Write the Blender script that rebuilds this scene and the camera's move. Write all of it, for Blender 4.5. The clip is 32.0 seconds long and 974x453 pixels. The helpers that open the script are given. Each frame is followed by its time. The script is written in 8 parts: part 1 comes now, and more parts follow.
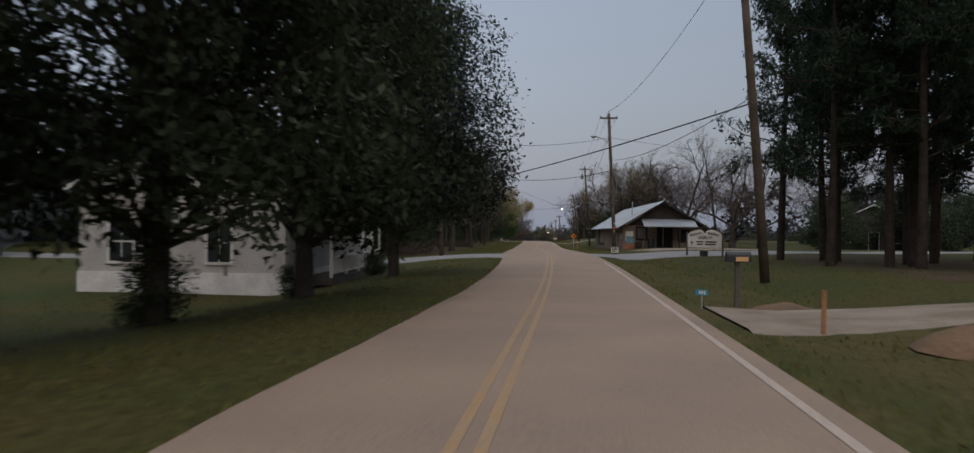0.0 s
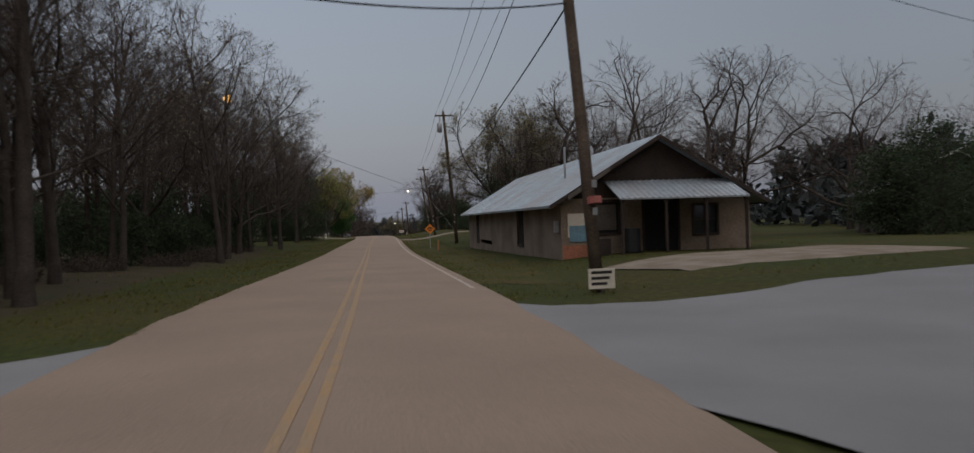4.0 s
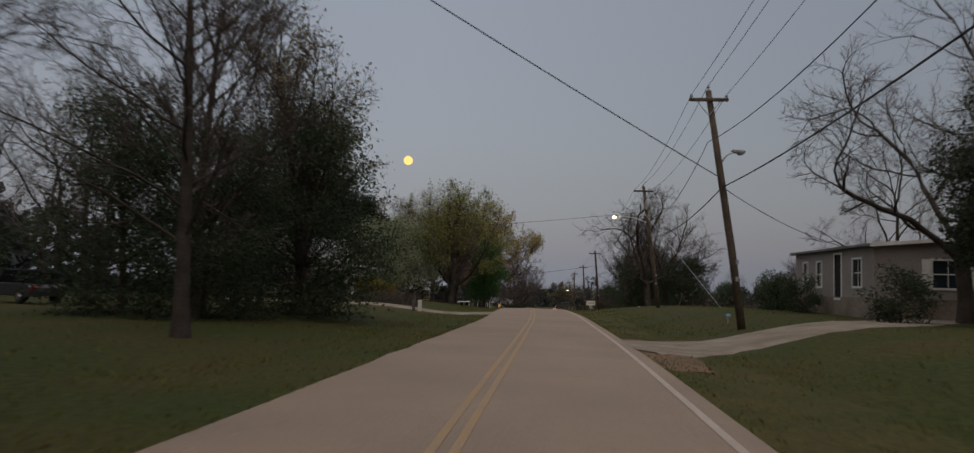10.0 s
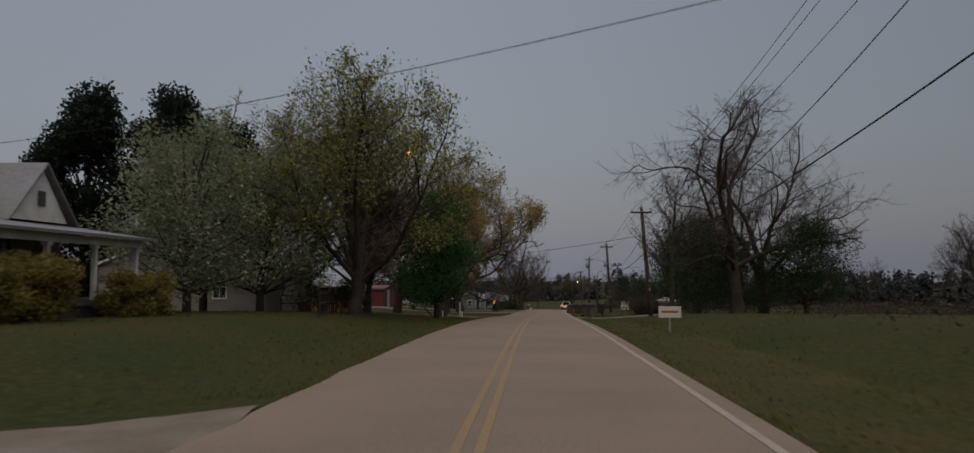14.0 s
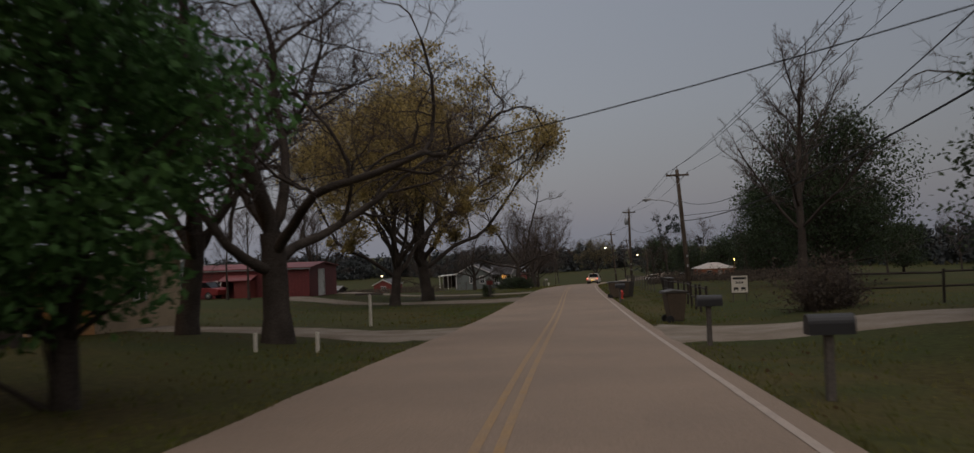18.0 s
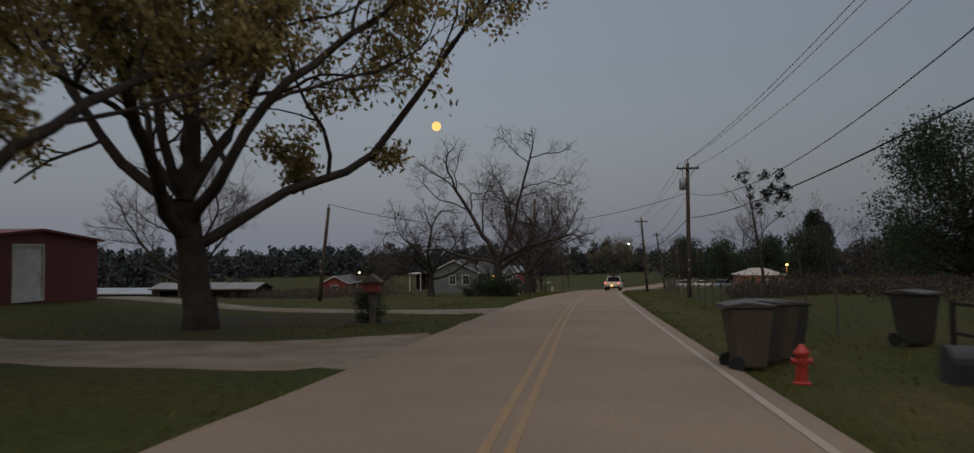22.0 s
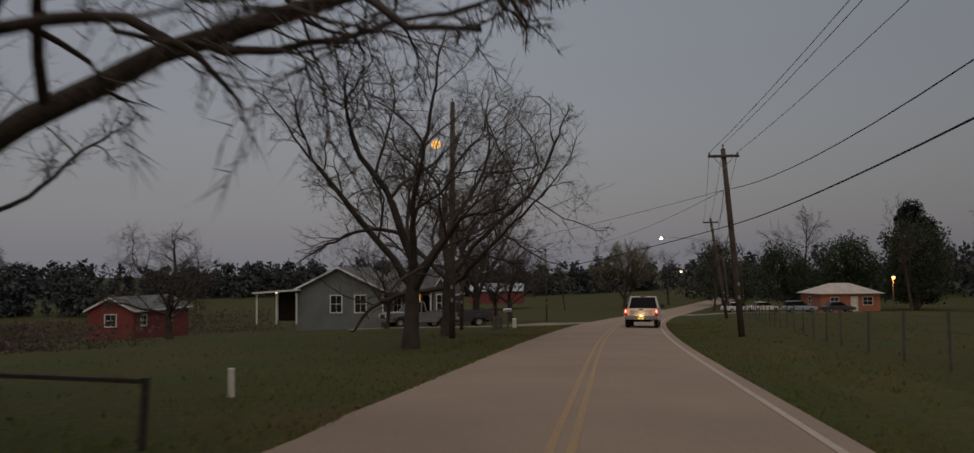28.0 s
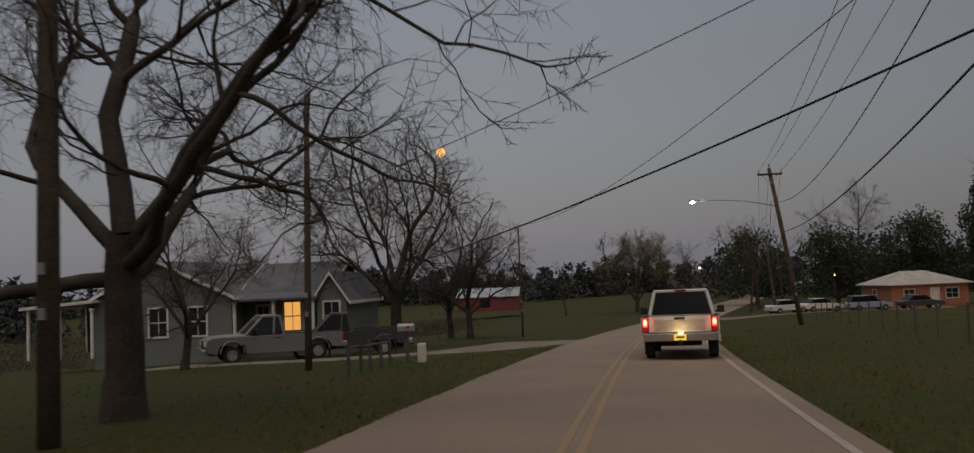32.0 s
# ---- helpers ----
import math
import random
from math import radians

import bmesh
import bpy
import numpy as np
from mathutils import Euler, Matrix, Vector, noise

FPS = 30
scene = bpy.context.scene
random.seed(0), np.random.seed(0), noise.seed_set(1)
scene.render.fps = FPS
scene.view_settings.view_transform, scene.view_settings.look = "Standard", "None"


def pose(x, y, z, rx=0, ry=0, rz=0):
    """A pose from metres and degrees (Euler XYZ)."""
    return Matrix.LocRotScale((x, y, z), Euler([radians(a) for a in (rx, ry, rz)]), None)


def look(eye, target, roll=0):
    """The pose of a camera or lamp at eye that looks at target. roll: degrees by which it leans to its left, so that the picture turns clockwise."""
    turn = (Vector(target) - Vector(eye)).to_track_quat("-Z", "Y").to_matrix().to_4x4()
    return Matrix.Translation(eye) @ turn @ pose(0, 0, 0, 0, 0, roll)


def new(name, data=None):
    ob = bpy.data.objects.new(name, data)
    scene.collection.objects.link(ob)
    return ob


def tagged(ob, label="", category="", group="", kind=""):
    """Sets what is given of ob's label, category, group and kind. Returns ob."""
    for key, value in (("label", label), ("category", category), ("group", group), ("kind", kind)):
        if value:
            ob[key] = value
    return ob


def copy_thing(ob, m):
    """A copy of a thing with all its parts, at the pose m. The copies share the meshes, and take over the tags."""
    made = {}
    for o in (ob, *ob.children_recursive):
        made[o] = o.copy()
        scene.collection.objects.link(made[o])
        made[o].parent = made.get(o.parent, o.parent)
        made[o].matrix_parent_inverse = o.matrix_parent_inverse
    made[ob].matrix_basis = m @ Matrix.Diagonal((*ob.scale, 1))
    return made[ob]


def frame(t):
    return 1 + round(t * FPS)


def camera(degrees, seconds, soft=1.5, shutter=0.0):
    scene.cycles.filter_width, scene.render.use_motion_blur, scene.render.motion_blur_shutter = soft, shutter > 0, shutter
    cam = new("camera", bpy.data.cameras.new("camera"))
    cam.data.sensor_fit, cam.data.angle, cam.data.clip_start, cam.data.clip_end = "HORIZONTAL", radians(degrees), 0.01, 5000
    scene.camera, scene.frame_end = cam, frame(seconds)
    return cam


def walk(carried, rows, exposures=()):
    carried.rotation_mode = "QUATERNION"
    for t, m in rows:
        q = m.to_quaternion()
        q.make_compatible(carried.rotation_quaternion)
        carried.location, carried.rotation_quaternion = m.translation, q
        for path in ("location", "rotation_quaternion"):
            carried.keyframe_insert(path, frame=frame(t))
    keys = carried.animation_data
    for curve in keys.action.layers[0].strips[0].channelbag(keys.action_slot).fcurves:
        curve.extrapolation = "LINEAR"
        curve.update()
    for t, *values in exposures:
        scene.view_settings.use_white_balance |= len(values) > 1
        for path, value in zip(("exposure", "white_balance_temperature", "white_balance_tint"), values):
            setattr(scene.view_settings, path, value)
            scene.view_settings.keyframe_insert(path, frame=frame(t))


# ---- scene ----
# camera: seconds, x, y, z, yaw to the left, pitch up, roll
cam = camera(60.2, 32.0, soft=1.4, shutter=0.4)
PATH = [
    (0.0, -2.32, -53.39, 1.88, 2.66, 0.01, 0.69),
    (0.5, -1.98, -47.38, 1.81, 0.68, 0.12, 0.46),
    (1.0, -1.65, -41.37, 1.75, -1.90, 0.01, -0.29),
    (1.5, -1.35, -35.32, 1.70, -4.04, -0.15, -0.99),
    (2.0, -1.07, -29.27, 1.67, -5.59, -0.12, -2.23),
    (2.5, -0.82, -23.26, 1.65, -6.84, -0.35, -2.17),
    (4.5, -0.10, 0.39, 1.59, -7.66, -0.75, -1.73),
    (5.0, -0.01, 6.43, 1.53, -4.92, 0.10, -1.86),
    (5.5, 0.04, 12.60, 1.45, -1.60, 1.43, -2.38),
    (6.0, 0.07, 18.90, 1.34, 0.60, 2.62, -1.73),
    (6.5, 0.08, 25.32, 1.23, 1.92, 3.56, -1.02),
    (7.0, 0.09, 31.80, 1.11, 2.90, 3.93, 0.02),
    (7.5, 0.10, 38.23, 1.00, 3.87, 4.17, 0.72),
    (8.0, 0.11, 44.55, 0.89, 4.74, 4.36, 0.64),
    (8.5, 0.13, 50.78, 0.81, 4.92, 4.26, 1.94),
    (9.0, 0.16, 56.98, 0.76, 4.89, 4.07, 2.33),
    (9.5, 0.19, 63.19, 0.74, 4.42, 4.09, 1.89),
    (10.0, 0.23, 69.38, 0.75, 3.90, 3.91, 1.51),
    (10.5, 0.29, 75.47, 0.75, 3.48, 3.70, 1.63),
    (11.0, 0.36, 81.45, 0.74, 3.48, 3.77, 1.32),
    (11.5, 0.43, 87.35, 0.70, 3.50, 3.79, 1.16),
    (12.0, 0.48, 93.24, 0.65, 3.60, 3.82, 1.13),
    (12.5, 0.48, 99.19, 0.59, 3.71, 3.80, 0.90),
    (13.0, 0.44, 105.19, 0.53, 3.75, 3.75, 0.68),
    (13.5, 0.38, 111.22, 0.47, 3.81, 3.67, 0.56),
    (15.5, 0.09, 134.65, 0.31, 5.34, 2.34, -0.62),
    (16.0, 0.06, 139.95, 0.23, 5.50, 1.76, 0.09),
    (16.5, 0.04, 145.05, 0.13, 5.43, 1.42, -0.87),
    (17.0, 0.03, 150.12, 0.01, 5.44, 1.30, -1.33),
    (17.5, 0.01, 155.25, -0.12, 5.43, 1.41, -1.50),
    (18.0, 0.00, 160.43, -0.27, 5.35, 1.67, -2.11),
    (18.5, 0.02, 165.61, -0.43, 5.08, 1.75, -2.41),
    (19.0, 0.08, 170.75, -0.61, 4.79, 1.66, -2.17),
    (19.5, 0.17, 175.86, -0.81, 4.72, 1.57, -1.95),
    (20.0, 0.25, 180.95, -1.01, 4.89, 1.52, -1.41),
    (20.5, 0.31, 186.04, -1.21, 5.23, 1.43, -0.69),
    (21.0, 0.35, 191.19, -1.40, 5.73, 1.39, -0.45),
    (21.5, 0.35, 196.46, -1.57, 6.24, 1.50, -0.44),
    (22.0, 0.31, 201.87, -1.73, 6.32, 1.73, -0.38),
    (22.5, 0.26, 207.40, -1.87, 6.33, 2.09, -0.27),
    (23.0, 0.20, 212.96, -2.01, 6.28, 2.30, -0.37),
    (23.5, 0.16, 218.50, -2.16, 6.12, 2.25, -0.18),
    (24.0, 0.14, 223.96, -2.30, 5.89, 2.10, 0.02),
    (24.5, 0.14, 229.29, -2.44, 5.83, 2.03, -0.17),
    (26.5, 0.48, 248.97, -2.98, 7.30, 3.21, -0.86),
    (27.0, 0.63, 253.59, -3.14, 7.03, 3.23, -0.43),
    (27.5, 0.79, 258.09, -3.31, 6.65, 3.10, -0.39),
    (28.0, 0.96, 262.44, -3.48, 6.45, 3.08, -0.56),
    (28.5, 1.13, 266.62, -3.64, 6.50, 3.16, -0.53),
    (29.0, 1.31, 270.63, -3.79, 6.54, 3.35, -0.65),
    (29.5, 1.48, 274.45, -3.93, 6.49, 3.56, -1.05),
    (30.0, 1.66, 278.11, -4.08, 6.27, 3.74, -1.42),
    (30.5, 1.83, 281.56, -4.21, 5.95, 3.65, -1.66),
    (31.0, 1.98, 284.80, -4.34, 6.02, 3.61, -2.03),
    (31.5, 2.09, 287.82, -4.47, 6.62, 3.62, -2.41),
    (32.0, 2.17, 290.72, -4.58, 7.02, 3.61, -2.48),
]


def aimed(x, y, z, yaw, pitch, roll):
    a, p = radians(yaw), radians(pitch)
    way = Vector((-math.sin(a) * math.cos(p), math.cos(a) * math.cos(p), math.sin(p)))
    return look((x, y, z), Vector((x, y, z)) + way * 2, roll)


walk(cam, [(t, aimed(*row)) for t, *row in PATH], ((0, 0.8, 6150, 13), (2.5, 0.65, 6200, 13), (5, 0.48, 6400, 13), (9, 0.44, 6550, 13), (11, 0.36, 6550, 13), (13, 0.2, 6450, 12), (16, 0.24, 6600, 15), (19, 0.22, 6600, 15), (22, 0.15, 6300, 11), (24.5, 0.08, 6350, 11), (27, 0.08, 6900, 15), (32, 0.06, 6900, 15)))

# ---- light ----
world = bpy.data.worlds.new("dusk")
scene.world = world
world.use_nodes = True
wt = world.node_tree
wt.nodes.clear()
w_out = wt.nodes.new("ShaderNodeOutputWorld")
w_bg = wt.nodes.new("ShaderNodeBackground")
w_sky = wt.nodes.new("ShaderNodeTexSky")
w_sky.sky_type = "NISHITA"
w_sky.sun_disc = False
w_sky.sun_elevation = radians(3)
w_sky.sun_rotation = radians(200)
w_sky.dust_density = 3.0
w_co = wt.nodes.new("ShaderNodeTexCoord")
w_sep = wt.nodes.new("ShaderNodeSeparateXYZ")
w_ramp = wt.nodes.new("ShaderNodeValToRGB")
w_noise = wt.nodes.new("ShaderNodeTexNoise")
w_noise.inputs["Scale"].default_value = 1.6
w_noise.inputs["Detail"].default_value = 3.0
w_add = wt.nodes.new("ShaderNodeMath")
w_add.operation = "MULTIPLY_ADD"
w_add.inputs[1].default_value = 0.10
w_mix = wt.nodes.new("ShaderNodeMixRGB")
w_mix.inputs[0].default_value = 0.03
for pos, col in ((0.0, (0.172, 0.187, 0.220)), (0.06, (0.177, 0.191, 0.222)), (0.22, (0.203, 0.223, 0.262)), (0.55, (0.208, 0.233, 0.281)), (1.0, (0.27, 0.30, 0.36))):
    e = w_ramp.color_ramp.elements.new(pos)
    e.color = (*col, 1)
w_ramp.color_ramp.elements.remove(w_ramp.color_ramp.elements[0])
w_ramp.color_ramp.elements.remove(w_ramp.color_ramp.elements[-1])
wt.links.new(w_co.outputs["Generated"], w_sep.inputs[0])
wt.links.new(w_co.outputs["Generated"], w_noise.inputs["Vector"])
wt.links.new(w_noise.outputs["Fac"], w_add.inputs[0])
wt.links.new(w_sep.outputs["Z"], w_add.inputs[2])
w_east = wt.nodes.new("ShaderNodeMapRange")
for k, v in (("From Min", -0.15), ("From Max", 0.5), ("To Min", 0.95), ("To Max", 0.68)):
    w_east.inputs[k].default_value = v
wt.links.new(w_sep.outputs["X"], w_east.inputs["Value"])
wt.links.new(w_east.outputs["Result"], w_bg.inputs["Strength"])
wt.links.new(w_add.outputs[0], w_ramp.inputs["Fac"])
wt.links.new(w_ramp.outputs["Color"], w_mix.inputs[1])
wt.links.new(w_sky.outputs["Color"], w_mix.inputs[2])
wt.links.new(w_mix.outputs["Color"], w_bg.inputs["Color"])
wt.links.new(w_bg.outputs[0], w_out.inputs["Surface"])

sun = new("sun", bpy.data.lights.new("sun", "SUN"))
sun.data.energy = 0.55
sun.data.angle = radians(70)
sun.data.color = (1.0, 0.90, 0.80)
sun.matrix_world = pose(0, 0, 60, 38, 0, 20)

# ---- materials ----
MATS = {}


def mat(name, base, rough=0.85, var=0.25, scale=1.2, grain=18.0, bump=0.25, metal=0.0, second=None, spec=0.3, amount=0.5, emit=None, strength=0.0, rnd=0.0, leafy=0.0):
    """A surface with stains at one scale and grain at another; second is the colour that the stains blend towards."""
    if name in MATS:
        return MATS[name]
    m = bpy.data.materials.new(name)
    m.use_nodes = True
    t = m.node_tree
    b = t.nodes["Principled BSDF"]
    co = t.nodes.new("ShaderNodeTexCoord")
    n1, n2 = t.nodes.new("ShaderNodeTexNoise"), t.nodes.new("ShaderNodeTexNoise")
    n1.inputs["Scale"].default_value, n2.inputs["Scale"].default_value = scale, grain
    n1.inputs["Detail"].default_value, n2.inputs["Detail"].default_value = 6, 4
    t.links.new(co.outputs["Object"], n1.inputs["Vector"])
    t.links.new(co.outputs["Object"], n2.inputs["Vector"])
    ramp = t.nodes.new("ShaderNodeValToRGB")
    ramp.color_ramp.elements[0].position, ramp.color_ramp.elements[1].position = 0.5 - 0.22 * amount - 0.06, 0.5 + 0.3 * amount
    two = second or tuple(c * (1 - var) for c in base)
    ramp.color_ramp.elements[0].color, ramp.color_ramp.elements[1].color = (*base, 1), (*two, 1)
    t.links.new(n1.outputs["Fac"], ramp.inputs["Fac"])
    mul = t.nodes.new("ShaderNodeMixRGB")
    mul.blend_type = "MULTIPLY"
    mul.inputs[0].default_value = 1.0
    g = t.nodes.new("ShaderNodeMapRange")
    g.inputs["From Min"].default_value, g.inputs["From Max"].default_value = 0.25, 0.75
    g.inputs["To Min"].default_value, g.inputs["To Max"].default_value = 1 - var, 1 + 0.6 * var
    t.links.new(n2.outputs["Fac"], g.inputs["Value"])
    t.links.new(ramp.outputs["Color"], mul.inputs[1])
    t.links.new(g.outputs["Result"], mul.inputs[2])
    last = mul.outputs["Color"]
    if rnd:
        geo = t.nodes.new("ShaderNodeNewGeometry") if leafy else t.nodes.new("ShaderNodeObjectInfo")
        r = t.nodes.new("ShaderNodeMapRange")
        r.inputs["To Min"].default_value, r.inputs["To Max"].default_value = 1 - rnd, 1 + rnd
        t.links.new(geo.outputs["Random Per Island" if leafy else "Random"], r.inputs["Value"])
        m2 = t.nodes.new("ShaderNodeMixRGB")
        m2.blend_type = "MULTIPLY"
        m2.inputs[0].default_value = 1.0
        t.links.new(last, m2.inputs[1])
        t.links.new(r.outputs["Result"], m2.inputs[2])
        last = m2.outputs["Color"]
    t.links.new(last, b.inputs["Base Color"])
    b.inputs["Roughness"].default_value = rough
    b.inputs["Metallic"].default_value = metal
    b.inputs["Specular IOR Level"].default_value = spec
    if bump:
        bp = t.nodes.new("ShaderNodeBump")
        bp.inputs["Strength"].default_value = bump
        bp.inputs["Distance"].default_value = 0.02
        t.links.new(n2.outputs["Fac"], bp.inputs["Height"])
        t.links.new(bp.outputs["Normal"], b.inputs["Normal"])
    if emit:
        b.inputs["Emission Color"].default_value = (*emit, 1)
        b.inputs["Emission Strength"].default_value = strength
    MATS[name] = m
    return m


def glass(name, tint=(0.02, 0.025, 0.03), rough=0.05):
    return mat(name, tint, rough=rough, var=0.1, bump=0.0, spec=0.6)


# tan asphalt, its base colour warmed further in place of headlight light
ASPHALT = mat("worn_asphalt", (0.238, 0.174, 0.125), rough=0.8, var=0.34, scale=0.35, grain=42, bump=0.7, second=(0.178, 0.132, 0.098), spec=0.25, amount=0.8)
SIDE_ASPHALT = mat("grey_asphalt", (0.17, 0.168, 0.168), rough=0.85, var=0.18, scale=0.4, grain=50, bump=0.4)
YELLOW = mat("road_paint_yellow", (0.275, 0.165, 0.065), rough=0.7, var=0.35, scale=2.2, grain=30, second=(0.225, 0.160, 0.105), bump=0.1, amount=0.8)
WHITE_LINE = mat("road_paint_white", (0.34, 0.28, 0.225), rough=0.7, var=0.3, scale=2.5, grain=30, second=(0.27, 0.22, 0.185), bump=0.1, amount=0.8)
GRASS = mat("spring_grass", (0.026, 0.038, 0.008), rough=0.95, var=0.55, scale=0.22, grain=7, bump=0.8, second=(0.052, 0.040, 0.013), spec=0.1, amount=0.8)
# worn grass, with the warm cast of headlights put into its colour
WARM_VERGE = mat("worn_verge", (0.066, 0.050, 0.018), rough=0.95, var=0.5, scale=0.45, grain=9, bump=0.7, second=(0.032, 0.039, 0.010), spec=0.1, amount=0.7)
DIRT = mat("red_dirt", (0.15, 0.092, 0.055), rough=0.95, var=0.3, scale=0.8, grain=14, bump=0.7, second=(0.095, 0.066, 0.042), spec=0.1)
GRAVEL = mat("pale_gravel", (0.22, 0.185, 0.15), rough=0.95, var=0.35, scale=1.0, grain=40, bump=0.8, second=(0.15, 0.12, 0.088), spec=0.1)
LITTER = mat("leaf_litter", (0.060, 0.040, 0.025), rough=0.95, var=0.45, scale=0.6, grain=14, bump=0.8, second=(0.036, 0.036, 0.018), spec=0.1)
BARK = mat("grey_bark", (0.070, 0.057, 0.047), rough=0.95, var=0.4, scale=2.0, grain=22, bump=0.9, spec=0.1)
BARK_PINE = mat("pine_bark", (0.052, 0.041, 0.034), rough=0.95, var=0.45, scale=3.0, grain=16, bump=1.0, spec=0.1)
TWIG = mat("twigs", (0.092, 0.072, 0.062), rough=0.95, var=0.25, scale=1.0, grain=6, bump=0, spec=0.1)
POLE_WOOD = mat("weathered_pole", (0.105, 0.080, 0.060), rough=0.9, var=0.4, scale=1.5, grain=25, bump=0.5, spec=0.15)
OLD_WOOD = mat("old_grey_wood", (0.105, 0.092, 0.078), rough=0.9, var=0.35, scale=1.2, grain=24, bump=0.5)
DARK_WOOD = mat("dark_boards", (0.045, 0.034, 0.028), rough=0.9, var=0.4, scale=1.0, grain=20, bump=0.5)
TIN = mat("galvanised_tin", (0.29, 0.345, 0.385), rough=0.55, var=0.24, scale=0.35, grain=5, bump=0.1, metal=0.35, second=(0.25, 0.255, 0.26), spec=0.4)
RUST_TIN = mat("rusted_tin", (0.21, 0.215, 0.225), rough=0.65, var=0.22, scale=0.4, grain=6, bump=0.1, metal=0.2, second=(0.16, 0.145, 0.135))
BLOCK = mat("painted_block", (0.23, 0.185, 0.14), rough=0.9, var=0.3, scale=0.7, grain=12, bump=0.4, second=(0.14, 0.108, 0.08))
WHITE_WALL = mat("white_clapboard", (0.25, 0.22, 0.19), rough=0.8, var=0.25, scale=0.8, grain=14, bump=0.15, second=(0.22, 0.195, 0.17))
FRESH_WALL = mat("fresh_white_clapboard", (0.45, 0.43, 0.40), rough=0.8, var=0.2, scale=0.8, grain=14, bump=0.15, second=(0.33, 0.31, 0.28))
WHITE_PAINT = mat("white_paint", (0.68, 0.66, 0.62), rough=0.7, var=0.15, scale=1.5, grain=14, bump=0.1, second=(0.52, 0.50, 0.46))
GREY_WALL = mat("grey_siding", (0.15, 0.165, 0.155), rough=0.85, var=0.2, scale=0.8, grain=12, bump=0.15)
TEAL_WALL = mat("pale_green_siding", (0.30, 0.35, 0.31), rough=0.85, var=0.2, scale=0.8, grain=12, bump=0.15)
YELLOW_WALL = mat("cream_siding", (0.36, 0.27, 0.17), rough=0.85, var=0.2, scale=0.8, grain=12, bump=0.15)
RED_METAL = mat("red_sheet_metal", (0.17, 0.038, 0.038), rough=0.6, var=0.2, scale=0.5, grain=6, bump=0.1, second=(0.13, 0.035, 0.034))
RED_WALL = mat("red_boards", (0.20, 0.050, 0.042), rough=0.85, var=0.25, scale=0.8, grain=12, bump=0.25)
BRICK = mat("orange_brick", (0.38, 0.15, 0.085), rough=0.9, var=0.35, scale=2.0, grain=16, bump=0.4, second=(0.28, 0.12, 0.075))
SHINGLE = mat("grey_shingles", (0.115, 0.115, 0.120), rough=0.95, var=0.35, scale=1.0, grain=14, bump=0.4)
PALE_ROOF = mat("pale_shingles", (0.40, 0.36, 0.32), rough=0.9, var=0.25, scale=1.0, grain=14, bump=0.3)
PANE = glass("window_pane")
CAR_GLASS = mat("tinted_car_glass", (0.010, 0.011, 0.012), rough=0.12, var=0.1, bump=0.0, spec=0.12)
DARK = mat("dark_opening", (0.012, 0.011, 0.011), rough=0.9, var=0.3, bump=0.2)
BLACK = mat("black_plastic", (0.018, 0.018, 0.019), rough=0.55, var=0.2, bump=0.05, spec=0.4)
RUBBER = mat("tyre_rubber", (0.022, 0.021, 0.020), rough=0.85, var=0.25, bump=0.2)
CHROME = mat("dull_chrome", (0.55, 0.55, 0.56), rough=0.25, var=0.1, metal=0.9, bump=0.0)
GREY_CAR = mat("grey_car_paint", (0.20, 0.195, 0.19), rough=0.4, var=0.1, scale=1.0, metal=0.3, bump=0.02, spec=0.4)
SILVER = mat("silver_car_paint", (0.60, 0.57, 0.53), rough=0.4, var=0.08, scale=1.0, metal=0.15, bump=0.02, spec=0.5)
DARK_CAR = mat("dark_car_paint", (0.055, 0.052, 0.058), rough=0.35, var=0.1, metal=0.3, bump=0.02, spec=0.5)
BLUE_CAR = mat("pale_blue_car_paint", (0.30, 0.36, 0.42), rough=0.35, var=0.1, metal=0.3, bump=0.02, spec=0.5)
STEEL = mat("galvanised_steel", (0.32, 0.33, 0.34), rough=0.5, var=0.15, metal=0.6, bump=0.05)
CABLE = mat("black_cable", (0.016, 0.016, 0.018), rough=0.6, var=0.1, bump=0.0)
CERAMIC = mat("grey_ceramic", (0.25, 0.25, 0.26), rough=0.4, var=0.1, bump=0.0)
ORANGE_SIGN = mat("orange_sign", (0.62, 0.20, 0.02), rough=0.6, var=0.12, bump=0.0)
SIGN_BLACK = mat("sign_black", (0.02, 0.018, 0.016), rough=0.7, var=0.1, bump=0.0)
SIGN_WHITE = mat("sign_white", (0.62, 0.57, 0.48), rough=0.7, var=0.15, scale=2, bump=0.05)
SIGN_BACK = mat("sign_back", (0.24, 0.23, 0.22), rough=0.5, var=0.2, metal=0.4, bump=0.05)
BLUE_PAINT = mat("faded_blue_paint", (0.16, 0.27, 0.33), rough=0.85, var=0.25, scale=2, bump=0.1)
# the orange is headlight glow painted into the colour, not a stain
HEADLIT_ORANGE = mat("orange_stained_post", (0.36, 0.17, 0.08), rough=0.85, var=0.3, scale=3, bump=0.3)
BIN_GREEN = mat("bin_plastic", (0.045, 0.040, 0.034), rough=0.55, var=0.2, bump=0.05, spec=0.4)
# lit version of the dark bin plastic, headlight tan in its colour
CAN_HEADLIT = mat("bin_front_plastic", (0.085, 0.062, 0.042), rough=0.6, var=0.25, bump=0.05)


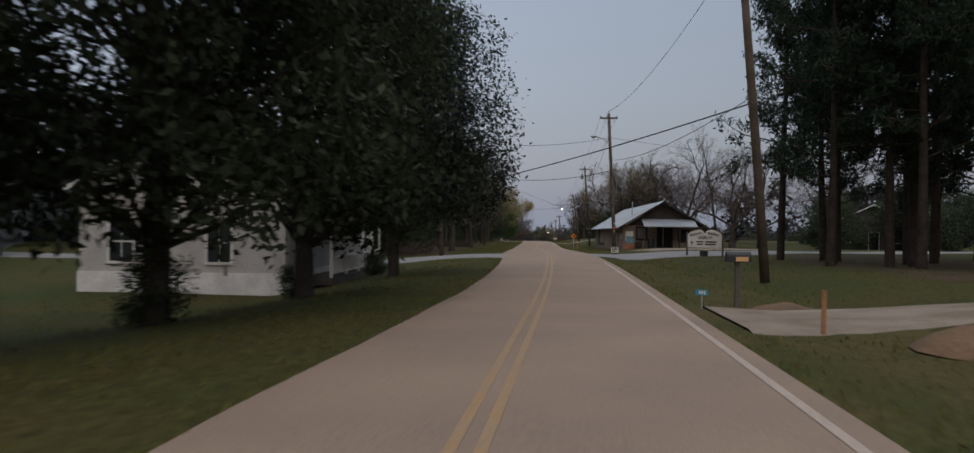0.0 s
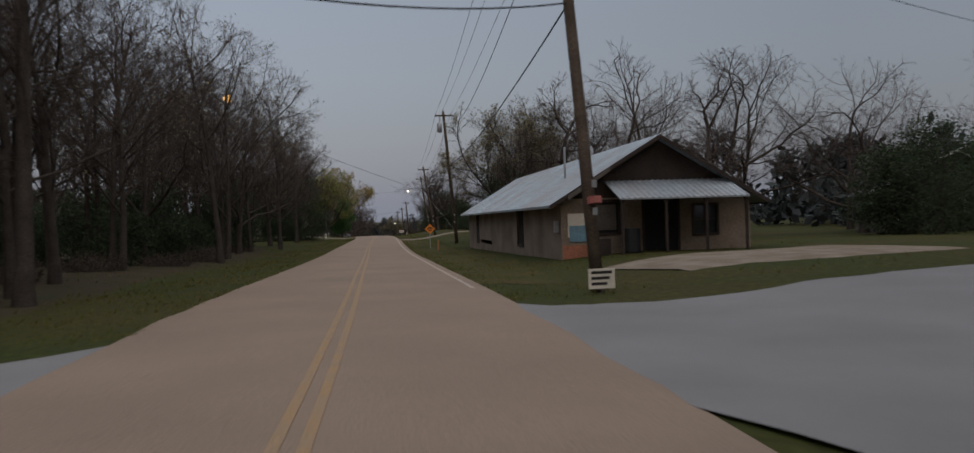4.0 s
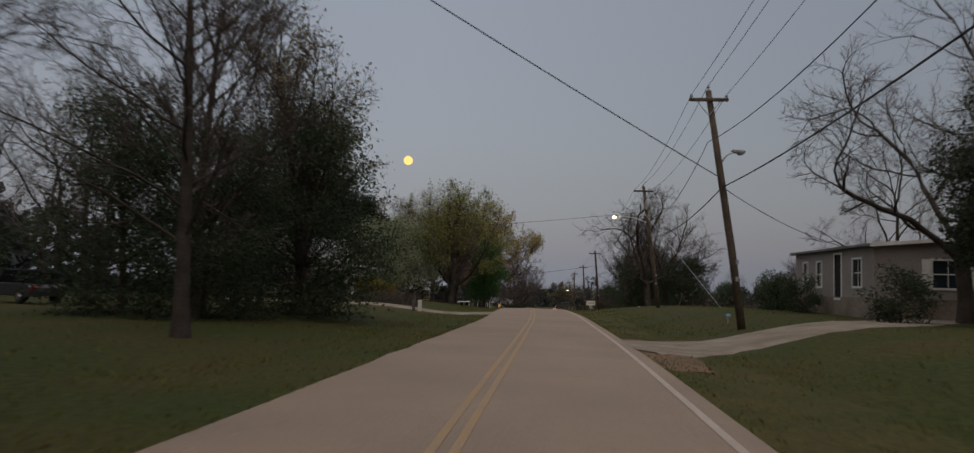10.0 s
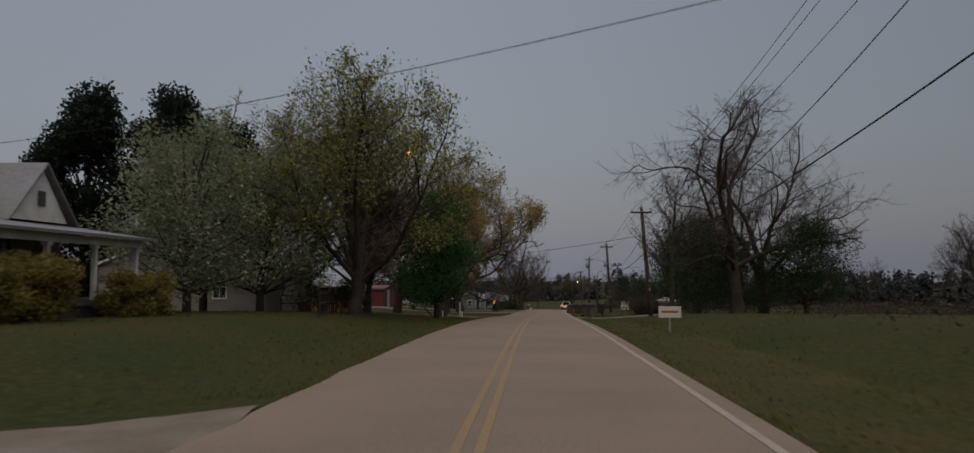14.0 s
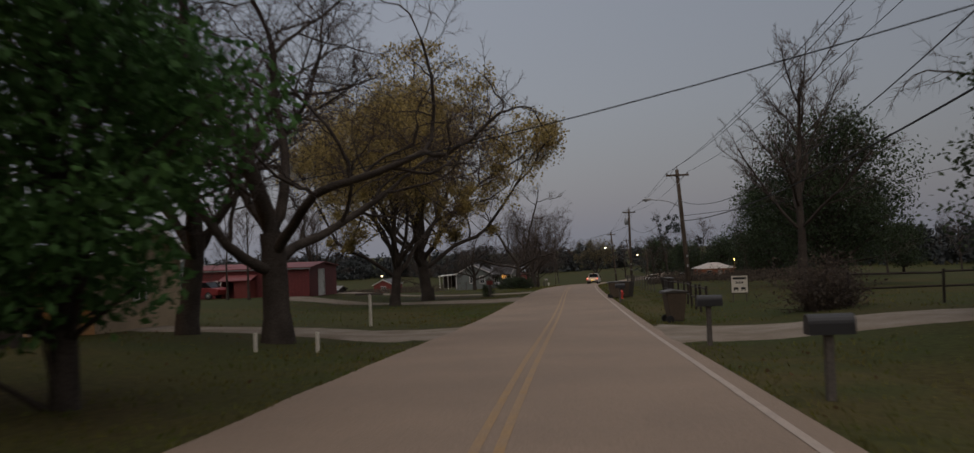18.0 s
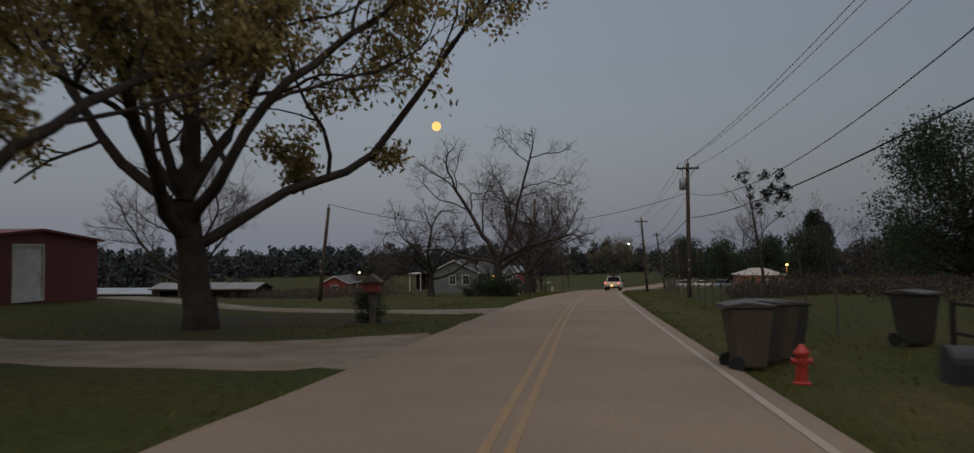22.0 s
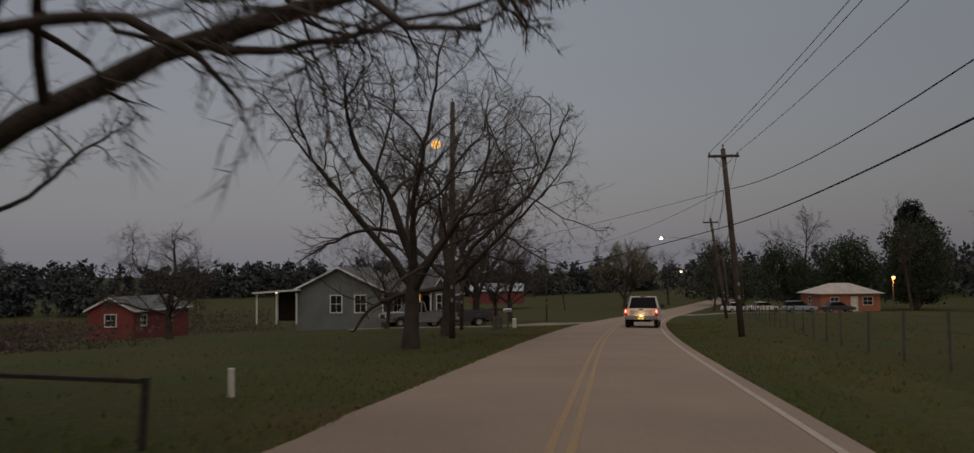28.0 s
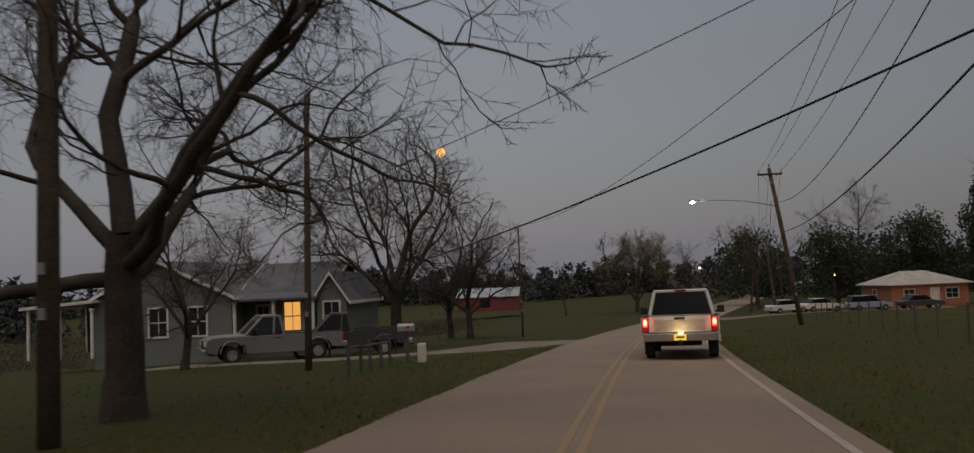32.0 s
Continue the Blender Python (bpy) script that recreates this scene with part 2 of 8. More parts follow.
def leaf(name, base, second=None, rnd=0.45):
    """Leaves, thin enough to let some of the light through."""
    m = mat(name, base, rough=0.75, var=0.3, scale=0.5, grain=4, bump=0, second=second, spec=0.2, rnd=rnd, leafy=1)
    t = m.node_tree
    b = t.nodes["Principled BSDF"]
    colour = b.inputs["Base Color"].links[0].from_socket
    thin, both = t.nodes.new("ShaderNodeBsdfTranslucent"), t.nodes.new("ShaderNodeMixShader")
    both.inputs[0].default_value = 0.4
    t.links.new(colour, thin.inputs["Color"])
    t.links.new(b.outputs[0], both.inputs[1])
    t.links.new(thin.outputs[0], both.inputs[2])
    t.links.new(both.outputs[0], t.nodes["Material Output"].inputs["Surface"])
    return m


BLADE = leaf("grass_blades", (0.078, 0.108, 0.017), (0.140, 0.110, 0.032), 0.4)
L_LITTER = leaf("fallen_leaves", (0.13, 0.075, 0.040), (0.085, 0.055, 0.032), 0.4)
L_MAGNOLIA = leaf("magnolia_leaves", (0.040, 0.052, 0.026), (0.026, 0.034, 0.018))
L_PINE = leaf("pine_needles", (0.024, 0.040, 0.022), (0.016, 0.028, 0.016))
L_CEDAR = leaf("cedar_foliage", (0.020, 0.030, 0.020), (0.014, 0.021, 0.014))
L_FRESH = leaf("fresh_green_leaves", (0.26, 0.25, 0.072), (0.17, 0.18, 0.052))
L_MAPLE = leaf("deep_green_leaves", (0.072, 0.150, 0.042), (0.045, 0.105, 0.032))
L_YELLOW = leaf("yellow_budding_leaves", (0.36, 0.275, 0.10), (0.25, 0.19, 0.075))
L_BUD = leaf("pale_buds", (0.21, 0.19, 0.09), (0.16, 0.135, 0.075))
L_PEAR = leaf("white_green_blossom", (0.30, 0.31, 0.21), (0.15, 0.175, 0.085))
L_PINK = leaf("pinkish_blossom", (0.48, 0.37, 0.32), (0.26, 0.20, 0.16))
L_FORSYTHIA = leaf("yellow_shrub_leaves", (0.22, 0.165, 0.03), (0.12, 0.11, 0.03))
L_BUSH = leaf("dull_green_leaves", (0.052, 0.072, 0.034), (0.036, 0.050, 0.026))
L_DRY = leaf("dry_brush", (0.10, 0.075, 0.055), (0.075, 0.06, 0.045))
# distance haze is mixed into this base colour as a bluish grey
HAZED_WOODS = mat("far_woods", (0.060, 0.064, 0.068), rough=1.0, var=0.25, scale=0.15, grain=1.2, bump=0, second=(0.050, 0.058, 0.055), spec=0.0)


def glow(name, colour, strength):
    m = bpy.data.materials.new(name)
    m.use_nodes = True
    t = m.node_tree
    t.nodes.clear()
    o, e = t.nodes.new("ShaderNodeOutputMaterial"), t.nodes.new("ShaderNodeEmission")
    e.inputs["Color"].default_value, e.inputs["Strength"].default_value = (*colour, 1), strength
    t.links.new(e.outputs[0], o.inputs["Surface"])
    return m


G_MOON = glow("moon_face", (1.0, 0.55, 0.16), 1.25)
G_WHITE = glow("lamp_white", (1.0, 0.82, 0.55), 12.0)
G_SODIUM = glow("lamp_sodium", (1.0, 0.48, 0.10), 10.0)
G_RED = glow("tail_light_red", (1.0, 0.10, 0.04), 1.6)
G_HOT = glow("tail_light_core", (1.0, 0.45, 0.30), 2.2)
# emission stands for the light that falls on the number plate
G_PLATE = glow("plate_lit", (1.0, 0.62, 0.08), 0.9)
G_ROOM = glow("lit_window", (1.0, 0.50, 0.12), 0.75)
G_FAR = glow("far_lamp", (1.0, 0.75, 0.45), 4.0)


# ---- mesh helpers ----
class Mesh:
    def __init__(self):
        self.v, self.f = [], []

    def add(self, verts, faces):
        n = len(self.v)
        self.v += [tuple(p) for p in verts]
        self.f += [tuple(i + n for i in f) for f in faces]
        return self

    def box(self, x0, x1, y0, y1, z0, z1):
        v = [(x, y, z) for z in (z0, z1) for y in (y0, y1) for x in (x0, x1)]
        return self.add(v, [(0, 2, 3, 1), (4, 5, 7, 6), (0, 1, 5, 4), (2, 6, 7, 3), (0, 4, 6, 2), (1, 3, 7, 5)])

    def prism(self, poly, axis, a, b):
        """A flat outline drawn out along an axis; the outline's two coordinates are the other axes in order."""
        def at(p, c):
            q = list(p)
            q.insert(axis, c)
            return q
        n = len(poly)
        v = [at(p, a) for p in poly] + [at(p, b) for p in poly]
        f = [tuple(range(n - 1, -1, -1)), tuple(range(n, 2 * n))] + [(i, (i + 1) % n, n + (i + 1) % n, n + i) for i in range(n)]
        return self.add(v, f)

    def tube(self, pts, radii, n=8, cap=True):
        pts = [Vector(p) for p in pts]
        rings, k = [], len(pts)
        for i, p in enumerate(pts):
            d = (pts[min(i + 1, k - 1)] - pts[max(i - 1, 0)]).normalized()
            u = d.cross(Vector((0, 0, 1)) if abs(d.z) < 0.9 else Vector((0, 1, 0))).normalized()
            w = d.cross(u)
            r = radii[i] if isinstance(radii, (list, tuple)) else radii
            rings += [p + (u * math.cos(6.2832 * j / n) + w * math.sin(6.2832 * j / n)) * r for j in range(n)]
        f = [(i * n + j, i * n + (j + 1) % n, (i + 1) * n + (j + 1) % n, (i + 1) * n + j) for i in range(k - 1) for j in range(n)]
        if cap:
            f += [tuple(range(n - 1, -1, -1)), tuple((k - 1) * n + j for j in range(n))]
        return self.add(rings, f)

    def ball(self, c, r, n=10, squash=1.0):
        v, f = [], []
        for i in range(n // 2 + 1):
            a = math.pi * i / (n // 2)
            for j in range(n):
                b = 6.2832 * j / n
                v.append((c[0] + r * math.sin(a) * math.cos(b), c[1] + r * math.sin(a) * math.sin(b), c[2] + r * squash * math.cos(a)))
        for i in range(n // 2):
            for j in range(n):
                f.append((i * n + j, (i + 1) * n + j, (i + 1) * n + (j + 1) % n, i * n + (j + 1) % n))
        return self.add(v, f)

    def data(self, name, material, smooth=False):
        d = bpy.data.meshes.new(name)
        d.from_pydata(self.v, [], self.f)
        d.materials.append(material)
        if smooth:
            d.polygons.foreach_set("use_smooth", [True] * len(d.polygons))
        d.update()
        return d


def raw(name, verts, faces, material, smooth=False):
    """A mesh from arrays; the faces all have the same number of corners."""
    d = bpy.data.meshes.new(name)
    faces = np.asarray(faces, dtype=np.int32)
    k = faces.shape[1]
    d.vertices.add(len(verts))
    d.vertices.foreach_set("co", np.asarray(verts, dtype=np.float32).ravel())
    d.loops.add(faces.size)
    d.loops.foreach_set("vertex_index", faces.ravel())
    d.polygons.add(len(faces))
    d.polygons.foreach_set("loop_start", np.arange(0, faces.size, k, dtype=np.int32))
    d.polygons.foreach_set("loop_total", np.full(len(faces), k, dtype=np.int32))
    d.materials.append(material)
    if smooth:
        d.polygons.foreach_set("use_smooth", np.ones(len(faces), dtype=bool))
    d.update(calc_edges=True)
    return d


def part(name, mesh, material, parent, label="", smooth=False):
    d = mesh.data(name, material, smooth) if isinstance(mesh, Mesh) else mesh
    ob = new(name, d)
    ob.parent = parent
    if label:
        ob["label"] = label
    return ob


def thing(name, m, label, category, group="", kind=""):
    ob = new(name)
    ob.empty_display_size = 0.2
    ob.matrix_world = m
    return tagged(ob, label, category, group, kind)


def single(name, mesh, material, label, category, group="", kind="", m=None, smooth=False):
    ob = new(name, mesh.data(name, material, smooth) if isinstance(mesh, Mesh) else mesh)
    if m is not None:
        ob.matrix_world = m
    return tagged(ob, label, category, group, kind)


def bevelled(mesh, width, segments=2):
    """The same mesh with its edges rounded."""
    bm = bmesh.new()
    vs = [bm.verts.new(p) for p in mesh.v]
    for f in mesh.f:
        bm.faces.new([vs[i] for i in f])
    bmesh.ops.recalc_face_normals(bm, faces=bm.faces)
    sharp = [e for e in bm.edges if len(e.link_faces) == 2 and e.calc_face_angle(0) > 0.4]
    bmesh.ops.bevel(bm, geom=sharp, offset=width, segments=segments, affect="EDGES", profile=0.6)
    bm.verts.index_update()
    out = Mesh()
    out.add([v.co[:] for v in bm.verts], [[v.index for v in f.verts] for f in bm.faces])
    bm.free()
    return out


# ---- ground ----
PROFILE = ((-400, 2.0), (-120, 0.7), (-50, 0.34), (-30, 0.17), (-10, 0.12), (10, -0.02), (30, -0.35), (50, -0.68), (70, -0.76), (90, -0.82), (110, -1.01), (130, -1.16), (150, -1.49), (170, -2.09), (190, -2.85), (210, -3.44),
           (230, -3.96), (250, -4.52), (270, -5.26), (290, -6.05), (320, -7.2), (350, -8.4), (380, -9.5), (420, -10.6), (470, -11.0), (540, -10.2), (650, -9.6), (900, -9.0), (1400, -8.0), (3000, -8.0))
CENTRE = ((-400, -22), (-120, -7), (-53, -3.0), (-23, -1.5), (0, -0.85), (30, -0.75), (70, -0.7), (95, -0.4), (115, -0.3), (140, -0.6), (165, -0.75), (200, -0.45), (240, -0.1), (272, 0.75), (302, 2.0), (320, 3.3), (345, 6.0), (380, 11.5), (430, 22),
          (480, 36), (540, 56), (650, 100), (900, 210), (1400, 430), (3000, 1100))


def smooth_line(rows):
    xs, ys = np.array([r[0] for r in rows], float), np.array([r[1] for r in rows], float)
    m = np.gradient(ys, xs)

    def value(y):
        y = float(y)
        i = int(np.clip(np.searchsorted(xs, y) - 1, 0, len(xs) - 2))
        h = xs[i + 1] - xs[i]
        s = min(max((y - xs[i]) / h, 0.0), 1.0)
        return float((2 * s**3 - 3 * s**2 + 1) * ys[i] + (s**3 - 2 * s**2 + s) * h * m[i] + (-2 * s**3 + 3 * s**2) * ys[i + 1] + (s**3 - s**2) * h * m[i + 1])
    return value


road_z, road_x = smooth_line(PROFILE), smooth_line(CENTRE)
LEFT_RISE = ((-400, 0.2), (-60, -0.2), (-40, -0.7), (-30, -0.9), (-10, -0.9), (4, -0.5), (18, 0.0), (60, 0.1), (110, 0.25), (140, 0.45), (165, 0.35), (190, 0.1), (230, -0.1), (270, -0.1), (320, -0.2), (3000, 0))
RIGHT_RISE = ((-400, 0.3), (-30, 0.25), (0, 0.15), (25, 0.35), (55, 0.35), (82, 0.45), (108, 0.75), (140, 0.6), (170, 0.35), (210, 0.25), (260, 0.35), (320, 0.2), (3000, 0))
left_rise, right_rise = smooth_line(LEFT_RISE), smooth_line(RIGHT_RISE)


def step(a, b, x):
    s = min(max((x - a) / (b - a), 0.0), 1.0)
    return s * s * (3 - 2 * s)


def ground(x, y):
    d = x - road_x(y)
    z = road_z(y)
    a = abs(d)
    if a > 3.35:
        rise = right_rise(y) if d > 0 else left_rise(y)
        z += -0.06 * (1 - step(3.3, 4.0, a)) - 0.10 * step(3.3, 4.4, a) * (1 - step(5.0, 9.0, a)) + rise * step(4.6, 11.0, a)
        z += 0.10 * step(4.0, 9.0, a) * noise.noise(Vector((x * 0.12, y * 0.12, 0.3)))
        if d < 0 and y > 225:
            z -= 0.040 * max(a - 16, 0) * step(225, 290, y) * (1 - step(70, 160, a))
            z -= 2.2 * step(70, 160, a) * step(225, 290, y)
        if d < 0:
            z += 0.55 * step(13, 22, a) * (1 - step(50, 75, a)) * step(192, 214, y) * (1 - step(242, 266, y))
        if a > 60:
            z += 1.2 * step(60, 200, a) * noise.noise(Vector((x * 0.008, y * 0.008, 1.7)))
    else:
        z -= 0.06
    return z


def ribbon(rows, across):
    """A strip along stations; rows give (centre point function, y), across the sideways offsets."""
    verts, faces, n = [], [], len(across)
    for y in rows:
        t = (road_x(y + 1) - road_x(y - 1)) / 2
        s = 1 / math.hypot(1, t)
        for c, dz in across:
            verts.append((road_x(y) + c * s, y - c * s * t, road_z(y) + dz))
    for i in range(len(rows) - 1):
        for j in range(n - 1):
            faces.append((i * n + j, i * n + j + 1, (i + 1) * n + j + 1, (i + 1) * n + j))
    return verts, faces


ys = [-400, -300, -220, -160, -120] + [-100 + 2.5 * i for i in range(210)] + [430 + 12 * i for i in range(30)] + [800, 860, 940, 1050, 1200, 1450, 1800, 2300, 3000]
offs = [0, 1.5, 3.0, 3.3, 3.7, 4.2, 4.8, 5.6, 6.5, 7.6, 9, 10.5, 12.5, 15, 18, 22, 27, 33, 40, 50, 62, 78, 100, 130, 170, 220, 300, 420, 600, 900, 1400, 2200]
offs = [-o for o in offs[:0:-1]] + offs
gv = [(road_x(y) + o, y, ground(road_x(y) + o, y)) for y in ys for o in offs]
nc = len(offs)
gf = [(i * nc + j, i * nc + j + 1, (i + 1) * nc + j + 1, (i + 1) * nc + j) for i in range(len(ys) - 1) for j in range(nc - 1)]
ground_ob = single("ground", raw("ground", gv, gf, GRASS, True), GRASS, "mown spring grass verge and fields with bare patches", "ground", kind="structure")

LEFT_EDGE = smooth_line(((-400, 2.5), (-100, 2.3), (-50, 2.2), (-25, 2.15), (-8, 2.5), (5, 3.1), (30, 3.1), (50, 3.0), (65, 2.75), (80, 2.6), (118, 2.6), (140, 2.8), (165, 3.05), (200, 3.05), (250, 3.05), (300, 3.1), (400, 3.1), (3000, 3.1)))
ry = [-400, -300, -200, -140] + [-100 + 2.0 * i for i in range(330)] + [570, 600, 640, 700, 780, 860, 940]
rv, rf = ribbon(ry, ((-3.15, -0.045), (-2.95, 0.0), (-1.5, 0.02), (0, 0.035), (1.5, 0.02), (2.95, 0.0), (3.18, -0.045)))
for i_, y_ in enumerate(ry):
    for j_, c_ in ((0, -LEFT_EDGE(y_) - 0.08 + 0.10 * noise.noise(Vector((3.1, y_ * 0.45, 0)))), (1, -LEFT_EDGE(y_) + 0.14)):
        rv[i_ * 7 + j_] = (road_x(y_) + c_, y_, rv[i_ * 7 + j_][2])
single("road", raw("road", rv, rf, ASPHALT, True), ASPHALT, "worn tan-grey asphalt country road with two lanes", "road", kind="structure")


def line_mark(name, a, b, y0, y1, material, label, lift=0.006):
    rows = [y for y in ry if y0 <= y <= y1]
    crown = lambda c: 0.035 * (1 - abs(c) / 3.0)
    v, f = ribbon(rows, ((a, crown(a) + lift), (b, crown(b) + lift)))
    return single(name, raw(name, v, f, material), material, label, "road marking", kind="structure")


line_mark("centre_line", -0.155, -0.06, -100, 560, YELLOW, "worn yellow centre line painted on asphalt")
line_mark("centre_line", 0.06, 0.155, -100, 560, YELLOW, "worn yellow centre line painted on asphalt")
line_mark("edge_line", 2.72, 2.83, -100, -9, WHITE_LINE, "faded white edge line beside grass verge")
line_mark("edge_line", 2.72, 2.83, 14, 560, WHITE_LINE, "faded white edge line beside grass verge")


PAVED = []


def patch(name, points, widths, material, label, category, lift=0.045, cross=9, kind="structure"):
    """A strip of ground cover laid along a line of points over the ground."""
    verts, faces = [], []
    if category in ("driveway", "road", "gravel"):
        PAVED.extend((points[i], points[i + 1], max(widths[i], widths[i + 1]) * 0.5) for i in range(len(points) - 1))
    pts = [Vector((*p, 0)) for p in points]
    fine, fw = [], []
    for i in range(len(pts) - 1):
        k = max(2, int((pts[i + 1] - pts[i]).length / 1.2))
        for j in range(k):
            fine.append(pts[i].lerp(pts[i + 1], j / k))
            fw.append(widths[i] + (widths[i + 1] - widths[i]) * j / k)
    fine.append(pts[-1])
    fw.append(widths[-1])
    for i, p in enumerate(fine):
        d = (fine[min(i + 1, len(fine) - 1)] - fine[max(i - 1, 0)]).normalized()
        n = Vector((-d.y, d.x, 0))
        for j in range(cross):
            s = j / (cross - 1) - 0.5
            wob = 1 + 0.22 * noise.noise(Vector((p.x * 0.5, p.y * 0.5, 4.0 + 3 * (s > 0)))) * (abs(s) > 0.4)
            q = p + n * s * fw[i] * wob
            on_road = 0.1 - LEFT_EDGE(q.y) < q.x - road_x(q.y) < 3.1
            z = road_z(q.y) - 0.05 if on_road else ground(q.x, q.y) + (lift if 0 < j < cross - 1 else -0.03)
            verts.append((q.x, q.y, z))
    for i in range(len(fine) - 1):
        for j in range(cross - 1):
            faces.append((i * cross + j, i * cross + j + 1, (i + 1) * cross + j + 1, (i + 1) * cross + j))
    return single(name, raw(name, verts, faces, material, True), material, label, category, kind=kind)


patch("side_road", ((1.5, 3.5), (8, 5.5), (16, 9.5), (30, 17), (60, 33), (110, 56)), (15, 9, 6.5, 6, 6, 6), SIDE_ASPHALT, "grey asphalt side road leading past the old store", "road", 0.05, 9)
patch("side_road", ((-2, 1.5), (-7, 1), (-16, 1.5), (-40, 4), (-90, 8)), (13, 7, 5.5, 5.5, 5.5), SIDE_ASPHALT, "grey asphalt side road leading to woods", "road", 0.05, 9)
patch("store_forecourt", ((7, 17), (12, 19), (17, 21)), (5, 7, 7), GRAVEL, "grey gravel forecourt of the old store", "gravel", 0.035, 7)
patch("driveway", ((1.5, -37), (6, -37.2), (14, -37.5), (30, -36)), (6, 3.4, 3, 3), GRAVEL, "sandy driveway across the grass verge", "driveway")
patch("driveway", ((2, 93.5), (6, 95), (12, 99), (24, 118), (30, 130)), (8, 4.5, 3.2, 3, 3), GRAVEL, "pale gravel driveway to the white mobile home", "driveway")
patch("driveway", ((-2.6, 124.2), (-6, 123.5), (-14, 124), (-24, 126)), (8, 3.4, 3, 3), GRAVEL, "pale gravel driveway beside the old house", "driveway")
patch("driveway", ((-2.6, 186), (-7, 187), (-14, 190), (-20, 194)), (8, 4, 3.4, 3), GRAVEL, "sandy driveway to the cream house", "driveway")
patch("driveway", ((2, 184), (6, 183), (14, 182.5), (30, 183)), (9, 5, 4, 4), GRAVEL, "wide sandy farm driveway with tyre tracks", "driveway")
patch("driveway", ((-2.4, 219.5), (-7, 218), (-14, 219), (-22, 224)), (10, 6, 5, 5), GRAVEL, "sandy driveway towards the red barn", "driveway")
patch("driveway", ((-2.2, 237), (-7, 237), (-16, 239), (-30, 243)), (6, 3, 2.6, 2.6), GRAVEL, "sandy track across the field", "driveway")
patch("driveway", ((0.5, 333), (-4, 326), (-10, 323), (-16, 324)), (9, 3.6, 3, 3), GRAVEL, "concrete-pale driveway to the grey house", "driveway")
patch("driveway", ((11, 372), (18, 380), (28, 388), (40, 386)), (6, 4, 4, 4), GRAVEL, "pale driveway to the orange brick house", "driveway")
# shoulder strips: worn grass with headlight warmth coloured in
patch("worn_verge", ((1.6, -60), (2.6, -40), (3.0, -20), (3.3, -8)), (4.0, 4.4, 3.4, 1.8), WARM_VERGE, "worn brownish grass at the road shoulder", "verge", 0.012, 7)
patch("worn_verge", ((3.6, 16), (4.2, 35), (4.0, 55), (3.8, 72), (3.6, 88)), (3.0, 5.0, 4.4, 4.0, 2.6), WARM_VERGE, "worn brownish grass at the road shoulder", "verge", 0.012, 7)
patch("worn_verge", ((3.4, 98), (4.2, 125), (4.0, 150), (3.6, 176)), (2.0, 3.2, 3.2, 2.4), WARM_VERGE, "worn brownish grass at the road shoulder", "verge", 0.012, 7)
patch("worn_verge", ((3.7, 192), (4.2, 225), (4.9, 255), (6.8, 285), (7.6, 295)), (2.0, 2.6, 2.6, 2.2, 1.6), WARM_VERGE, "worn yellowish grass at the road shoulder", "verge", 0.012, 7)
patch("pine_litter", ((15, -28), (16.5, -12), (19, 2)), (11, 13, 10), LITTER, "brown needle litter under the pines", "leaf litter", 0.02, 9)
patch("verge_dirt", ((3.3, 86), (3.4, 92), (3.2, 97)), (1.2, 2.4, 1.0), DIRT, "worn reddish dirt where driveway meets road", "dirt", 0.02, 5)
patch("verge_dirt", ((-6, 228), (-9, 229.5), (-14, 231)), (5, 8, 6), LITTER, "brown bare patch in the lawn", "dirt", 0.02, 7)
patch("woodland_floor", ((-11.5, 8), (-11.8, 30), (-12, 55), (-12.5, 72)), (8, 8.5, 8.5, 6), LITTER, "brown leaf litter under bare trees", "leaf litter", 0.03, 9)
patch("woodland_floor", ((-22, 8), (-23, 30), (-24, 55), (-24, 78)), (19, 20, 20, 16), LITTER, "brown leaf litter under bare trees", "leaf litter", 0.02, 9)


# ---- trees ----
def unit(v):
    return v / max(np.linalg.norm(v), 1e-9)


